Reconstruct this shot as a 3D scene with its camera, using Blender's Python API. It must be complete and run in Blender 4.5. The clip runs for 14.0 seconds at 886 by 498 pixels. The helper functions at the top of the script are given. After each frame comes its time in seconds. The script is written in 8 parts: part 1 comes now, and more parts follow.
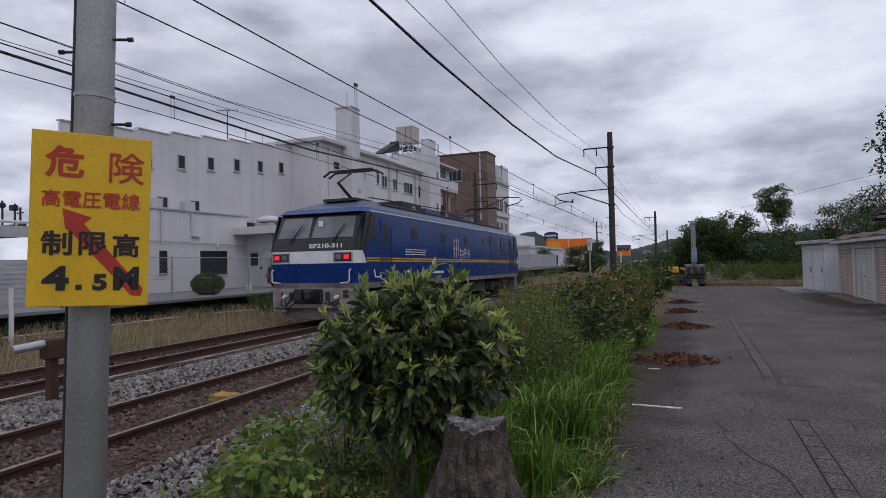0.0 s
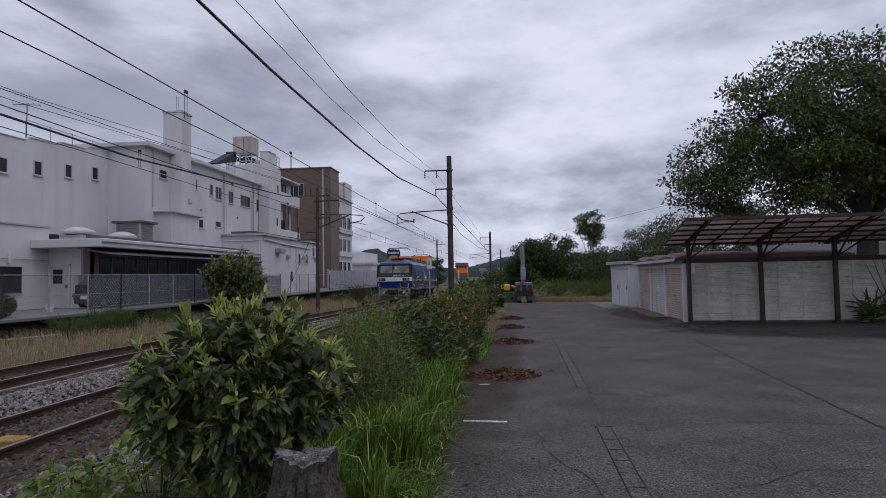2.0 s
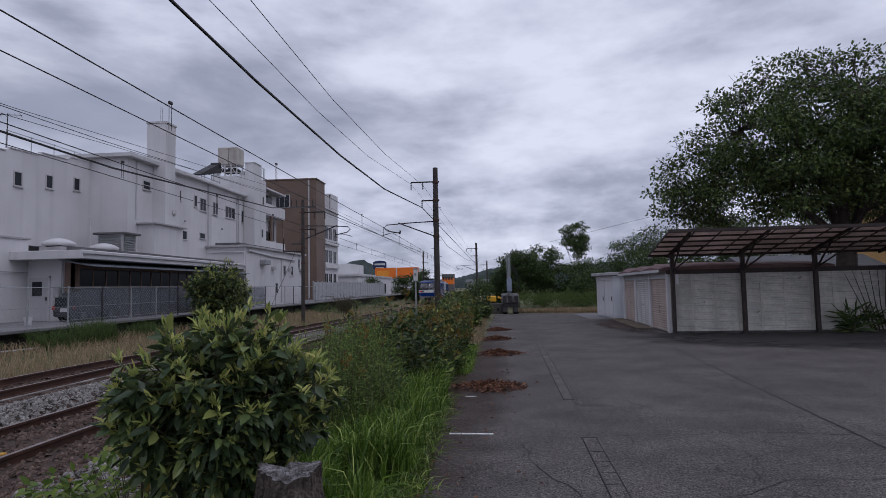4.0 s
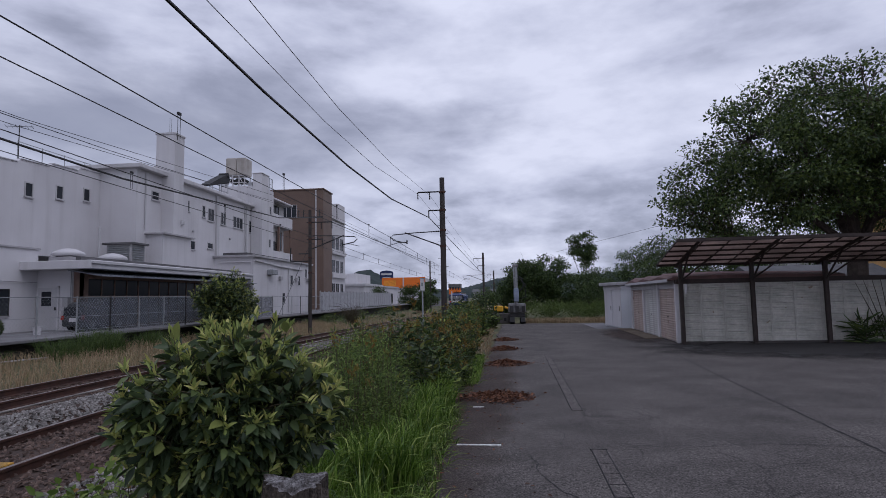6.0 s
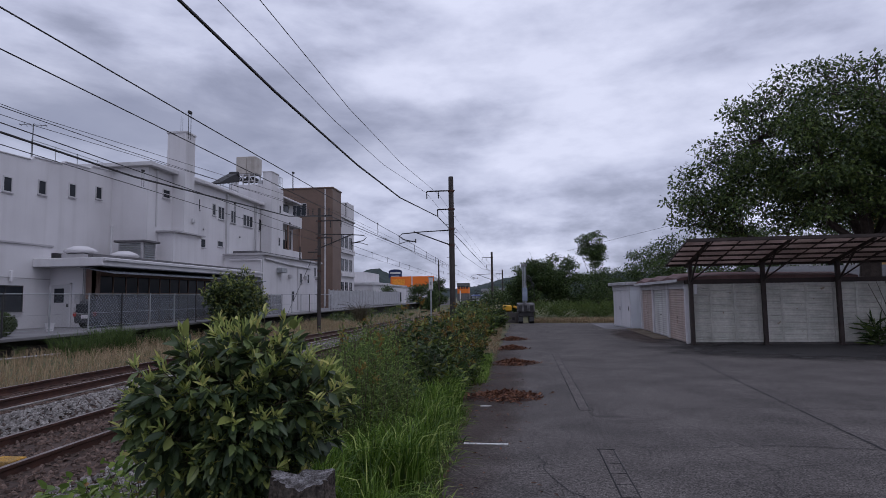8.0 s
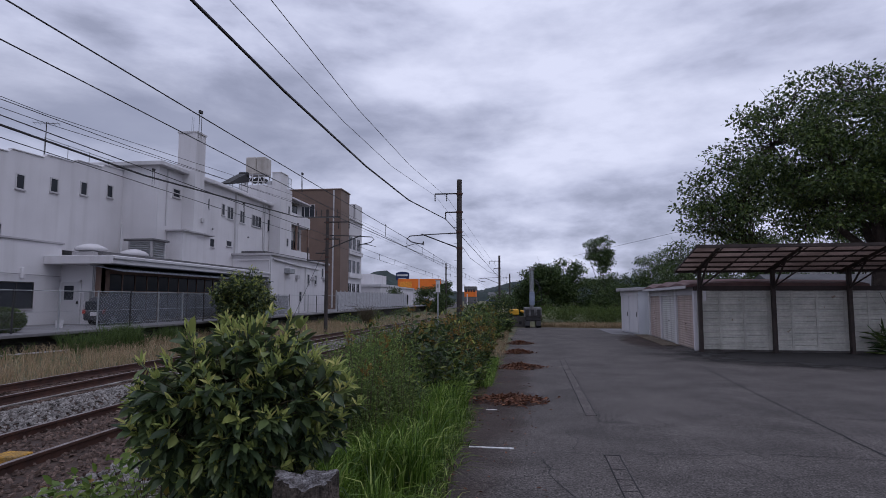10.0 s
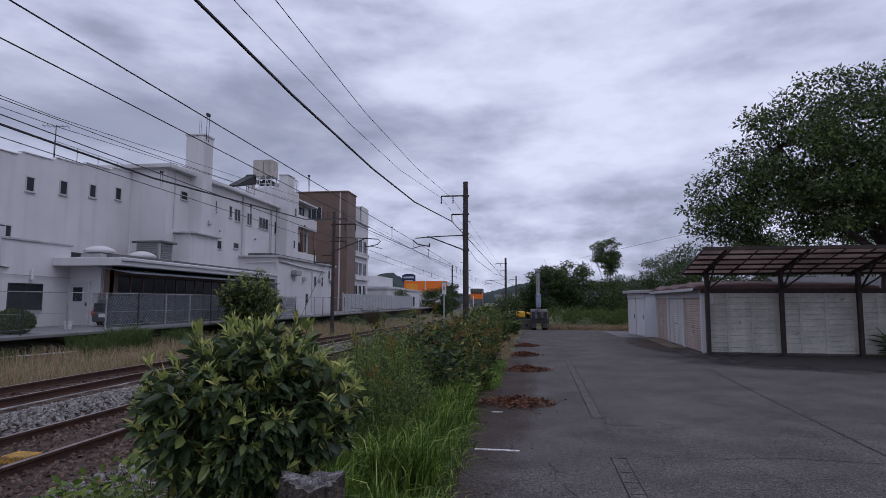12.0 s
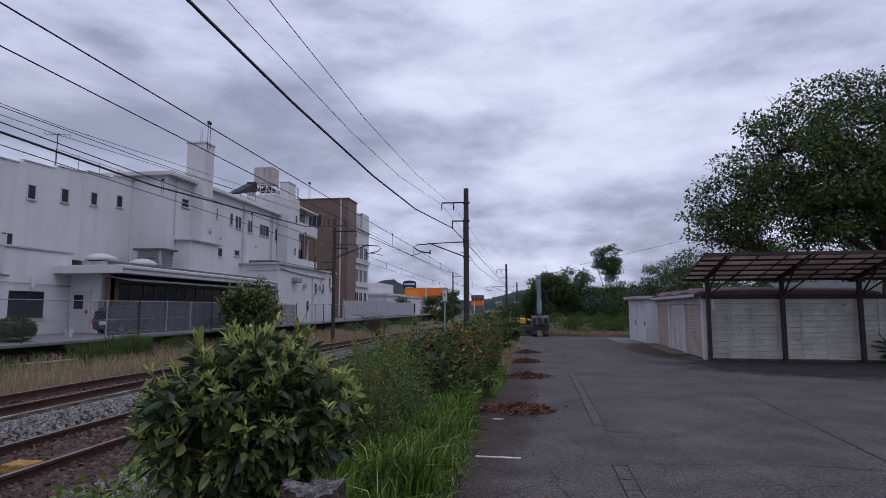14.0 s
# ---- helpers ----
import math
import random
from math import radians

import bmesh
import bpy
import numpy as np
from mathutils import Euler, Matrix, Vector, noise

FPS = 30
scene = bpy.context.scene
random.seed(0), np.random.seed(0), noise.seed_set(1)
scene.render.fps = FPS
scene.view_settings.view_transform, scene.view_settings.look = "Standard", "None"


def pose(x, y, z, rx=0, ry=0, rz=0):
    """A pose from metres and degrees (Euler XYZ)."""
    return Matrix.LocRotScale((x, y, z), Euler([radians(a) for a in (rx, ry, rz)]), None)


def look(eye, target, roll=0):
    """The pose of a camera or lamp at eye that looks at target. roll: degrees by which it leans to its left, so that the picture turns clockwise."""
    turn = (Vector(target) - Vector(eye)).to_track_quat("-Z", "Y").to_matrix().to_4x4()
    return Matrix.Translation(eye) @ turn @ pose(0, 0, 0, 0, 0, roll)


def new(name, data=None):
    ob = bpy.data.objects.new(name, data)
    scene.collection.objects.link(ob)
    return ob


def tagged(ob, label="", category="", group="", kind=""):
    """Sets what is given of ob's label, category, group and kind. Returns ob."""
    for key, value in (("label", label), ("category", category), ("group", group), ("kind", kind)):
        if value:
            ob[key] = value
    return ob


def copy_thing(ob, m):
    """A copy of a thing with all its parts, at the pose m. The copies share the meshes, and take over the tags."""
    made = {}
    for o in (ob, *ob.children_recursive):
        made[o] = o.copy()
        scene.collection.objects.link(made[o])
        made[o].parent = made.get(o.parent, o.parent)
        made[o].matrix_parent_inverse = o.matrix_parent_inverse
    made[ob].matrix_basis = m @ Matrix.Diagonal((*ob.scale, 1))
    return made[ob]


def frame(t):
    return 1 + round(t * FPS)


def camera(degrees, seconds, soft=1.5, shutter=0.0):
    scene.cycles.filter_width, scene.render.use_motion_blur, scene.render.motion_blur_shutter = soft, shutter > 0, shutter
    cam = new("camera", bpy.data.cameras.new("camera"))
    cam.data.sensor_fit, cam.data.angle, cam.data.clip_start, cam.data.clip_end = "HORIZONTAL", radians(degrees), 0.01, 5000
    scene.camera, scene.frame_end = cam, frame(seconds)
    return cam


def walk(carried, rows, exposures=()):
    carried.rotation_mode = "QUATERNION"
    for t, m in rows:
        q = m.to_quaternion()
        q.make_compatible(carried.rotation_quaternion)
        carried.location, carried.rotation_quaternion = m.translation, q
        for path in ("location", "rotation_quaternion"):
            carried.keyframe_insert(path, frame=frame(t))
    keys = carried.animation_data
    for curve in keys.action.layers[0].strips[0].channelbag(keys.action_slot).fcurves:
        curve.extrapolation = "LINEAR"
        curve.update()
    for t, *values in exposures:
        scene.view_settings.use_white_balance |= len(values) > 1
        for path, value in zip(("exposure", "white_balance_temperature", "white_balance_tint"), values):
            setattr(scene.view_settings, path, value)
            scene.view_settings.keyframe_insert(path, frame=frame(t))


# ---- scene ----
cam = camera(75.5, 14.0, soft=0.7)
PATH = [
    (0.0, pose(-0.065, -0.001, 1.542, 91.30, 1.18, 21.87)),
    (0.5, pose(-0.052, -0.025, 1.572, 91.63, 1.48, 12.42)),
    (1.0, pose(-0.041, -0.017, 1.584, 91.89, 1.42, 9.13)),
    (1.5, pose(-0.015, -0.024, 1.604, 92.28, 1.05, 7.63)),
    (2.0, pose(-0.003, -0.025, 1.608, 92.66, 1.02, 6.24)),
    (2.5, pose(0.001, -0.032, 1.613, 92.98, 1.10, 5.19)),
    (3.0, pose(0.001, -0.030, 1.613, 93.25, 1.17, 4.86)),
    (5.5, pose(0.005, -0.021, 1.612, 94.58, 1.19, 5.06)),
    (6.0, pose(-0.003, -0.007, 1.608, 94.77, 1.16, 5.55)),
    (6.5, pose(-0.001, -0.006, 1.606, 94.74, 1.21, 5.74)),
    (7.0, pose(-0.002, -0.008, 1.605, 94.67, 0.76, 5.92)),
    (7.5, pose(0.001, 0.000, 1.601, 94.60, 0.78, 6.16)),
    (8.0, pose(0.007, -0.013, 1.605, 94.69, 0.83, 6.41)),
    (10.5, pose(0.003, 0.009, 1.595, 95.00, -0.23, 7.26)),
    (11.0, pose(0.002, 0.005, 1.595, 94.98, -0.24, 7.51)),
    (11.5, pose(-0.001, 0.004, 1.595, 95.11, -0.21, 7.65)),
    (12.0, pose(0.008, -0.000, 1.594, 95.21, -0.12, 7.72)),
    (12.5, pose(0.006, -0.006, 1.599, 95.38, -0.10, 7.71)),
    (13.0, pose(0.004, -0.004, 1.596, 95.53, -0.05, 7.82)),
    (13.5, pose(0.008, -0.009, 1.598, 95.70, -0.02, 7.85)),
    (14.0, pose(0.012, -0.012, 1.597, 95.87, 0.03, 7.80)),
]
# the phone's exposure and white balance drift as the view opens to the sky
walk(cam, PATH, [(0.0, 0.10, 6280, 12), (1.0, 0.03, 6180, 13), (3.0, -0.05, 6050, 14), (6.5, -0.05, 5920, 16), (10.5, -0.04, 5850, 17), (14.0, -0.02, 5820, 17)])

# ---- sky and light: a closed grey cloud deck, soft sun behind it ----
world = bpy.data.worlds.new("world")
scene.world = world
world.use_nodes = True
wt = world.node_tree
for n in list(wt.nodes):
    wt.nodes.remove(n)


def wmath(op, a, b=None):
    n = wt.nodes.new("ShaderNodeMath")
    n.operation = op
    for k, v in ((0, a), (1, b)):
        if v is None:
            continue
        if isinstance(v, (int, float)):
            n.inputs[k].default_value = v
        else:
            wt.links.new(v, n.inputs[k])
    return n.outputs[0]


def wramp(value, stops):
    n = wt.nodes.new("ShaderNodeValToRGB")
    e = n.color_ramp.elements
    while len(e) < len(stops):
        e.new(0.5)
    for el, (p, c) in zip(e, stops):
        el.position, el.color = p, (*c, 1)
    wt.links.new(value, n.inputs[0])
    return n.outputs[0]


def wmix(kind, fac, a, b):
    n = wt.nodes.new("ShaderNodeMix")
    n.data_type, n.blend_type = "RGBA", kind
    for k, v in ((0, fac), (6, a), (7, b)):
        if isinstance(v, (int, float)):
            n.inputs[k].default_value = v
        elif isinstance(v, tuple):
            n.inputs[k].default_value = (*v, 1)
        else:
            wt.links.new(v, n.inputs[k])
    return n.outputs[2]


tc = wt.nodes.new("ShaderNodeTexCoord")
sep = wt.nodes.new("ShaderNodeSeparateXYZ")
wt.links.new(tc.outputs["Generated"], sep.inputs[0])
up = wmath("MAXIMUM", sep.outputs[2], 0.0)


def cloud(scale, detail, rough, shift, flat, dist=0.0):
    """Cloud noise over the directions of the sky, flattened by the given factor."""
    mp = wt.nodes.new("ShaderNodeMapping")
    mp.inputs["Location"].default_value, mp.inputs["Scale"].default_value = shift, (1, 1, flat)
    wt.links.new(tc.outputs["Generated"], mp.inputs[0])
    n = wt.nodes.new("ShaderNodeTexNoise")
    n.inputs["Scale"].default_value, n.inputs["Detail"].default_value = scale, detail
    n.inputs["Roughness"].default_value, n.inputs["Distortion"].default_value = rough, dist
    wt.links.new(mp.outputs[0], n.inputs["Vector"])
    return n.outputs[0]


big = cloud(2.1, 5, 0.5, (3.1, 1.7, 0.4), 2.8, 0.2)
mid = cloud(3.6, 9, 0.56, (0.4, 7.3, 2), 2.8, 0.15)
puffs = cloud(8.5, 7, 0.55, (5.2, 0.3, 4), 2.4, 0.1)
# small broken puffs gather towards the horizon
low_sky = wmath("MAXIMUM", wmath("SUBTRACT", 1.0, wmath("DIVIDE", up, 0.34)), 0.26)
mass = wmath("ADD", wmath("MULTIPLY", big, 0.45), wmath("MULTIPLY", mid, 0.55))
mass = wmath("ADD", mass, wmath("MULTIPLY", wmath("SUBTRACT", puffs, 0.5), wmath("MULTIPLY", low_sky, 0.8)))
mass = wmath("SUBTRACT", mass, wmath("MULTIPLY", low_sky, 0.022))
tone = wramp(mass, [(0.36, (0.36, 0.375, 0.445)), (0.43, (0.48, 0.495, 0.575)), (0.47, (0.56, 0.575, 0.66)), (0.51, (0.63, 0.645, 0.725)), (0.62, (0.79, 0.80, 0.87))])
# a dark rain bank stands low over the white buildings
BANK_AZ, BANK_Z = radians(-33), 0.265
along_bank = wmath("ADD", wmath("MULTIPLY", sep.outputs[0], math.cos(BANK_AZ)), wmath("MULTIPLY", sep.outputs[1], -math.sin(BANK_AZ)))
ahead = wmath("GREATER_THAN", wmath("ADD", wmath("MULTIPLY", sep.outputs[0], math.sin(BANK_AZ)), wmath("MULTIPLY", sep.outputs[1], math.cos(BANK_AZ))), 0.0)
ragged = wmath("MULTIPLY", wmath("SUBTRACT", mid, 0.5), 1.7)
far_off = wmath("SQRT", wmath("ADD", wmath("POWER", wmath("ABSOLUTE", wmath("DIVIDE", along_bank, 0.44)), 2.0), wmath("POWER", wmath("ABSOLUTE", wmath("DIVIDE", wmath("SUBTRACT", sep.outputs[2], BANK_Z), 0.085)), 2.0)))
depth = wmath("MULTIPLY", wmath("MINIMUM", wmath("MAXIMUM", wmath("SUBTRACT", 1.3, wmath("ADD", far_off, ragged)), 0.0), 1.0), ahead)
tone = wmix("MIX", wmath("MULTIPLY", depth, 0.8), tone, (0.27, 0.285, 0.35))
# an overcast sky is brightest overhead
lift = wramp(up, [(0.40, (1.0, 1.0, 1.0)), (1.0, (1.2, 1.2, 1.2))])
tone = wmix("MULTIPLY", 1.0, tone, lift)
sky = wt.nodes.new("ShaderNodeTexSky")
sky.sky_type, sky.sun_disc = "NISHITA", False
sky.sun_elevation, sky.sun_rotation = radians(55), radians(140)
clear = wmix("MULTIPLY", 1.0, sky.outputs[0], (0.1, 0.1, 0.1))
both = wmix("MIX", 0.95, clear, tone)
bg = wt.nodes.new("ShaderNodeBackground")
bg.inputs[1].default_value = 1.0
wt.links.new(both, bg.inputs[0])
out = wt.nodes.new("ShaderNodeOutputWorld")
wt.links.new(bg.outputs[0], out.inputs[0])

sun_data = bpy.data.lights.new("sun", "SUN")
sun_data.energy, sun_data.angle, sun_data.color = 0.5, radians(35), (1.0, 0.97, 0.94)
sun = new("sun", sun_data)
sun.matrix_basis = look((20, -17, 37), (0, 0, 0))

# ---- materials ----


def material(name, c1, c2=None, rough=0.8, detail=3,  metal=0.0, scale=3.0, fine=45.0, bump=0.15, streak=0.0, island=0.0, own=0.0, spec=0.35, grain=0.25, trans=0.0, rust=None, rust_at=0.6):
    """Principled surface: c1 and c2 mixed by large stains, modulated by fine grain; optional rain streaks, rust, per-piece variation."""
    m = bpy.data.materials.new(name)
    m.use_nodes = True
    t = m.node_tree
    p = t.nodes["Principled BSDF"]
    c2 = c2 or tuple(v * 0.75 for v in c1)

    def N(kind):
        return t.nodes.new(kind)

    def noise_of(sc, detail, stretch=None):
        c = N("ShaderNodeTexCoord")
        v = c.outputs["Object"]
        if stretch:
            mp = N("ShaderNodeMapping")
            mp.inputs["Scale"].default_value = stretch
            t.links.new(v, mp.inputs[0])
            v = mp.outputs[0]
        n = N("ShaderNodeTexNoise")
        n.inputs["Scale"].default_value, n.inputs["Detail"].default_value = sc, detail
        t.links.new(v, n.inputs["Vector"])
        return n.outputs[0]

    def remap(v, a, b, lo, hi):
        r = N("ShaderNodeMapRange")
        for k, q in ((1, a), (2, b), (3, lo), (4, hi)):
            r.inputs[k].default_value = q
        t.links.new(v, r.inputs[0])
        return r.outputs[0]

    def mix(kind, fac, a, b):
        n = N("ShaderNodeMix")
        n.data_type, n.blend_type = "RGBA", kind
        for k, v in ((0, fac), (6, a), (7, b)):
            if isinstance(v, (int, float)):
                n.inputs[k].default_value = v
            elif isinstance(v, tuple):
                n.inputs[k].default_value = (*v, 1)
            else:
                t.links.new(v, n.inputs[k])
        return n.outputs[2]

    stain = noise_of(scale, 5)
    col = mix("MIX", remap(stain, 0.35, 0.65, 0, 1), c1, c2)
    f = noise_of(fine, detail)
    g = remap(f, 0.3, 0.7, 1 - grain, 1 + grain)
    gc = N("ShaderNodeCombineColor")
    for k in range(3):
        t.links.new(g, gc.inputs[k])
    col = mix("MULTIPLY", 1.0, col, gc.outputs[0])
    if streak:
        s = noise_of(1.0, 4, (2.2, 2.2, 0.12))
        col = mix("MULTIPLY", remap(s, 0.5, 0.72, 0, streak), col, (0.42, 0.40, 0.38))
    if island or own:
        src = N("ShaderNodeNewGeometry").outputs["Random Per Island"] if island else N("ShaderNodeObjectInfo").outputs["Random"]
        amount = island or own
        r = remap(src, 0, 1, 1 - amount, 1 + amount)
        rc = N("ShaderNodeCombineColor")
        for k in range(3):
            t.links.new(r, rc.inputs[k])
        col = mix("MULTIPLY", 1.0, col, rc.outputs[0])
    if rust:
        rn = noise_of(scale * 2.3, 6)
        col = mix("MIX", remap(rn, rust_at, rust_at + 0.08, 0, 1), col, rust)
    t.links.new(col, p.inputs["Base Color"])
    t.links.new(remap(f, 0.3, 0.7, max(0, rough - 0.08), min(1, rough + 0.08)), p.inputs["Roughness"])
    p.inputs["Metallic"].default_value = metal
    p.inputs["Specular IOR Level"].default_value = spec
    if bump:
        b = N("ShaderNodeBump")
        b.inputs["Strength"].default_value, b.inputs["Distance"].default_value = bump, 0.02
        t.links.new(f, b.inputs["Height"])
        t.links.new(b.outputs[0], p.inputs["Normal"])
    if trans:
        tr = N("ShaderNodeBsdfTranslucent")
        t.links.new(col, tr.inputs[0])
        ms = N("ShaderNodeMixShader")
        ms.inputs[0].default_value = trans
        t.links.new(p.outputs[0], ms.inputs[1])
        t.links.new(tr.outputs[0], ms.inputs[2])
        t.links.new(ms.outputs[0], t.nodes["Material Output"].inputs[0])
    return m


def leafy(name, stops, rough=0.55, trans=0.3, own=0.0):
    """Leaves: each leaf takes its own colour along the given ramp."""
    m = bpy.data.materials.new(name)
    m.use_nodes = True
    t = m.node_tree
    p = t.nodes["Principled BSDF"]
    geo = t.nodes.new("ShaderNodeNewGeometry")
    ramp = t.nodes.new("ShaderNodeValToRGB")
    e = ramp.color_ramp.elements
    while len(e) < len(stops):
        e.new(0.5)
    for el, (q, c) in zip(e, stops):
        el.position, el.color = q, (*c, 1)
    t.links.new(geo.outputs["Random Per Island"], ramp.inputs[0])
    col = ramp.outputs[0]
    if own:
        inf = t.nodes.new("ShaderNodeObjectInfo")
        rg = t.nodes.new("ShaderNodeMapRange")
        rg.inputs[3].default_value, rg.inputs[4].default_value = 1 - own, 1 + own
        t.links.new(inf.outputs["Random"], rg.inputs[0])
        sc = t.nodes.new("ShaderNodeVectorMath")
        sc.operation = "SCALE"
        t.links.new(col, sc.inputs[0])
        t.links.new(rg.outputs[0], sc.inputs["Scale"])
        col = sc.outputs[0]
    t.links.new(col, p.inputs["Base Color"])
    p.inputs["Roughness"].default_value, p.inputs["Specular IOR Level"].default_value = rough, 0.3
    tr = t.nodes.new("ShaderNodeBsdfTranslucent")
    t.links.new(col, tr.inputs[0])
    ms = t.nodes.new("ShaderNodeMixShader")
    ms.inputs[0].default_value = trans
    t.links.new(p.outputs[0], ms.inputs[1])
    t.links.new(tr.outputs[0], ms.inputs[2])
    t.links.new(ms.outputs[0], t.nodes["Material Output"].inputs[0])
    return m


def glowing(name, colour, strength):
    m = material(name, colour, colour, rough=0.3, grain=0.02, bump=0)
    p = m.node_tree.nodes["Principled BSDF"]
    p.inputs["Emission Color"].default_value, p.inputs["Emission Strength"].default_value = (*colour, 1), strength
    return m


ASPHALT = material("asphalt", (0.104, 0.093, 0.088), (0.071, 0.064, 0.061), rough=0.92, detail=8, scale=0.8, fine=62, bump=0.35, grain=1.0, spec=0.2)


def crazed(m, cell, width, amount):
    """Adds a net of hairline cracks, broken up so that they show only here and there."""
    t = m.node_tree
    p = t.nodes["Principled BSDF"]
    src = p.inputs["Base Color"].links[0].from_socket
    tc = t.nodes.new("ShaderNodeTexCoord")
    nz = t.nodes.new("ShaderNodeTexNoise")
    nz.inputs["Scale"].default_value, nz.inputs["Detail"].default_value = 3.0, 6
    t.links.new(tc.outputs["Object"], nz.inputs["Vector"])
    warp = t.nodes.new("ShaderNodeVectorMath")
    warp.operation = "MULTIPLY_ADD"
    warp.inputs[1].default_value = (0.35, 0.35, 0.0)
    t.links.new(nz.outputs["Color"], warp.inputs[0])
    t.links.new(tc.outputs["Object"], warp.inputs[2])
    vo = t.nodes.new("ShaderNodeTexVoronoi")
    vo.feature = "DISTANCE_TO_EDGE"
    vo.inputs["Scale"].default_value = cell
    t.links.new(warp.outputs[0], vo.inputs["Vector"])
    edge = t.nodes.new("ShaderNodeMapRange")
    for k, q in ((1, 0.0), (2, width), (3, 1.0), (4, 0.0)):
        edge.inputs[k].default_value = q
    t.links.new(vo.outputs["Distance"], edge.inputs[0])
    big = t.nodes.new("ShaderNodeTexNoise")
    big.inputs["Scale"].default_value, big.inputs["Detail"].default_value = 0.7, 3
    t.links.new(tc.outputs["Object"], big.inputs["Vector"])
    where = t.nodes.new("ShaderNodeMapRange")
    for k, q in ((1, 0.45), (2, 0.6), (3, 0.0), (4, amount)):
        where.inputs[k].default_value = q
    t.links.new(big.outputs[0], where.inputs[0])
    both = t.nodes.new("ShaderNodeMath")
    both.operation = "MULTIPLY"
    t.links.new(edge.outputs[0], both.inputs[0])
    t.links.new(where.outputs[0], both.inputs[1])
    mx = t.nodes.new("ShaderNodeMix")
    mx.data_type = "RGBA"
    mx.inputs[7].default_value = (0.022, 0.02, 0.021, 1)
    t.links.new(both.outputs[0], mx.inputs[0])
    t.links.new(src, mx.inputs[6])
    t.links.new(mx.outputs[2], p.inputs["Base Color"])


def mottled(m, size, lo, hi):
    """Coarse aggregate: lighter and darker flecks a few centimetres across."""
    t = m.node_tree
    p = t.nodes["Principled BSDF"]
    src = p.inputs["Base Color"].links[0].from_socket
    tc = t.nodes.new("ShaderNodeTexCoord")
    nz = t.nodes.new("ShaderNodeTexNoise")
    nz.inputs["Scale"].default_value, nz.inputs["Detail"].default_value, nz.inputs["Roughness"].default_value = size, 5, 0.75
    t.links.new(tc.outputs["Object"], nz.inputs["Vector"])
    rg = t.nodes.new("ShaderNodeMapRange")
    for k, q in ((1, 0.36), (2, 0.66), (3, lo), (4, hi)):
        rg.inputs[k].default_value = q
    t.links.new(nz.outputs[0], rg.inputs[0])
    sc = t.nodes.new("ShaderNodeVectorMath")
    sc.operation = "SCALE"
    t.links.new(src, sc.inputs[0])
    t.links.new(rg.outputs[0], sc.inputs["Scale"])
    t.links.new(sc.outputs[0], p.inputs["Base Color"])


mottled(ASPHALT, 24.0, 0.55, 1.5)
mottled(ASPHALT, 1.7, 0.85, 1.15)
crazed(ASPHALT, 0.9, 0.010, 0.75)
crazed(ASPHALT, 2.7, 0.016, 0.5)
PATCH = material("asphalt_patch", (0.118, 0.105, 0.100), (0.080, 0.071, 0.068), rough=0.92, detail=8, scale=2.5, fine=90, bump=0.4, grain=1.0, spec=0.2)
mottled(PATCH, 30.0, 0.5, 1.5)
SEAM = material("tar_seam", (0.025, 0.024, 0.026), rough=0.9, fine=30)
LINE = material("line_paint", (0.62, 0.62, 0.62), (0.35, 0.35, 0.35), rough=0.8, scale=8, fine=60, grain=0.35)
SOIL = material("soil", (0.10, 0.075, 0.052), (0.16, 0.13, 0.09), rough=0.95, scale=1.2, fine=25, bump=0.6, grain=0.4)
TURF = material("turf", (0.06, 0.075, 0.03), (0.13, 0.11, 0.06), rough=0.95, scale=0.6, fine=12, bump=0.6, grain=0.4)
BED = material("ballast_bed", (0.075, 0.05, 0.04), (0.045, 0.03, 0.024), rough=0.95, scale=1.4, fine=16, bump=0.8, grain=0.45)
STONE = material("ballast_stone", (0.27, 0.255, 0.24), (0.165, 0.15, 0.14), rough=0.9, scale=6, fine=60, island=0.45, bump=0.3)
STONE_RUSTY = material("ballast_stone_rusty", (0.145, 0.102, 0.085), (0.085, 0.056, 0.044), rough=0.9, scale=6, fine=60, island=0.4, bump=0.3)
RAIL = material("rusty_rail", (0.082, 0.038, 0.027), (0.05, 0.027, 0.022), rough=0.75, scale=5, fine=80, metal=0.2)
RAILTOP = material("rail_head_steel", (0.30, 0.26, 0.25), (0.22, 0.17, 0.15), rough=0.38, metal=0.8, scale=8, fine=90, grain=0.15)
SLEEPER = material("sleeper_wood", (0.085, 0.06, 0.045), (0.055, 0.038, 0.03), rough=0.92, scale=6, fine=40, own=0.25)
WHITEWALL = material("white_render", (0.60, 0.585, 0.60), (0.53, 0.515, 0.53), rough=0.85, scale=0.35, fine=30, bump=0.1, streak=0.16, grain=0.05)
WHITEWALL2 = material("grey_white_render", (0.52, 0.51, 0.525), (0.44, 0.43, 0.44), rough=0.85, scale=0.5, fine=30, bump=0.1, streak=0.25, grain=0.06)
COPING = material("coping", (0.42, 0.41, 0.42), (0.32, 0.31, 0.32), rough=0.8, scale=1.5, fine=40, grain=0.1)
ROOFDARK = material("roof_felt", (0.13, 0.125, 0.13), (0.09, 0.088, 0.09), rough=0.9, scale=1.0, fine=20)
BROWNTILE = material("brown_tile", (0.155, 0.104, 0.080), (0.128, 0.086, 0.067), rough=0.6, scale=0.6, fine=18, grain=0.10)
CONCRETE = material("old_concrete", (0.11, 0.10, 0.095), (0.06, 0.055, 0.052), rough=0.92, scale=1.1, fine=35, streak=0.6, grain=0.18)
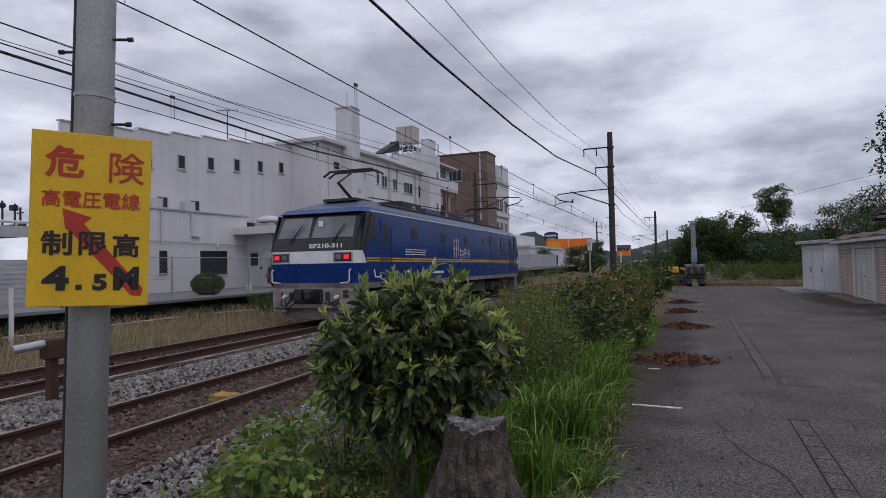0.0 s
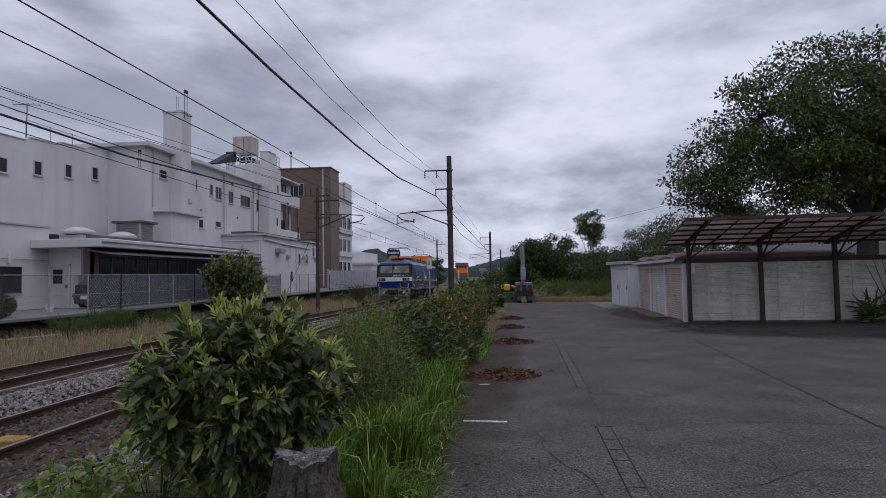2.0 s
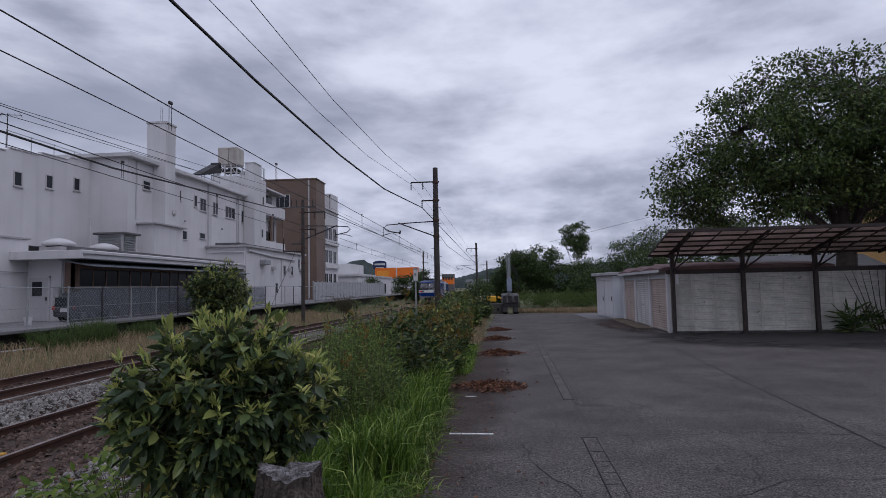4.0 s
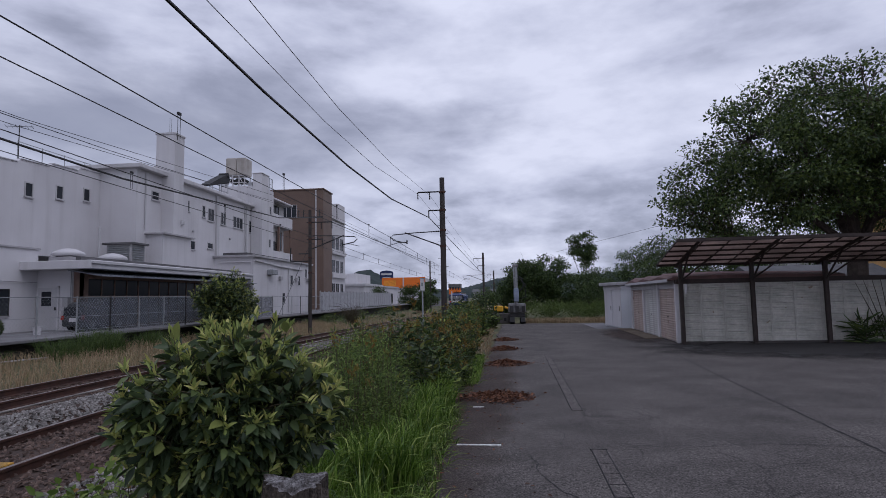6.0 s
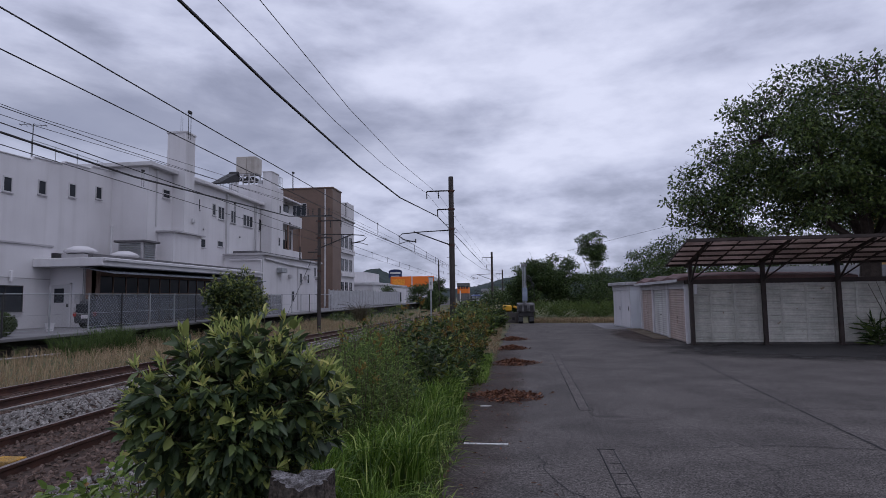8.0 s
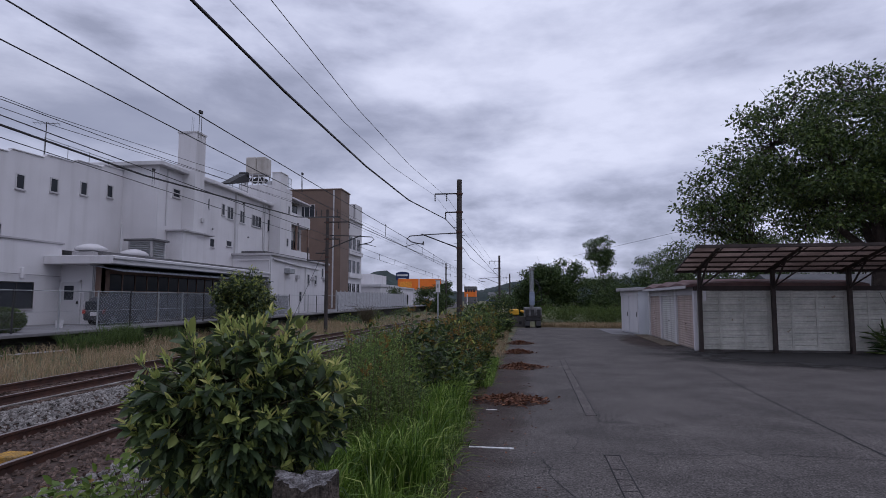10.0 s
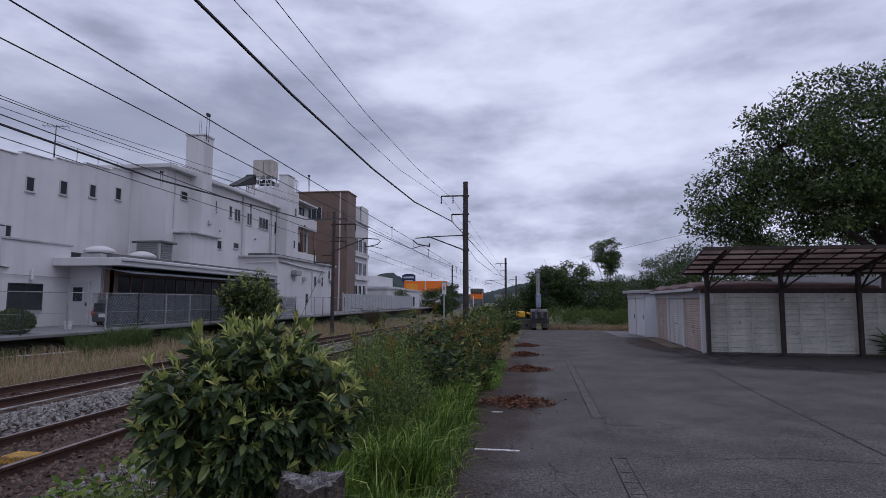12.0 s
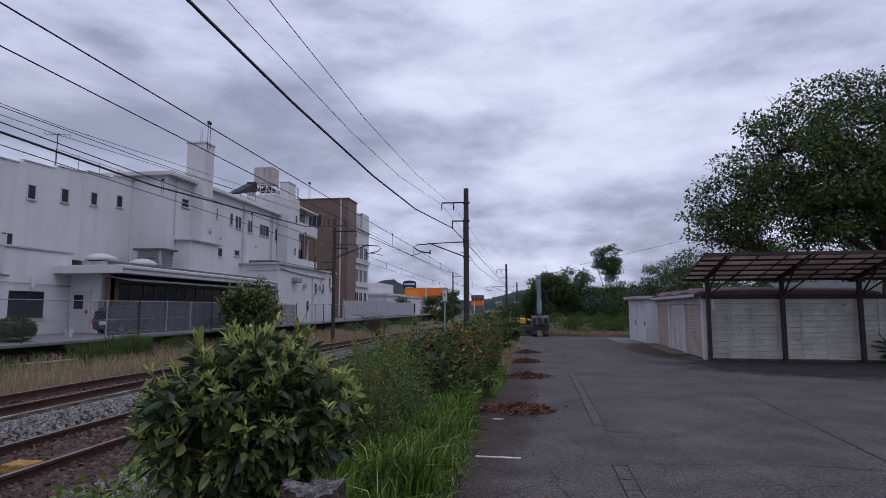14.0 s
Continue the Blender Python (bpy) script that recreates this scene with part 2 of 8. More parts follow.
PAVE = material("yard_paving", (0.19, 0.185, 0.19), (0.14, 0.135, 0.14), rough=0.9, scale=0.8, fine=30, grain=0.15)
GLASS = material("dark_window_glass", (0.035, 0.038, 0.045), (0.025, 0.028, 0.034), rough=0.12, grain=0.02, bump=0, spec=0.1, scale=0.8)
FROST = material("frosted_panel", (0.17, 0.19, 0.215), (0.12, 0.135, 0.155), rough=0.3, scale=0.9, fine=8, grain=0.08, bump=0.05)
ALU = material("aluminium", (0.42, 0.42, 0.43), (0.34, 0.34, 0.35), rough=0.45, metal=0.6, grain=0.08)
GALV = material("galvanised_steel", (0.36, 0.37, 0.38), (0.27, 0.28, 0.29), rough=0.55, metal=0.55, scale=6, fine=50, grain=0.12)
DARKSTEEL = material("dark_steel", (0.045, 0.043, 0.045), (0.03, 0.029, 0.03), rough=0.6, metal=0.3, grain=0.15)
BLACK = material("black_rubber", (0.018, 0.018, 0.02), rough=0.6, grain=0.1)
POLEGREY = material("spun_concrete_pole", (0.47, 0.475, 0.48), (0.35, 0.35, 0.355), rough=0.85, scale=2.2, fine=60, grain=0.14, streak=0.4)
POLEDARK = material("weathered_pole", (0.062, 0.053, 0.05), (0.04, 0.034, 0.032), rough=0.85, scale=2.0, fine=50, grain=0.2)
INSULATOR = material("insulator", (0.30, 0.24, 0.21), rough=0.3, grain=0.05)


def seethrough(name, colour, amount, rough=0.4):
    """A plastic sheet: amount is how much of what lies behind shows through it."""
    m = material(name, colour, tuple(v * 0.8 for v in colour), rough=rough, scale=1.2, fine=9, grain=0.1, bump=0.03)
    t = m.node_tree
    tp = t.nodes.new("ShaderNodeBsdfTransparent")
    ms = t.nodes.new("ShaderNodeMixShader")
    ms.inputs[0].default_value = amount
    t.links.new(t.nodes["Principled BSDF"].outputs[0], ms.inputs[1])
    t.links.new(tp.outputs[0], ms.inputs[2])
    t.links.new(ms.outputs[0], t.nodes["Material Output"].inputs[0])
    return m


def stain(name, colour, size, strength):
    """Dirt and painted-in shade on a surface, fading out unevenly from its middle; object space, size in metres."""
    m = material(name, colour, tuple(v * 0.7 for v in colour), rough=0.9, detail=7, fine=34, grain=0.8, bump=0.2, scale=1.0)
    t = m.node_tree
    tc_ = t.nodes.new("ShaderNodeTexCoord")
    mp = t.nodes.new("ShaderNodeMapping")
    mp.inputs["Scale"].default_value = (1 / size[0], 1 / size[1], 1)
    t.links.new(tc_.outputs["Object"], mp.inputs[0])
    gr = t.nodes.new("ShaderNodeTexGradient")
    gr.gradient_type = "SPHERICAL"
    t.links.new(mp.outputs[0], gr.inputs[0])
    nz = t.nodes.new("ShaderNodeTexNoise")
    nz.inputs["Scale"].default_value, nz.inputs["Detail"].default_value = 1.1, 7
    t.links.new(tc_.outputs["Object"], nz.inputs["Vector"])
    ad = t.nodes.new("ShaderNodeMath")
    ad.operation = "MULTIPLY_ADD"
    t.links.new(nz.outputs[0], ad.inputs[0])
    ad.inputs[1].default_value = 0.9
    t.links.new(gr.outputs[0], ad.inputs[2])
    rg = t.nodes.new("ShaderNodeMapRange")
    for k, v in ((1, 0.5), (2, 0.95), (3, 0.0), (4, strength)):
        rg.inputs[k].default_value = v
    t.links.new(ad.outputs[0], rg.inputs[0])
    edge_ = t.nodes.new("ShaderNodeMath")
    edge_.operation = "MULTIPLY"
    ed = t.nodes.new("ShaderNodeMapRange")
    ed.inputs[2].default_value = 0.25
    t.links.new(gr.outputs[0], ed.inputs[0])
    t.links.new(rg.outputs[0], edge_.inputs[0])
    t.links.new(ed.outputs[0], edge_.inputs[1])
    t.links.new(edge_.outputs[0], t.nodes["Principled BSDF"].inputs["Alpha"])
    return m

# ---- helpers for building ----


def box(bm, x0, x1, y0, y1, z0, z1):
    v = [bm.verts.new(p) for p in ((x0, y0, z0), (x1, y0, z0), (x1, y1, z0), (x0, y1, z0), (x0, y0, z1), (x1, y0, z1), (x1, y1, z1), (x0, y1, z1))]
    for f in ((3, 2, 1, 0), (4, 5, 6, 7), (0, 1, 5, 4), (1, 2, 6, 5), (2, 3, 7, 6), (3, 0, 4, 7)):
        bm.faces.new([v[i] for i in f])
    return v


def boxes(*rows):
    bm = bmesh.new()
    for r in rows:
        box(bm, *r)
    return bm


def tube(bm, a, b, r0, r1=None, n=8, caps=True):
    """A straight tapered tube from a to b."""
    a, b = Vector(a), Vector(b)
    r1 = r0 if r1 is None else r1
    q = (b - a).to_track_quat("Z", "Y")
    rings = []
    for c, r in ((a, r0), (b, r1)):
        rings.append([bm.verts.new(c + q @ Vector((r * math.cos(2 * math.pi * k / n), r * math.sin(2 * math.pi * k / n), 0))) for k in range(n)])
    for k in range(n):
        bm.faces.new((rings[0][k], rings[0][(k + 1) % n], rings[1][(k + 1) % n], rings[1][k]))
    if caps:
        bm.faces.new(rings[0][::-1])
        bm.faces.new(rings[1])


def path_tube(bm, pts, radii, n=8):
    """A tube along a bent line, with a radius at each point."""
    pts = [Vector(p) for p in pts]
    if isinstance(radii, (int, float)):
        radii = [radii] * len(pts)
    rings = []
    for i, p in enumerate(pts):
        d = (pts[min(i + 1, len(pts) - 1)] - pts[max(i - 1, 0)]).normalized()
        q = d.to_track_quat("Z", "Y")
        rings.append([bm.verts.new(p + q @ Vector((radii[i] * math.cos(2 * math.pi * k / n), radii[i] * math.sin(2 * math.pi * k / n), 0))) for k in range(n)])
    for a, b in zip(rings, rings[1:]):
        for k in range(n):
            bm.faces.new((a[k], a[(k + 1) % n], b[(k + 1) % n], b[k]))
    bm.faces.new(rings[0][::-1])
    bm.faces.new(rings[-1])


def prism(bm, outline, a, b, axis="x"):
    """Extrude a closed outline (pairs) along an axis from a to b."""
    def at(p, s):
        return {"x": (s, p[0], p[1]), "y": (p[0], s, p[1]), "z": (p[0], p[1], s)}[axis]
    lo = [bm.verts.new(at(p, a)) for p in outline]
    hi = [bm.verts.new(at(p, b)) for p in outline]
    n = len(outline)
    for k in range(n):
        bm.faces.new((lo[k], lo[(k + 1) % n], hi[(k + 1) % n], hi[k]))
    bm.faces.new(lo[::-1])
    bm.faces.new(hi)


def lathe(bm, profile, n=16, at=(0, 0, 0)):
    """Turn a profile of (radius, height) about the vertical."""
    rings = []
    for r, z in profile:
        rings.append([bm.verts.new((at[0] + r * math.cos(2 * math.pi * k / n), at[1] + r * math.sin(2 * math.pi * k / n), at[2] + z)) for k in range(n)])
    for a, b in zip(rings, rings[1:]):
        for k in range(n):
            bm.faces.new((a[k], a[(k + 1) % n], b[(k + 1) % n], b[k]))
    bm.faces.new(rings[0][::-1])
    bm.faces.new(rings[-1])


BASE = {}


def thing(name, at, label, category, group="", kind=""):
    ob = new(name)
    ob.location = at
    ob.empty_display_size = 0.2
    BASE[ob.name] = Vector(at)
    return tagged(ob, label, category, group, kind)


def base_of(ob):
    while ob.parent:
        ob = ob.parent
    return BASE.get(ob.name, Vector((0, 0, 0)))


def mesh_of(name, bm, mat, bevel=0.0, smooth=False):
    if bevel:
        bmesh.ops.bevel(bm, geom=list(bm.edges), offset=bevel, segments=1, affect="EDGES", clamp_overlap=True)
    bmesh.ops.recalc_face_normals(bm, faces=bm.faces)
    me = bpy.data.meshes.new(name)
    bm.to_mesh(me)
    bm.free()
    me.materials.append(mat)
    if smooth:
        for poly in me.polygons:
            poly.use_smooth = True
    return me


def part(name, bm, mat, parent, label="", bevel=0.0, smooth=False):
    """One mesh under a thing or a part; bm is in the same space as the thing's place."""
    b = base_of(parent)
    if b.length:
        bmesh.ops.translate(bm, verts=bm.verts, vec=-b)
    ob = new(name, mesh_of(name, bm, mat, bevel, smooth))
    ob.parent = parent
    return tagged(ob, label)


def solid(name, bm, mat, label, category, group="", kind="", bevel=0.0, smooth=False, at=None):
    """A thing of one mesh."""
    if at is not None:
        bmesh.ops.translate(bm, verts=bm.verts, vec=-Vector(at))
    ob = new(name, mesh_of(name, bm, mat, bevel, smooth))
    if at is not None:
        ob.location = at
        BASE[ob.name] = Vector(at)
    return tagged(ob, label, category, group, kind)


def from_arrays(name, verts, faces, mat, smooth=False):
    me = bpy.data.meshes.new(name)
    me.from_pydata(verts, [], faces)
    me.materials.append(mat)
    if smooth:
        me.polygons.foreach_set("use_smooth", [True] * len(me.polygons))
    return me


LEAF = np.array([(-0.0, 0.0, 0.0), (0.23, 0.35, 0.05), (0.17, 0.72, 0.02), (0.0, 1.0, -0.10), (-0.17, 0.72, 0.02), (-0.23, 0.35, 0.05), (0.0, 0.4, -0.03)])
LEAF_FACES = [(0, 1, 6), (1, 2, 3, 6), (6, 3, 4, 5), (0, 6, 5)]
CARD = np.array([(0.0, 0.0, 0.0), (0.30, 0.45, 0.06), (0.0, 1.0, -0.08), (-0.30, 0.45, 0.06)])
CARD_FACES = [(0, 1, 2, 3)]


def scatter(rng, places, ways, lengths, widths, shape=LEAF, faces=LEAF_FACES, flop=0.6):
    """Many leaves: each starts at its place and points along its way, with a random roll."""
    n = len(places)
    y = ways / np.maximum(np.linalg.norm(ways, axis=1, keepdims=True), 1e-6)
    r = rng.normal(size=(n, 3)) * flop + np.array([0, 0, 1.0])
    x = np.cross(y, r)
    x /= np.maximum(np.linalg.norm(x, axis=1, keepdims=True), 1e-6)
    z = np.cross(x, y)
    k = len(shape)
    v = (places[:, None, :] + shape[None, :, 0, None] * (x * widths[:, None])[:, None, :] + shape[None, :, 1, None] * (y * lengths[:, None])[:, None, :]
         + shape[None, :, 2, None] * (z * lengths[:, None])[:, None, :]).reshape(-1, 3)
    fl = [tuple(i * k + q for q in f) for i in range(n) for f in faces]
    return v, fl


def ball_points(rng, n, centre, radii, hollow=0.5):
    d = rng.normal(size=(n, 3))
    d /= np.linalg.norm(d, axis=1, keepdims=True)
    r = hollow + (1 - hollow) * rng.random((n, 1)) ** 0.6
    return np.array(centre) + d * r * np.array(radii), d

# ---- ground ----


def fall(y):
    """The railway falls gently away from the camera."""
    return -0.011 * min(max(0.0, y - 12.0), 330.0)


def bend(y):
    return 0.00006 * max(0.0, y - 20.0) ** 2 if y < 160 else 0.00006 * 140 ** 2 + 0.0168 * (y - 160)


def ground_height(x, y):
    if x > -0.6:
        k = min(1.0, max(0.0, (y - 34) / 40))
        return -0.04 + k * fall(y)
    if x > -4.2:
        s = (x + 4.2) / 3.6
        return (-0.04) * s + (1 - s) * (-0.26) + fall(y) * (1 - s if y < 40 else 1)
    if x > -10.4:
        return -0.30 + fall(y)
    s = min(1.0, (-10.4 - x) / 3.4)
    return (-0.30 + 0.32 * s) + fall(y) * (1 - 0.6 * s)


xs = [-1500, -700, -300, -150, -80, -50, -30, -20, -16, -14.5, -13, -12, -11, -10.4, -9, -7, -5.5, -4.2, -3, -2, -1.2, -0.6, 0.5, 3, 8, 15, 25, 40, 70, 120, 250, 600, 1500]
ys = [-400, -100, -40, -20, -10, -5, 0, 3, 6, 9, 12, 16, 20, 25, 30, 34, 40, 48, 60, 80, 110, 160, 230, 340, 500, 900, 1800]
bm = bmesh.new()
grid = [[bm.verts.new((x, y, ground_height(x, y))) for x in xs] for y in ys]
for r0, r1 in zip(grid, grid[1:]):
    for k in range(len(xs) - 1):
        bm.faces.new((r0[k], r0[k + 1], r1[k + 1], r1[k]))
solid("ground", bm, TURF, "weedy brown and green open ground beside the railway", "ground", kind="structure", smooth=True)

# the parking lot: its grid lies 1.6 degrees off the railway
LOT = pose(0, 0, 0, 0, 0, -1.6)


def in_lot(ob, x=0.0, y=0.0, turn=0.0):
    ob.matrix_basis = LOT @ pose(x, y, 0, 0, 0, turn)
    return ob


bm = bmesh.new()
edge = random.Random(4)
left = [(-0.75 + 0.07 * edge.uniform(-1, 1), y) for y in np.arange(-14, 33.0, 0.8)]
outline = left + [(0.3, 33.2), (6.0, 32.6), (14, 32.0), (45, 32), (45, -14)]
prism(bm, outline, -0.12, 0.0, "z")
lot = solid("pavement", bm, ASPHALT, "worn grey asphalt of an empty parking lot", "pavement", kind="structure")
in_lot(lot)


def lot_strip(name, rows, mat, label, category, h=0.006, parent=None):
    bm = bmesh.new()
    for x0, x1, y0, y1 in rows:
        box(bm, x0, x1, y0, y1, -0.02, h)
    return in_lot(solid(name, bm, mat, label, category, kind="structure"))


# a mended trench in two lengths, and its seams
for y0, y1 in ((2.0, 6.2), (8.25, 16.0)):
    lot_strip("asphalt_patch", [(0.735, 0.875, y0, y1)], PATCH, "narrow strip of newer asphalt in the lot", "asphalt patch", 0.004)
    for x in (0.728, 0.872):
        lot_strip("tar_seam", [(x, x + 0.010, y0, y1)], SEAM, "dark tar seam along an asphalt patch", "seam", 0.007)
lot_strip("tar_seam", [(0.72, 0.89, 6.2, 6.222)], SEAM, "dark tar seam across an asphalt patch", "seam", 0.007)
for k in range(12):
    lot_strip("tar_seam", [(0.735, 0.875, 2.3 + 0.31 * k, 2.307 + 0.31 * k)], SEAM, "thin joint across an asphalt patch", "seam", 0.0065)


def crack(points, width, seed, label="hairline crack in the asphalt", wander=0.018):
    r = random.Random(seed)
    pts = []
    for (xa, ya), (xb, yb) in zip(points, points[1:]):
        n = max(2, int(math.hypot(xb - xa, yb - ya) / 0.14))
        for k in range(n):
            s = k / n
            pts.append((xa + (xb - xa) * s + r.gauss(0, wander), ya + (yb - ya) * s + r.gauss(0, wander)))
    pts.append(points[-1])
    bm = bmesh.new()
    ra = []
    for i, (x, y) in enumerate(pts):
        xa, ya = pts[max(0, i - 1)]
        xb, yb = pts[min(len(pts) - 1, i + 1)]
        d = math.hypot(xb - xa, yb - ya) or 1
        w = width * r.uniform(0.4, 1.0)
        nx, ny = -(yb - ya) / d * w, (xb - xa) / d * w
        ra.append((bm.verts.new((x - nx, y - ny, 0.004)), bm.verts.new((x + nx, y + ny, 0.004))))
    for a, b in zip(ra, ra[1:]):
        bm.faces.new((a[0], a[1], b[1], b[0]))
    in_lot(solid("crack", bm, SEAM, label, "crack", kind="structure"))


crack([(4.35, 19.6), (4.0, 14.5), (3.75, 10.5), (3.55, 6.5), (3.3, 2.0)], 0.017, 1, "long dark open joint in the asphalt", 0.006)
crack([(0.9, 6.3), (2.6, 6.5), (5.2, 6.35), (9, 6.6)], 0.007, 2)
crack([(0.25, 6.25), (0.7, 6.2)], 0.006, 3)
crack([(0.9, 8.25), (3.2, 8.6), (6.2, 8.4), (10, 8.9)], 0.007, 4)
crack([(-0.4, 8.3), (0.7, 8.25)], 0.006, 5)
crack([(0.1, 6.0), (0.22, 5.2), (0.5, 4.6), (0.55, 4.1)], 0.007, 6)
crack([(0.35, 7.4), (0.5, 6.9), (0.45, 6.3)], 0.006, 7)
crack([(4.0, 11.0), (7.0, 11.3), (12, 11.0)], 0.007, 8)
crack([(0.9, 12.0), (2.6, 12.2), (4.2, 12.1)], 0.007, 9)
crack([(1.5, 4.5), (2.3, 5.0), (3.5, 5.1)], 0.005, 10)
crack([(3.7, 9.0), (5.5, 7.6), (7.5, 7.2)], 0.006, 11)
for x0, x1, y in ((-0.68, -0.2, 6.33), (-0.66, -0.5, 8.45), (9.6, 10.5, 16.0)):
    lot_strip("parking_line", [(x0, x1, y - 0.024, y + 0.024)], LINE, "worn white parking line painted on asphalt", "road marking", 0.0075)

# the carport patch paints shade as well as dirt into the asphalt colour
for x, y, sx, sy, st_, lab in ((9.6, 16.9, 6.6, 3.6, 1.0, "damp dirt and painted shade on asphalt beneath the carport"), (13.0, 14.0, 5.5, 4.5, 0.6, "dark patch on the asphalt under the tree"), (4.9, 22.5, 1.1, 4.5, 0.7, "reddish-brown dirt along the garage doors"), (-0.35, 11.0, 0.8, 9.0, 0.45, "brown soil washed over the asphalt edge")):
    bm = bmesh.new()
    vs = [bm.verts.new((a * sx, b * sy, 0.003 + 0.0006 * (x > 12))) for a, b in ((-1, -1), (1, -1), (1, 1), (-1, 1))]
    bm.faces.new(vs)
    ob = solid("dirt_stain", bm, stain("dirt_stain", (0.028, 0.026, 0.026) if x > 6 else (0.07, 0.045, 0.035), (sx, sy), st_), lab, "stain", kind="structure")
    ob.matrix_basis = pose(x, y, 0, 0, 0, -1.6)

# ---- railway tracks ----
NEAR, FAR_TRACK, HEAD = -5.75, -9.03, -0.08


def rail_mesh(cx, side, y0, y1, step):
    """Flat-bottom rail: foot, web and head, following the fall of the line."""
    sec = [(-0.062, -0.15), (0.062, -0.15), (0.062, -0.135), (0.014, -0.118), (0.012, -0.045), (0.033, -0.032), (0.033, -0.004), (0.028, 0), (-0.028, 0), (-0.033, -0.004), (-0.033, -0.032), (-0.012, -0.045), (-0.014, -0.118), (-0.062, -0.135)]
    bm = bmesh.new()
    rings = []
    y = y0
    while y <= y1 + 0.01:
        x = cx + side * 0.5665 + bend(y)
        rings.append([bm.verts.new((x + a, y, HEAD + fall(y) + b)) for a, b in sec])
        y += step
    n = len(sec)
    for a, b in zip(rings, rings[1:]):
        for k in range(n):
            bm.faces.new((a[k], a[(k + 1) % n], b[(k + 1) % n], b[k]))
    bm.faces.new(rings[0][::-1])
    bm.faces.new(rings[-1])
    return bm


def track(cx, label, dz=0.0):
    t = thing("railway_track", (cx, 0, -0.3 + dz), label, "railway track", "railway tracks")
    for side in (-1, 1):
        ob = part("rail", rail_mesh(cx, side, -15, 345, 3.0), RAIL, t, "rusty rail with a dull worn head")
        ob.location.z = dz
        ob.data.materials.append(RAILTOP)
        for poly in ob.data.polygons:
            c = poly.center
            if poly.normal.z > 0.8 and c.z > 0.2 + fall(c.y) - 0.01 - dz:
                poly.material_index = 1
    me = mesh_of("sleeper", boxes((-1.0, 1.0, -0.11, 0.11, -0.10, 0.03)), SLEEPER, 0.015)
    r = random.Random(int(-cx * 10))
    for k in range(118):
        y = -5 + 0.6 * k
        ob = new("sleeper", me)
        ob.parent = t
        ob.matrix_basis = pose(bend(y), y, HEAD - 0.18 + fall(y) + 0.3 + r.uniform(-0.006, 0.004), 0, 0, r.uniform(-1, 1))
    return t


track(NEAR, "rusty railway track on dirty brown ballast and sleepers")
track(FAR_TRACK, "rusty railway track on brown ballast along the grass verge", 0.06)

# ballast: a bed under the stones
bm = bmesh.new()
rows = []
for y in [-15] + list(range(-12, 66, 3)) + [80, 110, 160, 230, 345]:
    rows.append([bm.verts.new((x + bend(y), y, z + fall(y))) for x, z in ((-10.7, -0.33), (-10.3, -0.22), (-8.0, -0.20), (-7.75, -0.13), (-7.0, -0.13), (-6.75, -0.20), (-4.75, -0.20), (-4.3, -0.19), (-3.5, -0.27))])
for a, b in zip(rows, rows[1:]):
    for k in range(8):
        bm.faces.new((a[k], a[k + 1], b[k + 1], b[k]))
solid("ballast_bed", bm, BED, "brown rust-stained ballast bed beneath the tracks", "ballast", kind="structure")


def stones(name, rng, n, x0, x1, y0, y1, zfun, size, mat, label):
    """Angular stones, each its own little hull, in one heap."""
    shape = np.array([(-1, -0.7, -0.6), (0.9, -0.9, -0.5), (1.0, 0.8, -0.6), (-0.8, 0.9, -0.5), (-0.6, -0.6, 0.7), (0.6, -0.4, 0.8), (0.5, 0.6, 0.55), (-0.7, 0.5, 0.75)])
    quads = [(3, 2, 1, 0), (4, 5, 6, 7), (0, 1, 5, 4), (1, 2, 6, 5), (2, 3, 7, 6), (3, 0, 4, 7)]
    x = rng.uniform(x0, x1, n)
    y = y0 + (y1 - y0) * rng.random(n) ** 1.6
    s = rng.uniform(0.6, 1.35, n) * size
    a = rng.uniform(0, 6.28, n)
    v = np.empty((n, 8, 3))
    jit = rng.uniform(0.6, 1.25, (n, 8, 3))
    p = shape[None] * jit * s[:, None, None] * np.array([1, 0.8, 0.65])
    tilt = rng.normal(0, 0.35, (n, 2))
    p[:, :, 2] += p[:, :, 0] * tilt[:, :1] + p[:, :, 1] * tilt[:, 1:]
    v[:, :, 0] = p[:, :, 0] * np.cos(a)[:, None] - p[:, :, 1] * np.sin(a)[:, None] + x[:, None] + np.array([bend(q) for q in y])[:, None]
    v[:, :, 1] = p[:, :, 0] * np.sin(a)[:, None] + p[:, :, 1] * np.cos(a)[:, None] + y[:, None]
    v[:, :, 2] = p[:, :, 2] + np.array([zfun(q, w) + fall(w) for q, w in zip(x, y)])[:, None]
    fl = [tuple(i * 8 + k for k in q) for i in range(n) for q in quads]
    ob = new(name, from_arrays(name, v.reshape(-1, 3).tolist(), fl, mat))
    return tagged(ob, label, "ballast", kind="stuff")


rng = np.random.default_rng(7)
stones("ballast_stones", rng, 15000, -7.95, -6.5, 2, 46, lambda x, y: -0.10 - 0.16 * abs(x + 7.3) ** 2, 0.027, STONE, "pale grey crushed ballast ridge between the tracks")
stones("ballast_stones", rng, 9000, -4.3, -3.2, 0.6, 26, lambda x, y: -0.17 - 0.06 * max(0.0, x + 4.3), 0.028, STONE, "pale grey crushed ballast on the track shoulder")
stones("ballast_stones", rng, 14000, -6.6, -4.15, 0.6, 34, lambda x, y: -0.185, 0.027, STONE_RUSTY, "rust-brown ballast between the rails")
stones("ballast_stones", rng, 11000, -10.4, -7.75, 3, 40, lambda x, y: -0.17, 0.027, STONE_RUSTY, "rust-brown ballast around the far track")
bm = bmesh.new()
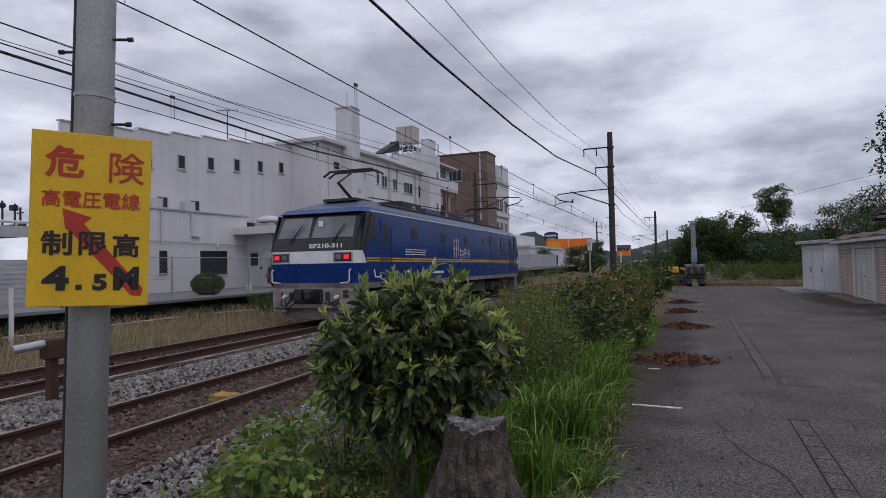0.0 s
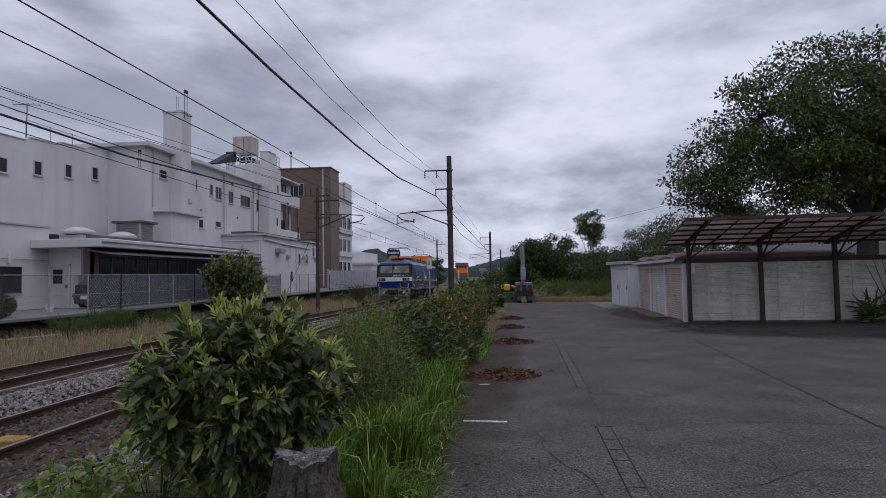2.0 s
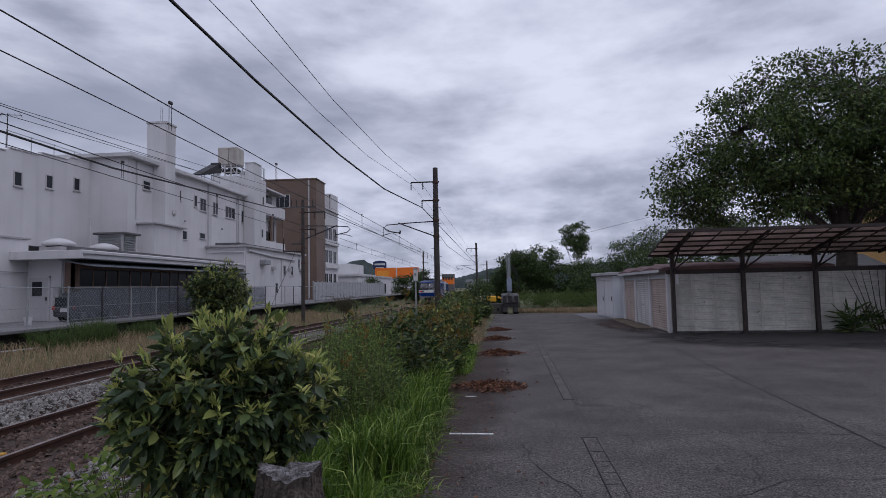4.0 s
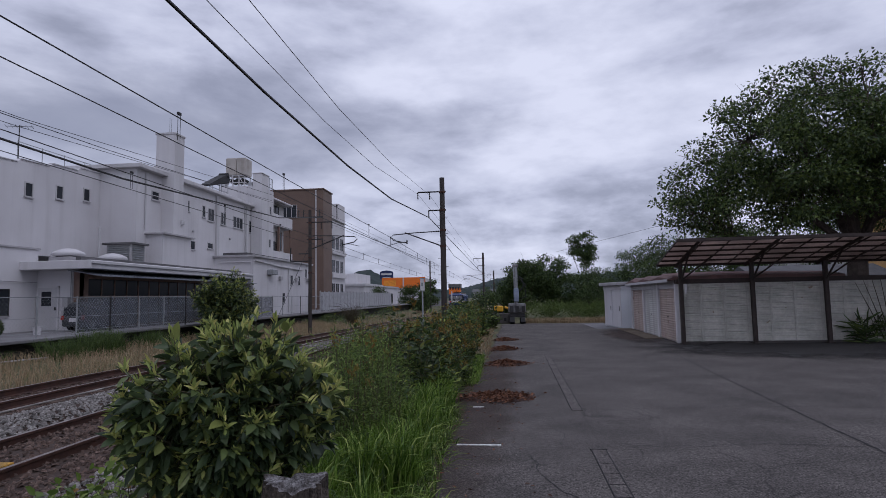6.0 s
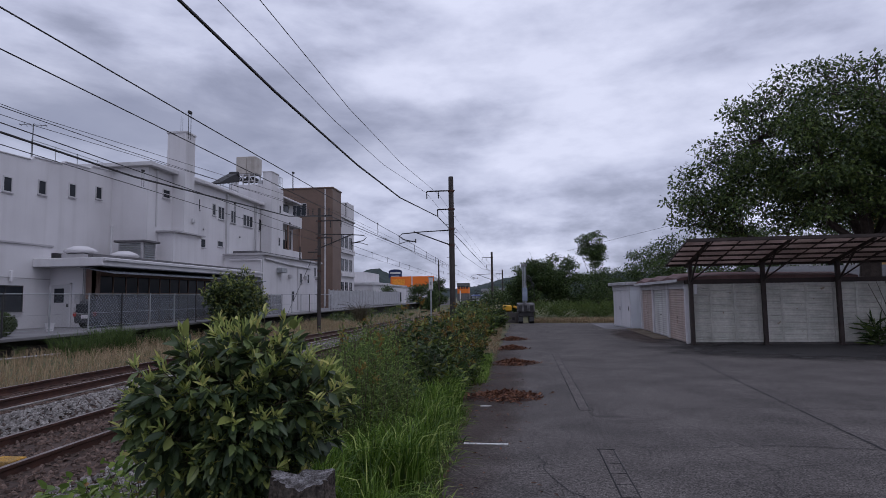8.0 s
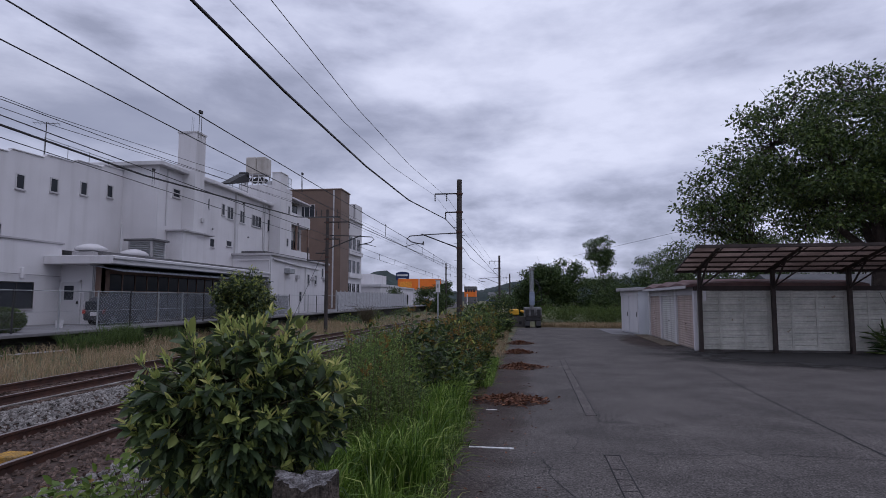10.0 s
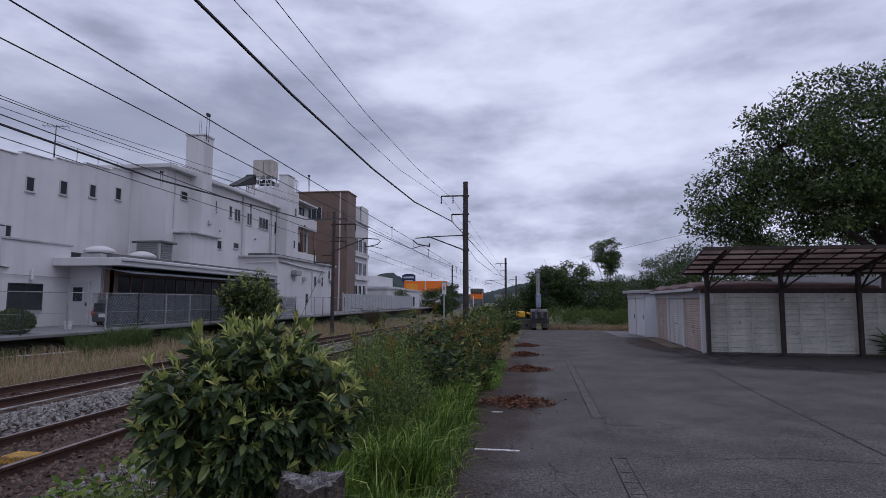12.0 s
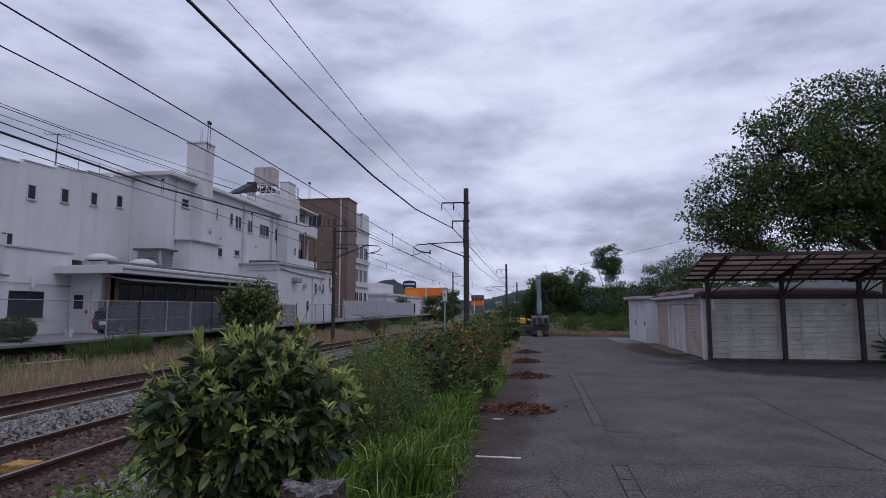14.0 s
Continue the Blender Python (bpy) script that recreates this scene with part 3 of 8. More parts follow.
path_tube(bm, [(-8.02 + bend(y), y, -0.10 + fall(y)) for y in np.arange(-6, 46, 2.0)], 0.017, 6)
solid("cable_duct", bm, material("pale_duct", (0.42, 0.40, 0.38), (0.12, 0.10, 0.09), rough=0.8, scale=1.6), "pale cable duct along the ballast ridge", "cable duct")

# ---- the yard behind the tracks, held by a low wall ----
YARD = 0.44
solid("yard", boxes((-70, -14.55, -30, 150, -3.0, YARD)), PAVE, "grey paved yard behind the low retaining wall", "yard", kind="structure")
# near-black base colour carries the shade that falls below the kerb
DARKWALL = material("shade_tinted_masonry", (0.040, 0.037, 0.035), (0.022, 0.021, 0.020), rough=0.95, scale=2.2, fine=28, bump=0.7, grain=0.4, own=0.35)
rw = thing("retaining_wall", (-14, 0, -0.2), "low masonry retaining wall, coloured dark for the shade of its pale overhanging kerb", "retaining wall", kind="structure")
rk = random.Random(12)
wall_stone = mesh_of("wall_stone", boxes((-0.15, 0.0, 0.012, 0.988, 0.01, 0.33)), DARKWALL, 0.03)
for k in range(60):
    y = 4 + 0.75 * k
    for q in range(3):
        ob = new("wall_stone", wall_stone)
        ob.parent = rw
        ob.matrix_basis = pose(-0.32 + rk.uniform(-0.03, 0.04), y + (0.37 if q % 2 else 0.0), -0.52 + 0.345 * q) @ Matrix.Diagonal((1, 0.75, 1, 1))
part("wall_core", boxes((-14.55, -14.44, -20, 100, -1.6, 0.48)), DARKWALL, rw)
for k in range(40):
    y = -20 + 3.0 * k
    part("coping", boxes((-14.55, -13.88, y + 0.01, y + 2.99, 0.49, 0.585)), PAVE, rw, bevel=0.012)

# ---- the white building complex ----


def window(parent, x, y0, y1, z0, z1, panes=1, rows=1, frame=ALU, face="x", sill=True, glass=GLASS):
    """A framed window set into a wall that faces +x (or -y, then x is the wall's y and y0, y1 run along x)."""
    d = 0.05

    def b(u0, u1, w0, w1, n0, n1):
        return (x + n0, x + n1, u0, u1, w0, w1) if face == "x" else (u0, u1, x - n1, x - n0, w0, w1)
    w = part("window", boxes(b(y0, y1, z0, z1, -0.06, 0.005)), glass, parent)
    fr = [b(y0 - d, y1 + d, z1, z1 + d, -0.02, 0.035), b(y0 - d, y1 + d, z0 - d, z0, -0.02, 0.035), b(y0 - d, y0, z0, z1, -0.02, 0.035), b(y1, y1 + d, z0, z1, -0.02, 0.035)]
    part("window_frame", boxes(*fr), frame, w)
    bars = [b(y0 + (y1 - y0) * k / panes - 0.02, y0 + (y1 - y0) * k / panes + 0.02, z0, z1, 0.006, 0.025) for k in range(1, panes)]
    bars += [b(y0, y1, z0 + (z1 - z0) * k / rows - 0.02, z0 + (z1 - z0) * k / rows + 0.02, 0.006, 0.022) for k in range(1, rows)]
    for bar in bars:
        part("glazing_bar", boxes(bar), frame, w)
    if sill:
        part("window_sill", boxes(b(y0 - 0.08, y1 + 0.08, z0 - d - 0.05, z0 - d, -0.02, 0.08)), COPING, w)
    return w


def pipe(parent, pts, r=0.045, mat=WHITEWALL2, name="drainpipe"):
    bm = bmesh.new()
    path_tube(bm, pts, r, 8)
    return part(name, bm, mat, parent)


# hall: a low front block and a taller hall whose parapet climbs in steps
hall = thing("hall_building", (-25, 20, YARD), "white rendered hall with small windows and a stepped parapet", "building")
bm = bmesh.new()
prism(bm, [(-21.0, 14.6), (-21.0, 24.3), (-30.0, 24.3), (-30.0, 20.9)], YARD, 4.12, "z")
part("front_wall", bm, WHITEWALL, hall)
part("coping", boxes((-22.3, -20.93, 14.5, 24.36, 4.125, 4.20)), COPING, hall)
for k in range(-4, 5):
    y0 = 22.3 + 1.92 * k
    top = 8.25 + 0.21 * k
    bm = bmesh.new()
    cut_y = max(y0, 15.15)
    back = max(-32.0, -1.455 * cut_y)  # the far end is cut off at a slant
    prism(bm, [(cut_y, 4.0), (y0 + 1.92, 4.0), (y0 + 1.92, top + 0.04), (max(cut_y, y0 + 0.22), top), (cut_y, top - 0.16)], back - 0.25, -22.2, "x")
    bay = part("wall_bay", bm, WHITEWALL, hall)
    bm = bmesh.new()
    prism(bm, [(max(15.15, y0 + 0.22), top + 0.002), (y0 + 1.92, top + 0.042), (y0 + 1.92, top + 0.085), (max(15.15, y0 + 0.22), top + 0.05)], -22.42, -22.15, "x")
    part("parapet_cap", bm, WHITEWALL2, bay)
for k in range(-4, 4):
    y0 = 22.83 + 1.92 * k
    window(hall, -22.2, y0, y0 + 0.40, 6.58 + 0.21 * k, 7.2 + 0.21 * k, frame=WHITEWALL2)
for y0 in (19.7, 21.65):
    window(hall, -22.2, y0, y0 + 0.55, 4.38, 4.85, panes=2, frame=WHITEWALL2)
    part("air_conditioner", boxes((-22.2, -21.85, y0 - 0.62, y0 - 0.05, 4.25, 4.75)), WHITEWALL2, hall, bevel=0.02)
window(hall, -21.0, 21.1, 22.75, 1.22, 2.27, panes=2, frame=DARKSTEEL)
window(hall, -21.0, 18.75, 19.05, 1.35, 2.25, frame=DARKSTEEL)
pipe(hall, [(-20.93, 20.5, 4.1), (-20.93, 20.5, 3.0), (-20.93, 20.95, 2.96)], 0.055)
pipe(hall, [(-20.93, 18.8, 4.1), (-20.93, 18.8, 2.6)], 0.05)
pipe(hall, [(-20.93, 17.0, 2.75), (-20.93, 24.2, 2.62)], 0.018, COPING)
part("wall_lamp", boxes((-21.0, -20.85, 22.05, 22.18, 2.45, 2.95)), WHITEWALL, hall, bevel=0.03)

# glazed lean-to with a flat roof, beside the hall
annex = thing("glazed_annex", (-19.5, 30, YARD), "single-storey glazed annex with a flat white roof", "building")
part("end_wall", boxes((-21.0, -18.86, 24.3, 24.5, YARD, 3.15)), WHITEWALL, annex)
part("back_wall", boxes((-21.2, -21.0, 24.5, 39.6, YARD, 3.15)), WHITEWALL2, annex)
part("roof_slab", boxes((-21.0, -17.6, 23.25, 39.55, 3.15, 3.53)), WHITEWALL, annex, bevel=0.02)
part("roof_gutter", boxes((-17.6, -17.5, 23.25, 39.55, 3.36, 3.50)), WHITEWALL2, annex, bevel=0.02)
part("roof_edge", boxes((-18.6, -18.35, 23.6, 39.5, 3.535, 3.72)), ROOFDARK, annex)
bm = bmesh.new()
prism(bm, [(-18.8, 3.12), (-17.2, 2.84), (-17.2, 2.80), (-18.8, 3.08)], 23.4, 39.5, "y")
part("awning", bm, FROST, annex, "thin grey corrugated awning")
ad = part("door", boxes((-20.9, -19.95, 24.25, 24.3, YARD, 2.38)), WHITEWALL2, annex, "white metal door with a small dark window", bevel=0.01)
part("door_frame", boxes((-20.97, -20.9, 24.23, 24.31, YARD, 2.45), (-19.95, -19.88, 24.23, 24.31, YARD, 2.45), (-20.97, -19.88, 24.23, 24.31, 2.38, 2.45)), WHITEWALL, annex)
part("pane", boxes((-20.72, -20.25, 24.235, 24.25, 1.55, 2.2)), GLASS, ad)
part("door_handle", boxes((-20.05, -20.0, 24.18, 24.25, 1.35, 1.5)), DARKSTEEL, ad)
BROWNPANEL = material("brown_panel", (0.20, 0.13, 0.10), (0.16, 0.105, 0.085), rough=0.7, scale=2, grain=0.1)
part("corner_panel", boxes((-19.15, -18.75, 24.22, 24.34, YARD, 3.1), (-18.86, -18.75, 24.22, 24.62, YARD, 3.1)), BROWNPANEL, annex, "reddish-brown corner panel")
part("meter_box", boxes((-19.62, -19.36, 24.12, 24.3, 1.5, 1.95), (-19.66, -19.4, 24.14, 24.3, 1.02, 1.35)), COPING, annex, bevel=0.015)
for x in (-19.3, -19.22):
    pipe(annex, [(x, 24.24, YARD), (x, 24.24, 3.1)], 0.018, GALV)
n = 16
for k in range(n):
    y0 = 24.62 + k * 0.93
    part("pane", boxes((-18.84, -18.80, y0 + 0.03, y0 + 0.9, 1.98, 2.76)), GLASS, annex)
    part("lower_panel", boxes((-18.84, -18.79, y0 + 0.03, y0 + 0.9, YARD + 0.1, 1.90)), FROST, annex, "grey frosted panel")
part("mullion", boxes(*[(-18.86, -18.76, 24.60 + k * 0.93, 24.65 + k * 0.93, YARD, 2.8) for k in range(n + 1)], (-18.86, -18.74, 24.6, 39.5, 1.90, 1.98), (-18.86, -18.74, 24.6, 39.5, 2.76, 3.1), (-18.86, -18.74, 24.6, 39.5, YARD, YARD + 0.1)), BROWNPANEL, annex)
# mushroom vents and a louvred housing on the flat roof
for y in (24.9, 28.0):
    v = thing("roof_ventilator", (-20.0, y, 3.53), "round white roof ventilator with a domed cap", "ventilator", "roof ventilators")
    part("base", boxes((-20.55, -19.45, y - 0.55, y + 0.55, 3.53, 3.8)), COPING, v, bevel=0.02)
    bm = bmesh.new()
    lathe(bm, [(0.62, 0), (0.72, 0.08), (0.60, 0.2), (0.3, 0.33), (0.05, 0.37)], 20, (-20.0, y, 3.85))
    part("cap", bm, WHITEWALL, v, smooth=True)
    part("neck", boxes((-20.35, -19.65, y - 0.35, y + 0.35, 3.8, 3.86)), ROOFDARK, v)
lv = thing("louvred_housing", (-20.2, 29.0, 3.53), "grey louvred ventilation housing on the flat roof", "ventilation housing")
part("body", boxes((-20.9, -19.5, 28.75, 29.9, 3.53, 4.75)), COPING, lv)
part("lid", boxes((-21.1, -19.3, 28.6, 30.05, 4.75, 4.86)), ROOFDARK, lv, bevel=0.02)
for k in range(8):
    bm = bmesh.new()
    z = 3.72 + k * 0.125
    prism(bm, [(-19.5, z + 0.06), (-19.42, z), (-19.42, z + 0.02), (-19.5, z + 0.09)], 28.85, 29.8, "y")
    part("slat", bm, GALV, lv)
    bm = bmesh.new()
    prism(bm, [(28.75, z + 0.06), (28.67, z), (28.67, z + 0.02), (28.75, z + 0.09)], -20.8, -19.6, "x")
    part("slat", bm, GALV, lv)
pipe(annex, [(-21.0, 28.3, 3.5), (-21.0, 28.3, 5.6)], 0.06)

# plant room and chimney
core = thing("plant_building", (-22, 32, 3.5), "white three-storey block with a tall square chimney", "building")
part("wall", boxes((-27, -20.0, 29.85, 35.2, YARD, 9.15)), WHITEWALL, core)
part("roof", boxes((-27.3, -19.6, 29.5, 35.2, 9.15, 9.38)), WHITEWALL2, core, bevel=0.02)
ch = part("chimney", boxes((-20.4, -19.2, 32.2, 33.25, 3.5, 11.75)), WHITEWALL, core, bevel=0.015)
part("chimney_cap", boxes((-20.45, -19.15, 32.15, 33.3, 11.75, 11.85)), WHITEWALL2, ch)
rod = bmesh.new()
for yy in (32.6, 32.8):
    tube(rod, (-19.8, yy, 11.85), (-19.8, yy, 12.9), 0.015, n=6)
part("lightning_rod", rod, GALV, ch)
window(core, -20.0, 31.25, 31.9, 7.66, 8.1, rows=2, frame=WHITEWALL2)
pipe(core, [(-19.95, 30.6, 9.1), (-19.95, 30.6, 5.8)], 0.05)
part("vent_cover", boxes((-19.2, -19.05, 32.95, 33.2, 6.3, 6.6)), WHITEWALL2, core, bevel=0.04)
low = part("low_plant_room", boxes((-22.2, -19.0, 30.82, 33.8, 3.5, 5.50)), WHITEWALL, core)
part("low_roof", boxes((-22.4, -18.8, 30.62, 34.0, 5.5, 5.60)), COPING, core, bevel=0.015)
for z in (4.05, 4.95):
    lou = part("louvre", boxes((-20.95, -20.35, 30.77, 30.82, z, z + 0.32)), WHITEWALL2, core)
    part("slat", boxes(*[(-20.9, -20.4, 30.75, 30.77, z + 0.04 + 0.07 * q, z + 0.065 + 0.07 * q) for q in range(4)]), COPING, lou)

# long ward wing
wing = thing("ward_wing", (-25, 41, YARD), "long white wing with a row of windows and deep eave", "building")
part("wall", boxes((-31, -20.5, 35.2, 47.6, YARD, 9.4)), WHITEWALL, wing)
part("eave", boxes((-31, -20.1, 35.0, 47.7, 9.4, 9.62)), WHITEWALL, wing, bevel=0.02)
part("roof_parapet", boxes((-30.5, -21.2, 35.4, 47.6, 9.62, 9.95)), WHITEWALL2, wing)
for y0, y1, z0, z1, p in ((35.86, 36.16, 7.68, 8.33, 1), (37.9, 38.25, 7.55, 8.3, 1), (38.7, 39.5, 7.4, 8.24, 2), (40.6, 41.3, 7.36, 8.22, 2), (42.6, 44.2, 7.38, 8.2, 3), (45.45, 46.65, 7.28, 8.22, 2), (35.9, 36.95, 5.15, 5.68, 2), (38.7, 39.4, 5.4, 5.75, 1)):
    window(wing, -20.5, y0, y1, z0, z1, panes=p, frame=WHITEWALL2)
part("pilaster", boxes((-20.5, -20.35, 39.75, 40.1, YARD, 9.4)), WHITEWALL2, wing)
for y in (44.55, 44.85):
    pipe(wing, [(-20.44, y, 9.3), (-20.44, y, 5.0)], 0.05)
for y in (36.6, 41.9):
    part("wall_lamp", boxes((-20.5, -20.38, y, y + 0.15, 6.3, 6.42)), COPING, wing, bevel=0.02)

tower = thing("stair_tower", (-21, 46.7, YARD), "white square stair tower with narrow slit windows", "building")
part("wall", boxes((-20.45, -19.5, 45.75, 48.2, YARD, 11.1), (-23.4, -20.45, 46.0, 48.2, YARD, 11.3), (-20.4, -19.62, 45.95, 47.4, 11.1, 12.3)), WHITEWALL, tower)
part("roof", boxes((-20.46, -19.56, 45.9, 47.45, 12.3, 12.38)), WHITEWALL2, tower, bevel=0.015)
for y0, z0 in ((47.35, 9.0), (47.2, 6.15)):
    window(tower, -19.5, y0, y0 + 0.3, z0, z0 + 0.65, frame=WHITEWALL2, sill=False)
rail_t = bmesh.new()
for y in (47.5, 47.85, 48.15):
    tube(rail_t, (-19.6, y, 11.1), (-19.6, y, 12.2), 0.025, n=6)
tube(rail_t, (-19.6, 47.4, 12.2), (-19.6, 48.15, 12.2), 0.025, n=6)
tube(rail_t, (-19.6, 47.4, 11.7), (-19.6, 48.15, 11.7), 0.02, n=6)
part("roof_rail", rail_t, GALV, tower)

balc = thing("balcony_block", (-22, 55, YARD), "white block with glazed balconies beside the brown tower", "building")
part("wall", boxes((-27, -20.6, 48.2, 53.4, YARD, 10.6)), WHITEWALL2, balc)
part("roof", boxes((-27, -19.7, 48.2, 53.6, 10.6, 10.75)), WHITEWALL, balc, bevel=0.02)
for z0, z1, y1 in ((8.3, 9.35, 53.5), (5.0, 6.0, 53.5)):
    part("balcony_parapet", boxes((-20.6, -19.75, 48.25, y1, z0, z0 + 0.15), (-19.85, -19.75, 48.25, y1, z0 + 0.15, z1)), WHITEWALL, balc, bevel=0.01)
    for k in range(2):
        window(balc, -20.6, 48.7 + k * 1.9, 50.2 + k * 1.9, z1 - 0.2, z1 + 1.0, panes=2, frame=DARKSTEEL, sill=False)
for k in range(2):
    window(balc, -20.6, 48.9 + 2.6 * k, 50.2 + 2.6 * k, 6.3, 8.0, panes=1, frame=BROWNPANEL, sill=False)
for k in range(2):
    part("column", boxes((-19.95, -19.8, 50.2 + 2.9 * k, 50.45 + 2.9 * k, 6.0, 8.3)), BROWNPANEL, balc)

serv = thing("service_wing", (-19, 45, YARD), "low white service wing with a flat roof and wall vents", "building")
part("wall", boxes((-20.5, -17.5, 39.6, 52.2, YARD, 4.75)), WHITEWALL, serv)
part("roof", boxes((-20.5, -17.3, 39.4, 52.4, 4.75, 4.9)), COPING, serv, bevel=0.015)
part("roof_upstand", boxes((-20.5, -18.6, 41.0, 52.0, 4.9, 5.2)), ROOFDARK, serv)
part("hood", boxes((-17.5, -17.0, 42.0, 43.0, 3.55, 3.95)), GALV, serv, bevel=0.05)
for y0, z0 in ((47.0, 2.9), (48.8, 2.9), (50.6, 3.6), (45.2, 1.4)):
    window(serv, -17.5, y0, y0 + 0.45, z0, z0 + 0.75, frame=WHITEWALL2)
pipe(serv, [(-17.42, 39.8, 4.5), (-17.42, 44.2, 4.3), (-17.42, 49.5, 4.2)], 0.07, WHITEWALL2)
pipe(serv, [(-17.42, 46.4, 4.3), (-17.42, 46.4, 0.6)], 0.05)
pipe(serv, [(-20.0, 39.52, 4.4), (-17.6, 39.52, 4.4), (-17.6, 39.52, 2.0)], 0.05, WHITEWALL)
for y0 in (44.3, 48.0, 51.0):
    part("wall_box", boxes((-17.5, -17.25, y0, y0 + 0.4, 3.2, 3.5)), COPING, serv, bevel=0.02)

brown = thing("brown_tower", (-23, 66, YARD), "brown tiled tower block with a recessed light strip", "building")
part("wall", boxes((-31, -20.0, 64.2, 67.6, YARD, 14.35)), BROWNTILE, brown)
part("roof", boxes((-31, -19.9, 64.1, 67.7, 14.35, 14.5)), BROWNTILE, brown, bevel=0.02)
part("light_strip", boxes((-20.95, -20.8, 64.12, 64.2, 0.6, 14.3)), WHITEWALL2, brown, "pale vertical strip")
window(brown, 64.2, -25.6, -23.2, 11.2, 12.6, panes=4, face="y", frame=WHITEWALL2)

east = thing("white_apartment_block", (-23, 71, YARD), "white block with glazed bays behind the brown tower", "building")
part("wall", boxes((-30, -20.2, 67.6, 74.2, YARD, 11.4)), WHITEWALL, east)
part("roof", boxes((-30, -20.0, 67.6, 74.3, 11.4, 11.55)), WHITEWALL2, east, bevel=0.02)
part("lift_tower", boxes((-25, -20.2, 71.2, 74.2, 11.55, 13.8)), WHITEWALL, east)
for z0 in (2.0, 4.9, 7.8):
    for y0 in (68.1, 69.9, 71.9):
        window(east, -20.2, y0, y0 + 1.3, z0, z0 + 1.5, panes=2, frame=WHITEWALL2)
    part("bay_band", boxes((-20.2, -19.9, 67.8, 73.8, z0 - 0.7, z0 - 0.15)), WHITEWALL, east, bevel=0.02)

# roof plant: water tanks, solar heater, aerials
tank = thing("roof_water_tank", (-22.0, 46.6, 11.3), "beige rooftop water tank on a steel stand", "water tank")
part("tank", boxes((-22.89, -21.97, 46.1, 47.4, 12.3, 13.78), (-21.95, -21.15, 46.1, 47.4, 12.3, 13.78)), material("beige_tank", (0.42, 0.39, 0.36), (0.34, 0.31, 0.28), rough=0.6, scale=1.5, streak=0.4, grain=0.08), tank, bevel=0.05)
for x in (-22.8, -22.3, -21.75, -21.25):
    for y in (46.2, 47.3):
        bm = bmesh.new()
        tube(bm, (x, y, 11.3), (x, y, 12.3), 0.05, n=8)
        part("leg", bm, WHITEWALL2, tank)
bm = bmesh.new()
for z in (11.65, 12.25):
    tube(bm, (-22.85, 46.2, z), (-21.2, 46.2, z), 0.04, n=6)
    tube(bm, (-21.22, 46.2, z), (-21.22, 47.3, z), 0.04, n=6)
tube(bm, (-22.8, 46.18, 11.35), (-22.3, 46.18, 12.2), 0.03, n=6)
tube(bm, (-21.75, 46.18, 12.2), (-21.25, 46.18, 11.35), 0.03, n=6)
part("brace", bm, WHITEWALL2, tank)
bm = bmesh.new()
for x in (-22.5, -21.95, -21.5):
    tube(bm, (x, 46.3, 11.85), (x, 47.2, 11.85), 0.2, n=12)
part("drain_valve", bm, BLACK, tank)
part("pump_box", boxes((-23.3, -22.95, 46.1, 46.7, 11.3, 11.8), (-21.0, -20.6, 46.3, 46.9, 11.3, 11.7)), ALU, tank, bevel=0.03)
dish = thing("solar_water_heater", (-21.9, 42.2, 9.95), "black tilted solar water heater on the roof", "solar heater")
bm = bmesh.new()
prism(bm, [(40.7, 10.42), (40.75, 10.30), (43.9, 11.12), (44.0, 11.62), (43.4, 11.70)], -22.2, -21.5, "x")
part("collector", bm, BLACK, dish)
bm = bmesh.new()
tube(bm, (-22.2, 43.7, 11.70), (-21.5, 43.7, 11.70), 0.22, n=14)
part("tank", bm, BLACK, dish)
bm = bmesh.new()
for x in (-22.1, -21.55):
    tube(bm, (x, 43.8, 9.95), (x, 43.8, 11.15), 0.03, n=6)
    tube(bm, (x, 40.9, 9.95), (x, 40.9, 10.38), 0.03, n=6)
    tube(bm, (x, 42.4, 9.95), (x, 42.4, 10.8), 0.03, n=6)
    tube(bm, (x, 40.9, 10.3), (x, 43.8, 10.3), 0.03, n=6)
part("frame", bm, GALV, dish)
for x, y, z, h in ((-23.4, 25.6, 8.6, 1.9), (-22.0, 36.9, 9.95, 1.5)):
    an = thing("tv_aerial", (x, y, z), "small rooftop television aerial", "aerial", "aerials")
    bm = bmesh.new()
    tube(bm, (x, y, z), (x, y, z + h), 0.022, n=6)
    part("mast", bm, DARKSTEEL, an)
    bm = bmesh.new()
    tube(bm, (x - 0.5, y - 0.3, z + h - 0.1), (x + 0.5, y + 0.3, z + h - 0.02), 0.015, n=5)
    for q in range(6):
        c = Vector((x - 0.45 + 0.18 * q, y - 0.27 + 0.108 * q, z + h - 0.1 + 0.013 * q))
        tube(bm, c + Vector((0.17, -0.28, 0)), c - Vector((0.17, -0.28, 0)), 0.01, n=4)
    part("boom", bm, DARKSTEEL, an)
pen = thing("roof_box", (-22.2, 36.0, 9.95), "small white rooftop box with louvres", "roof box")
part("body", boxes((-22.8, -21.6, 35.6, 36.7, 9.95, 10.7)), WHITEWALL, pen, bevel=0.03)
for y0 in (35.75, 36.25):
    part("vent", boxes((-21.6, -21.57, y0, y0 + 0.3, 10.2, 10.6)), DARKSTEEL, pen)
bm = bmesh.new()
for y in np.arange(25.0, 31.0, 1.5):
    tube(bm, (-22.9, y, 8.0), (-22.9, y, 9.55), 0.02, n=5)
tube(bm, (-22.9, 25.0, 9.5), (-22.9, 30.5, 9.5), 0.02, n=5)
part("roof_rail", bm, GALV, hall)

# ---- overhead line ----


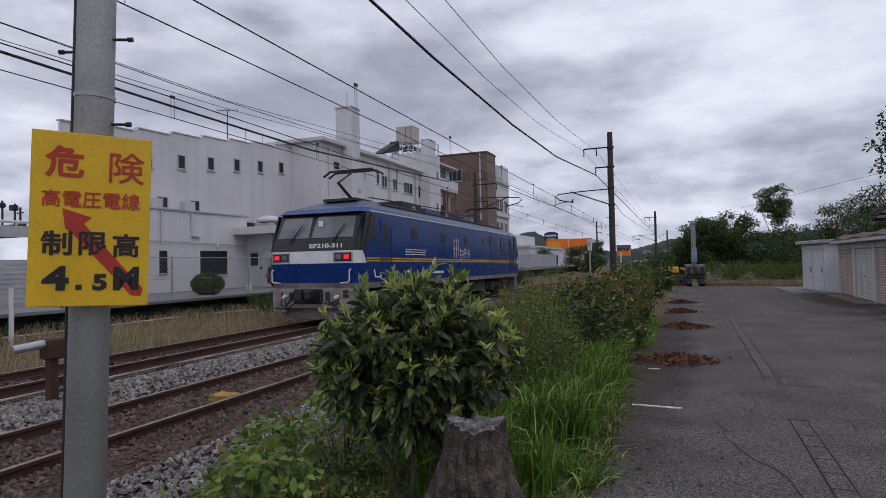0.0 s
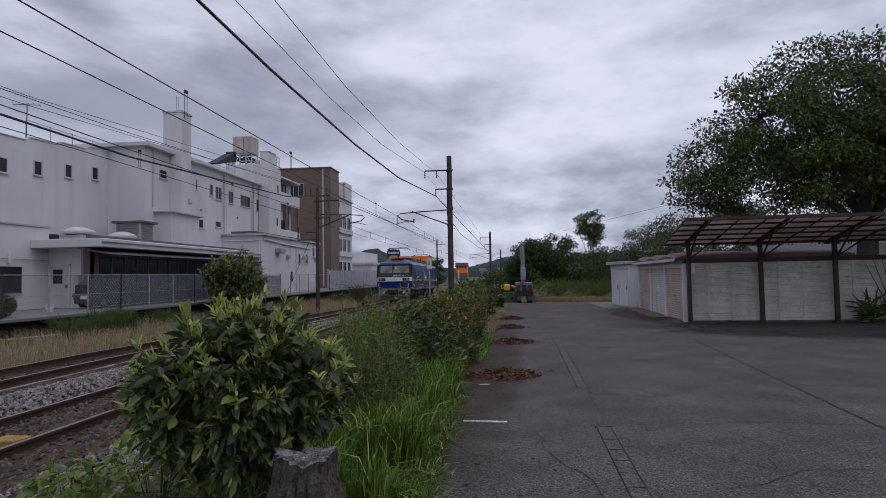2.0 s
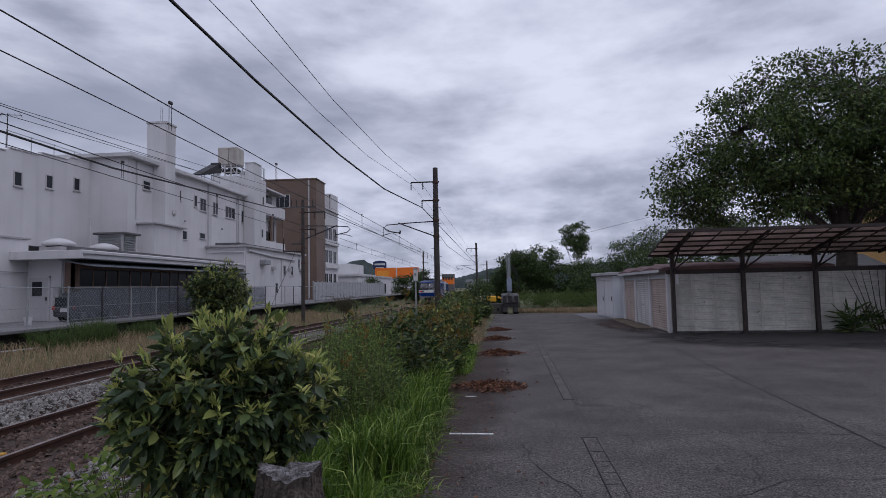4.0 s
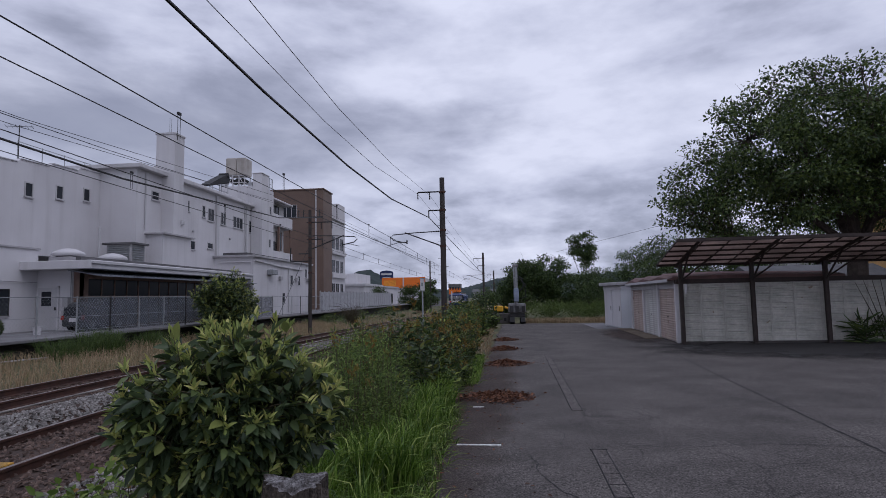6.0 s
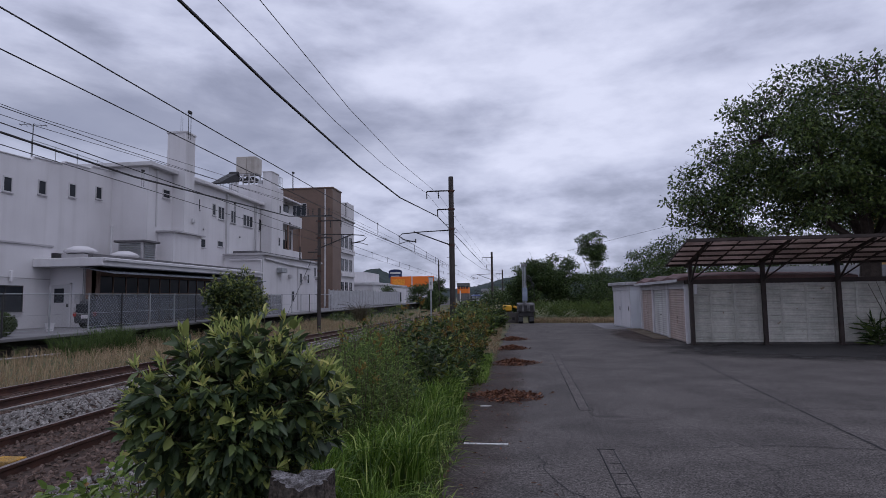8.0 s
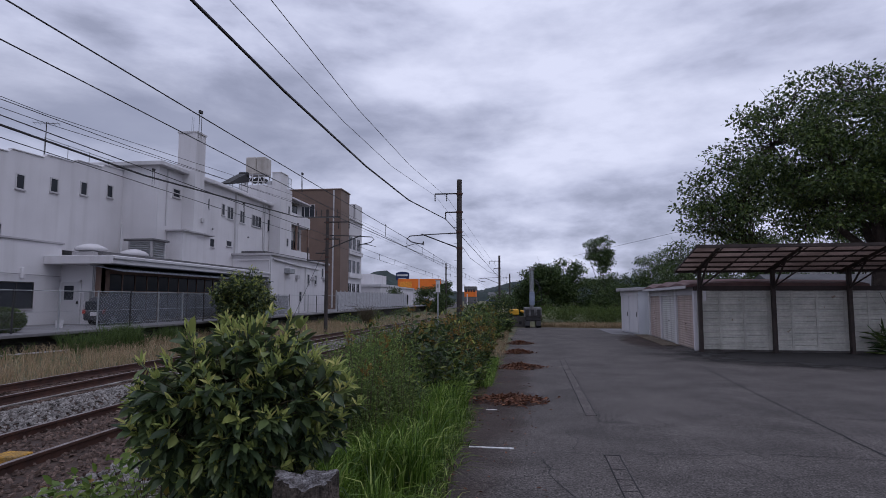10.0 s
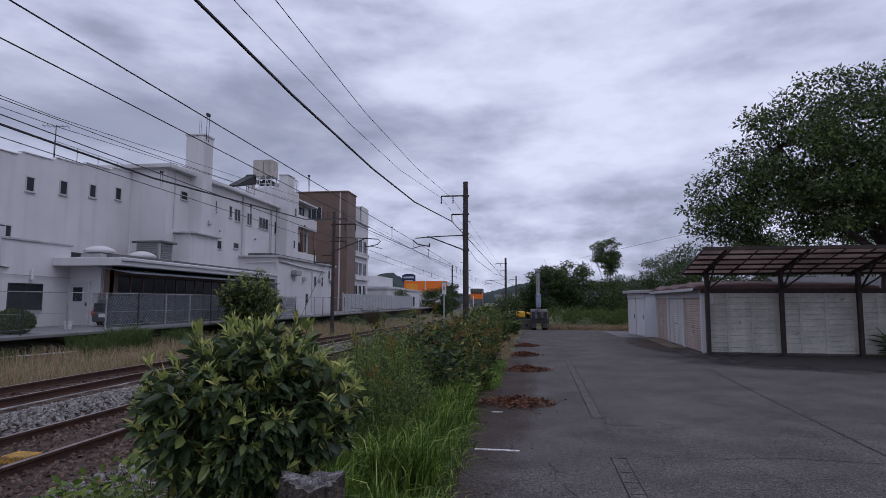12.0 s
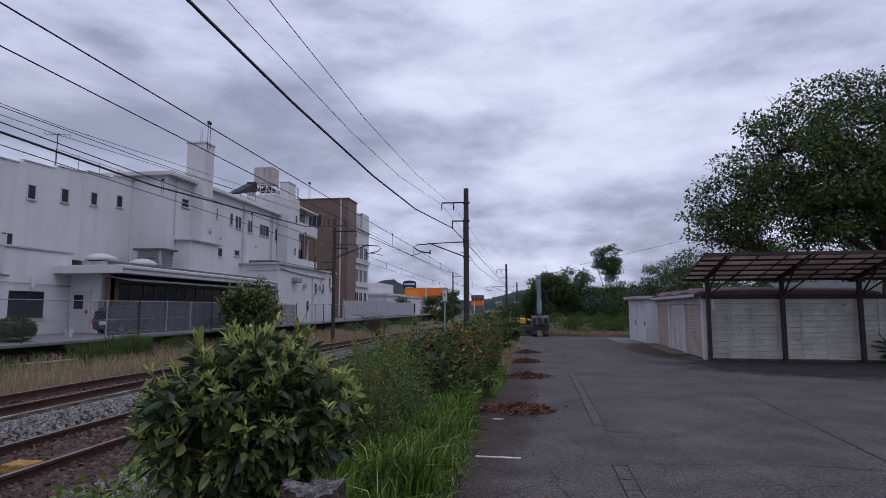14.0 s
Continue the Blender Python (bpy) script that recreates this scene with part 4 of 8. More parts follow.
def insulator(bm, a, b, r=0.055, discs=4):
    a, b = Vector(a), Vector(b)
    tube(bm, a, b, 0.022, n=6)
    for k in range(discs):
        c = a + (b - a) * ((k + 0.6) / (discs + 0.2))
        d = (b - a).normalized() * 0.022
        tube(bm, c - d, c + d, r, r * 0.55, n=10)


def line_pole(x, y, z0, top, side, mat, label, r=0.15, arms=True, contact=None):
    """A line pole; side is the way to its track (-1 or 1)."""
    p = thing("line_pole", (x, y, z0), label, "utility pole", "line poles")
    bm = bmesh.new()
    tube(bm, (x, y, z0), (x, y, top), r * 1.12, r * 0.9, n=16)
    part("pole", bm, mat, p, smooth=False)
    if arms:
        for dz, ln in ((0.77, 1.35), (1.8, 0.78)):
            bm = bmesh.new()
            tube(bm, (x - side * 0.2, y, top - dz), (x + side * ln, y, top - dz), 0.04, n=6)
            part("crossarm", bm, DARKSTEEL, p)
        for dz, ln in ((0.77, 1.35), (0.77, 0.7), (1.8, 0.76)):
            bm = bmesh.new()
            insulator(bm, (x + side * ln, y, top - dz), (x + side * ln, y, top - dz - 0.42), 0.045)
            part("insulator", bm, DARKSTEEL, p)
        for k in range(10):
            z = z0 + 2.2 + 0.45 * k
            s = 1 if k % 2 else -1
            bm = bmesh.new()
            tube(bm, (x, y + 0.0, z), (x + s * (r + 0.14), y - 0.05, z), 0.012, n=5)
            part("step_bolt", bm, DARKSTEEL, p)
        for z in (top - 0.8, top - 1.8, top - 2.9, top - 3.8):
            bm = bmesh.new()
            tube(bm, (x, y, z - 0.05), (x, y, z + 0.05), r * 1.16, n=16)
            part("clamp", bm, RAIL, p)
    if contact is not None:
        # hinged cantilever: top tube, diagonal tube, steady arm
        zt = contact + 0.62
        end = x + side * 2.9
        bm = bmesh.new()
        path_tube(bm, [(x + side * 0.15, y, zt + 0.05), (x + side * 1.6, y, zt), (end - side * 0.15, y, zt - 0.08), (end, y, zt - 0.22), (end - side * 0.2, y, zt - 0.4), (end - side * 0.9, y, zt - 0.55)], 0.03, 6)
        part("bracket_tube", bm, DARKSTEEL, p)
        bm = bmesh.new()
        tube(bm, (x + side * 0.12, y, zt - 0.75), (x + side * 2.1, y, zt + 0.02), 0.035, n=6)
        part("strut", bm, DARKSTEEL, p)
        bm = bmesh.new()
        path_tube(bm, [(end - side * 0.9, y, zt - 0.5), (end - side * 0.4, y, zt - 0.52), (end + side * 0.1, y, zt - 0.66)], 0.018, 5)
        part("steady_arm", bm, DARKSTEEL, p)
        for a, b in (((x + side * 0.18, y, zt + 0.05), (x + side * 0.7, y, zt + 0.03)), ((x + side * 0.2, y, zt - 0.72), (x + side * 0.62, y, zt - 0.55)), ((end - side * 0.9, y, zt - 0.6), (end - side * 0.9, y, zt - 0.38))):
            bm = bmesh.new()
            insulator(bm, a, b, 0.05)
            part("insulator", bm, INSULATOR if contact < 4 else DARKSTEEL, p)
    return p


line_pole(-2.95, 31.0, -0.3, 8.15, -1, POLEDARK, "dark weathered line pole with brackets and insulators", contact=4.52)
line_pole(-2.05, 80.0, -1.2, 7.63, -1, POLEDARK, "dark line pole farther along the railway", contact=3.9)
line_pole(-1.0, 128.0, -1.8, 7.2, -1, POLEDARK, "dark distant line pole beside the railway", r=0.16)
line_pole(-11.2, 33.3, -0.4, 7.0, 1, POLEDARK, "dark rusty line pole on the far verge", r=0.10, contact=4.75)
line_pole(-11.2, 94.0, -1.4, 7.5, 1, POLEDARK, "thin distant line pole on the far verge", r=0.12)
lp = thing("switch_frame", (-11.7, 33.3, 3.9), "dark steel switch frame fixed to a line pole", "line fitting")
for a, b in (((-11.9, 33.3, 6.55), (-10.4, 33.3, 6.55)), ((-11.9, 33.3, 4.35), (-11.2, 33.3, 4.35)), ((-12.4, 33.3, 3.9), (-11.2, 33.3, 3.9)), ((-12.4, 33.3, 3.9), (-12.4, 33.3, 4.7))):
    bm = bmesh.new()
    tube(bm, a, b, 0.04, n=6)
    part("bar", bm, DARKSTEEL, lp)
for x in (-11.9, -11.6, -10.6):
    bm = bmesh.new()
    insulator(bm, (x, 33.3, 6.55), (x, 33.3, 7.0), 0.05)
    part("insulator", bm, DARKSTEEL, lp)
bm = bmesh.new()
tube(bm, (-11.2, 33.3, 4.9), (-12.3, 31.0, 0.6), 0.012, n=5)
part("stay_wire", bm, DARKSTEEL, lp)


def wire(name, pts, r, label, sag=0.0, cat="overhead wire", clamps=()):
    """A wire strung through its supports, with a sag in each span."""
    line = []
    for (a, b) in zip(pts, pts[1:]):
        a, b = Vector(a), Vector(b)
        n = 10
        for k in range(n):
            s = k / n
            line.append(a + (b - a) * s - Vector((0, 0, 4 * sag * s * (1 - s) * ((b - a).length / 40) ** 2)))
    line.append(Vector(pts[-1]))
    bm = bmesh.new()
    path_tube(bm, line, r, 5)
    return solid(name, bm, DARKSTEEL, label, cat, "overhead wires")


def over(cx, z, ys):
    return [(cx + bend(y), y, z + fall(y) * 0.9) for y in ys]


YS = (-45, -18, 2, 31, 56, 80, 128, 180, 260)
for cx, ys, zc, zm, d0, dstep in ((NEAR, YS, 4.55, 5.05, -5.7, 5.15), (FAR_TRACK, (-45, -14, 8, 33.3, 64, 94, 150, 200, 260), 4.46, 4.86, -6.35, 4.9)):
    wire("contact_wire", over(cx, zc, ys), 0.009, "thin dark contact wire above the track")
    wire("messenger_wire", over(cx, zm, ys), 0.011, "dark messenger wire carrying the contact wire", sag=0.06)
    for y in np.arange(d0, 75, dstep):
        x = cx + bend(y)
        bm = bmesh.new()
        for dy in (-0.04, 0.04):
            tube(bm, (x, y + dy, zc + fall(y) * 0.9), (x, y + dy, zm + fall(y) * 0.9), 0.006, n=4)
        box(bm, x - 0.02, x + 0.02, y - 0.045, y + 0.045, zm + fall(y) * 0.9 - 0.02, zm + fall(y) * 0.9 + 0.03)
        solid("dropper", bm, DARKSTEEL, "thin dropper between messenger and contact wire", "dropper", "droppers")
wire("far_feeder_cable", [(-9.9, -45, 5.2), (-9.03, -14, 5.0), (-9.03, 8.6, 4.68), (-9.03, 12.9, 4.63), (-9.6, 24.4, 5.25), (-10.5, 33.3, 6.5), (-10.4, 94, 6.9)], 0.024, "thick black feeder cable along the far track")
wire("line_wire", [(-11, -45, 6.3), (-11, 6.4, 5.95), (-11, 12, 5.97), (-10.6, 33.3, 7.0), (-10.8, 94, 7.3)], 0.0075, "thin line wire on the far side")
wire("line_wire", [(-11, -45, 5.9), (-11, 6.4, 5.64), (-11, 12, 5.75), (-11.6, 33.3, 7.0), (-11.6, 94, 7.3)], 0.0075, "thin line wire on the far side")
wire("line_wire", [(-9.03, -45, 5.4), (-9.03, 8.6, 5.13), (-9.03, 12.4, 5.2), (-11.9, 33.3, 6.95), (-11.9, 94, 7.2)], 0.008, "thin line wire on the far side")
wire("feeder_cable", [(-4.2, -45, 6.4), (-3.95, 2.1, 5.45), (-3.82, 9, 5.09), (-3.78, 14.2, 5.02), (-3.74, 20, 5.14), (-3.71, 31, 5.97), (-2.83, 80, 5.4), (-1.8, 128, 5.0)], 0.024, "thick black feeder cable")
wire("line_wire", [(-4.32, -45, 7.3), (-4.32, 2.1, 6.45), (-4.32, 8, 6.2), (-4.32, 14, 6.15), (-4.32, 20, 6.35), (-4.32, 31, 7.3), (-3.4, 80, 6.45), (-2.3, 128, 6.0)], 0.0075, "thin dark line wire")
wire("line_wire", [(-3.65, -45, 7.3), (-3.65, 2.1, 6.45), (-3.65, 7.8, 6.16), (-3.65, 13, 6.1), (-3.65, 19.7, 6.34), (-3.65, 31, 7.2), (-2.75, 80, 6.45), (-1.7, 128, 6.0)], 0.0075, "thin dark line wire")
wire("drop_cable", [(-3.1, 31, 6.3), (-3.4, 34, 5.2), (-3.2, 42, 4.6), (-2.6, 60, 4.4), (-2.1, 80, 5.0)], 0.016, "black cable hanging from a line pole")
wire("house_cable", [(6.0, 60, 6.0), (12, 45, 6.6), (20, 34, 7.5)], 0.012, "thin cable crossing to a house")

# ---- the pole with the yellow height-limit sign ----
SIGN_AT = (-3.07, 2.19)
sp = thing("line_pole", (SIGN_AT[0], SIGN_AT[1], -0.25), "grey concrete line pole with steel bands and step bolts", "utility pole", "line poles")
bm = bmesh.new()
tube(bm, (SIGN_AT[0], SIGN_AT[1], -0.25), (SIGN_AT[0], SIGN_AT[1], 8.2), 0.102, 0.085, n=28)
part("pole", bm, POLEGREY, sp, smooth=True)
for z in (1.37, 2.22, 2.5, 3.4):
    bm = bmesh.new()
    lathe(bm, [(0.096, -0.012), (0.1025, -0.012), (0.1025, 0.012), (0.096, 0.012)], 28, (SIGN_AT[0], SIGN_AT[1], z))
    part("band", bm, GALV, sp, "thin steel band")
for k, z in enumerate((2.35, 2.76, 2.83, 3.2, 3.6)):
    a = 128 if k in (1, 4) else -52
    d = Vector((math.cos(radians(a)), math.sin(radians(a)), 0)) if k not in (0, 2, 3) else Vector((0.93, 0.37, 0))
    if k in (1, 4):
        d = Vector((-0.93, -0.37, 0))
    c = Vector((SIGN_AT[0], SIGN_AT[1], z))
    bm = bmesh.new()
    tube(bm, c + d * 0.07, c + d * 0.19, 0.008, n=6)
    tube(bm, c + d * 0.18, c + d * 0.205, 0.014, n=8)
    part("step_bolt", bm, DARKSTEEL, sp)
bm = bmesh.new()
path_tube(bm, [(SIGN_AT[0] - 0.107, SIGN_AT[1] - 0.05, -0.25), (SIGN_AT[0] - 0.102, SIGN_AT[1] - 0.05, 2.0), (SIGN_AT[0] - 0.092, SIGN_AT[1] - 0.045, 5.0)], 0.013, 8)
part("cable_conduit", bm, DARKSTEEL, sp)
bm = bmesh.new()
for dz in (0.77, 1.8):
    tube(bm, (SIGN_AT[0], SIGN_AT[1], 8.0 - dz + 0.25), (SIGN_AT[0] - 1.35, SIGN_AT[1], 8.0 - dz + 0.25), 0.04, n=6)
part("crossarm", bm, DARKSTEEL, sp)

# the pole leans a little
LEAN = Matrix.Rotation(radians(1.5), 4, Vector((-3.07, 2.19, 0)).normalized())
sp.matrix_basis = Matrix.Translation((SIGN_AT[0] - 0.012, SIGN_AT[1] - 0.016, -0.25)) @ LEAN

YELLOW = material("sign_yellow", (0.66, 0.40, 0.012), (0.58, 0.35, 0.012), rough=0.5, scale=5, fine=50, grain=0.06, bump=0.03)
SIGNRED = material("sign_red", (0.42, 0.035, 0.02), (0.34, 0.03, 0.018), rough=0.5, grain=0.08, bump=0)
SIGNBLACK = material("sign_black", (0.02, 0.018, 0.018), rough=0.5, grain=0.05, bump=0)
sign = new("warning_sign")
tagged(sign, "yellow metal height-limit warning sign fixed to a concrete pole", "sign")
part("board", boxes((-0.27, 0.27, -0.006, 0.006, -0.45, 0.45)), YELLOW, sign, bevel=0.003)


def lettering(text, size, x, z, mat, parent, wide=None, name="lettering", y=-0.009, bold=0.0):
    """Letters as a thin solid, standing in the parent's xz plane, centred at x, z and fitted to a width."""
    cu = bpy.data.curves.new("text", "FONT")
    cu.body, cu.size, cu.extrude, cu.offset = text, size, 0.0015, bold
    cu.align_x, cu.align_y = "CENTER", "CENTER"
    tmp = new("text", cu)
    me = bpy.data.meshes.new_from_object(tmp.evaluated_get(bpy.context.evaluated_depsgraph_get()))
    bpy.data.objects.remove(tmp)
    me.materials.clear()
    me.materials.append(mat)
    if len(me.vertices):
        co = np.empty(len(me.vertices) * 3)
        me.vertices.foreach_get("co", co)
        co = co.reshape(-1, 3)
        lo, hi = co.min(0), co.max(0)
        sx = wide / (hi[0] - lo[0]) if wide else 1.0
        sz = size / max(hi[1] - lo[1], 1e-6)
        q = np.stack([(co[:, 0] - (lo[0] + hi[0]) / 2) * sx + x, y - co[:, 2], (co[:, 1] - (lo[1] + hi[1]) / 2) * sz + z], 1)
        me.vertices.foreach_set("co", q.ravel())
    ob = new(name, me)
    ob.parent = parent
    return ob


arrow = bmesh.new()
prism(arrow, [(-0.13, 0.055), (0.0, 0.012), (-0.035, -0.022), (0.245, -0.36), (0.235, -0.40), (0.19, -0.395), (-0.085, -0.072), (-0.115, -0.05)], -0.0085, -0.006, "y")
part("arrow", arrow, SIGNRED, sign, "red arrow")
lettering("危", 0.165, -0.125, 0.295, SIGNRED, sign, 0.17, bold=0.004)
lettering("険", 0.165, 0.155, 0.285, SIGNRED, sign, 0.165, bold=0.0008)
lettering("高電圧電線", 0.088, 0.0, 0.105, SIGNRED, sign, 0.44, bold=0.001)
lettering("制", 0.125, -0.15, -0.125, SIGNBLACK, sign, 0.135, bold=0.003)
lettering("限", 0.125, 0.01, -0.125, SIGNBLACK, sign, 0.13, bold=0.003)
lettering("高", 0.125, 0.16, -0.13, SIGNBLACK, sign, 0.125, bold=0.003)
lettering("4", 0.125, -0.15, -0.305, SIGNBLACK, sign, 0.115, bold=0.006)
part("full_stop", boxes((-0.062, -0.035, -0.0085, -0.006, -0.365, -0.338)), SIGNBLACK, sign)
lettering("5", 0.085, 0.045, -0.325, SIGNBLACK, sign, 0.065, bold=0.004)
lettering("M", 0.125, 0.165, -0.305, SIGNBLACK, sign, 0.12, bold=0.006)
c = Vector((-2.885, 2.095, 1.80))
along = Vector((0.34, 0.414, 0)).normalized()
sign.matrix_basis = Matrix.Translation(c) @ Matrix.Rotation(math.atan2(along.y, along.x), 4, "Z") @ Matrix.Rotation(radians(1.9), 4, "Y")

# ---- lineside things ----
bx = thing("cable_post", (-7.4, 4.9, -0.2), "rusty steel lineside post with a pale horizontal pipe", "lineside post")
part("post", boxes((-7.46, -7.34, 4.85, 4.95, -0.2, 0.55)), RAIL, bx, bevel=0.01)
part("head", boxes((-7.5, -7.28, 4.8, 5.0, 0.42, 0.68)), RAIL, bx, bevel=0.02)
bm = bmesh.new()
tube(bm, (-7.5, 4.5, 0.58), (-7.4, 4.85, 0.62), 0.055, n=12)
part("pipe", bm, ALU, bx)
tm = thing("track_marker", (-5.5, 5.87, -0.2), "yellow painted marker plate between the rails", "track marker")
part("plate", boxes((-5.67, -5.36, 5.74, 5.98, -0.2, -0.11)), material("worn_yellow", (0.42, 0.23, 0.035), (0.2, 0.13, 0.05), rough=0.85, scale=9, grain=0.5), tm, bevel=0.01)
mk = thing("speed_marker", (-3.4, 25.5, -0.4), "white lineside marker box on a grey post", "marker")
part("post", boxes((-3.43, -3.37, 25.47, 25.53, -0.4, 2.0)), GALV, mk)
part("box", boxes((-3.49, -3.31, 25.42, 25.58, 1.9, 2.42)), WHITEWALL, mk, bevel=0.02)
part("lid", boxes((-3.51, -3.29, 25.4, 25.6, 2.42, 2.46)), GALV, mk)
part("plate", boxes((-3.44, -3.36, 25.405, 25.42, 2.1, 2.25)), GALV, mk)
for x, y, h in ((-12.8, 7.68, 1.19), (-3.6, 44.0, 2.0)):
    wp = thing("white_post", (x, y, -0.1), "slim white lineside post", "post", "white posts")
    bm = bmesh.new()
    tube(bm, (x, y, -0.6), (x, y, h), 0.05, 0.045, n=10)
    part("post", bm, WHITEWALL, wp)

bm = bmesh.new()
path_tube(bm, [(-13.5, y, 0.10 - 0.024 * (y - 13.5) if y > 13.5 else 0.10) for y in np.arange(6.0, 18.1, 1.0)], 0.022, 6)
for y in (7.0, 10.0, 13.0, 16.0):
    tube(bm, (-13.5, y, -0.2), (-13.5, y, 0.06), 0.018, n=6)
solid("pipe_rail", bm, WHITEWALL2, "thin pale pipe rail at the foot of the wall", "pipe")

# ---- electric locomotive ----
LOCOBLUE = material("loco_blue", (0.003, 0.031, 0.17), (0.003, 0.026, 0.14), rough=0.3, scale=1.2, fine=20, grain=0.05, bump=0.02, spec=0.28)
LOCOROOF = material("loco_roof", (0.06, 0.065, 0.08), (0.025, 0.06, 0.16), rough=0.45, scale=0.9, fine=20, grain=0.15)
LOCOWHITE = material("loco_white", (0.72, 0.72, 0.73), (0.62, 0.62, 0.63), rough=0.45, scale=2, grain=0.05)
LOCOGREY = material("loco_grey", (0.30, 0.275, 0.265), (0.19, 0.165, 0.15), rough=0.75, scale=2.5, grain=0.2, streak=0.5)
LOCOGOLD = material("loco_gold_stripe", (0.60, 0.36, 0.05), rough=0.45, grain=0.05)
LOCOBLACK = material("loco_black", (0.018, 0.018, 0.022), rough=0.3, grain=0.05, bump=0)
GLASSGREY = material("cab_glass", (0.15, 0.155, 0.16), (0.06, 0.062, 0.07), rough=0.08, scale=0.9, grain=0.03, bump=0, spec=0.7)
TAIL = glowing("tail_lamp_red", (0.9, 0.02, 0.03), 0.55)
L = 16.6
W = 1.43
loco = new("electric_locomotive")
tagged(loco, "blue electric locomotive with white band, gold stripes and grey skirts", "locomotive")


def ring_skin(bm, sections):
    """Skin closed outlines placed one after another along y."""
    rings = [[bm.verts.new((x, y, z)) for x, z in pts] for y, pts in sections]
    n = len(rings[0])
    for a, b in zip(rings, rings[1:]):
        for k in range(n):
            bm.faces.new((a[k], a[(k + 1) % n], b[(k + 1) % n], b[k]))
    bm.faces.new(rings[0][::-1])
    bm.faces.new(rings[-1])


def slab(z0, z1, y0a, y0b, ins0, ins1, w0=W, w1=W, front=0.9):
    """A horizontal slice of the body with raked, slightly faceted ends. y0a, y0b: set-back of the end at its bottom and top."""
    bm = bmesh.new()
    lo = [(-w0 * front, y0a), (w0 * front, y0a), (w0, y0a + ins0), (w0, L - y0a - ins0), (w0 * front, L - y0a), (-w0 * front, L - y0a), (-w0, L - y0a - ins0), (-w0, y0a + ins0)]
    hi = [(-w1 * front, y0b), (w1 * front, y0b), (w1, y0b + ins1), (w1, L - y0b - ins1), (w1 * front, L - y0b), (-w1 * front, L - y0b), (-w1, L - y0b - ins1), (-w1, y0b + ins1)]
    a = [bm.verts.new((x, y, z0)) for x, y in lo]
    b = [bm.verts.new((x, y, z1)) for x, y in hi]
    for k in range(8):
        bm.faces.new((a[k], a[(k + 1) % 8], b[(k + 1) % 8], b[k]))
    bm.faces.new(a[::-1])
    bm.faces.new(b)
    return bm


part("sole_bar", slab(0.92, 1.08, 0.12, 0.05, 0.15, 0.15, W * 0.98, W), LOCOGREY, loco, "grey sole bar")
part("lower_body", slab(1.08, 1.59, 0.05, 0.0, 0.18, 0.18), LOCOBLUE, loco)
part("middle_body", slab(1.59, 1.94, 0.0, 0.03, 0.18, 0.19), LOCOBLUE, loco)
for nm, sl in (("cab_band", slab(1.94, 2.2, 0.03, 0.12, 0.19, 0.22)), ("upper_body", slab(2.2, 2.98, 0.12, 0.50, 0.22, 0.3, W, W * 0.985))):
    ob = part(nm, sl, LOCOBLUE, loco)
    ob.data.materials.append(LOCOBLACK)
    for poly in ob.data.polygons:
        if abs(poly.normal.y) > 0.25:
            poly.material_index = 1
part("roof_cant", slab(2.98, 3.12, 0.34, 0.55, 0.3, 0.35, W * 0.985, W * 0.93), LOCOBLUE, loco)
part("roof", slab(3.12, 3.42, 0.55, 1.6, 0.35, 0.8, W * 0.93, W * 0.60, 0.8), LOCOROOF, loco, "grey-blue domed roof")
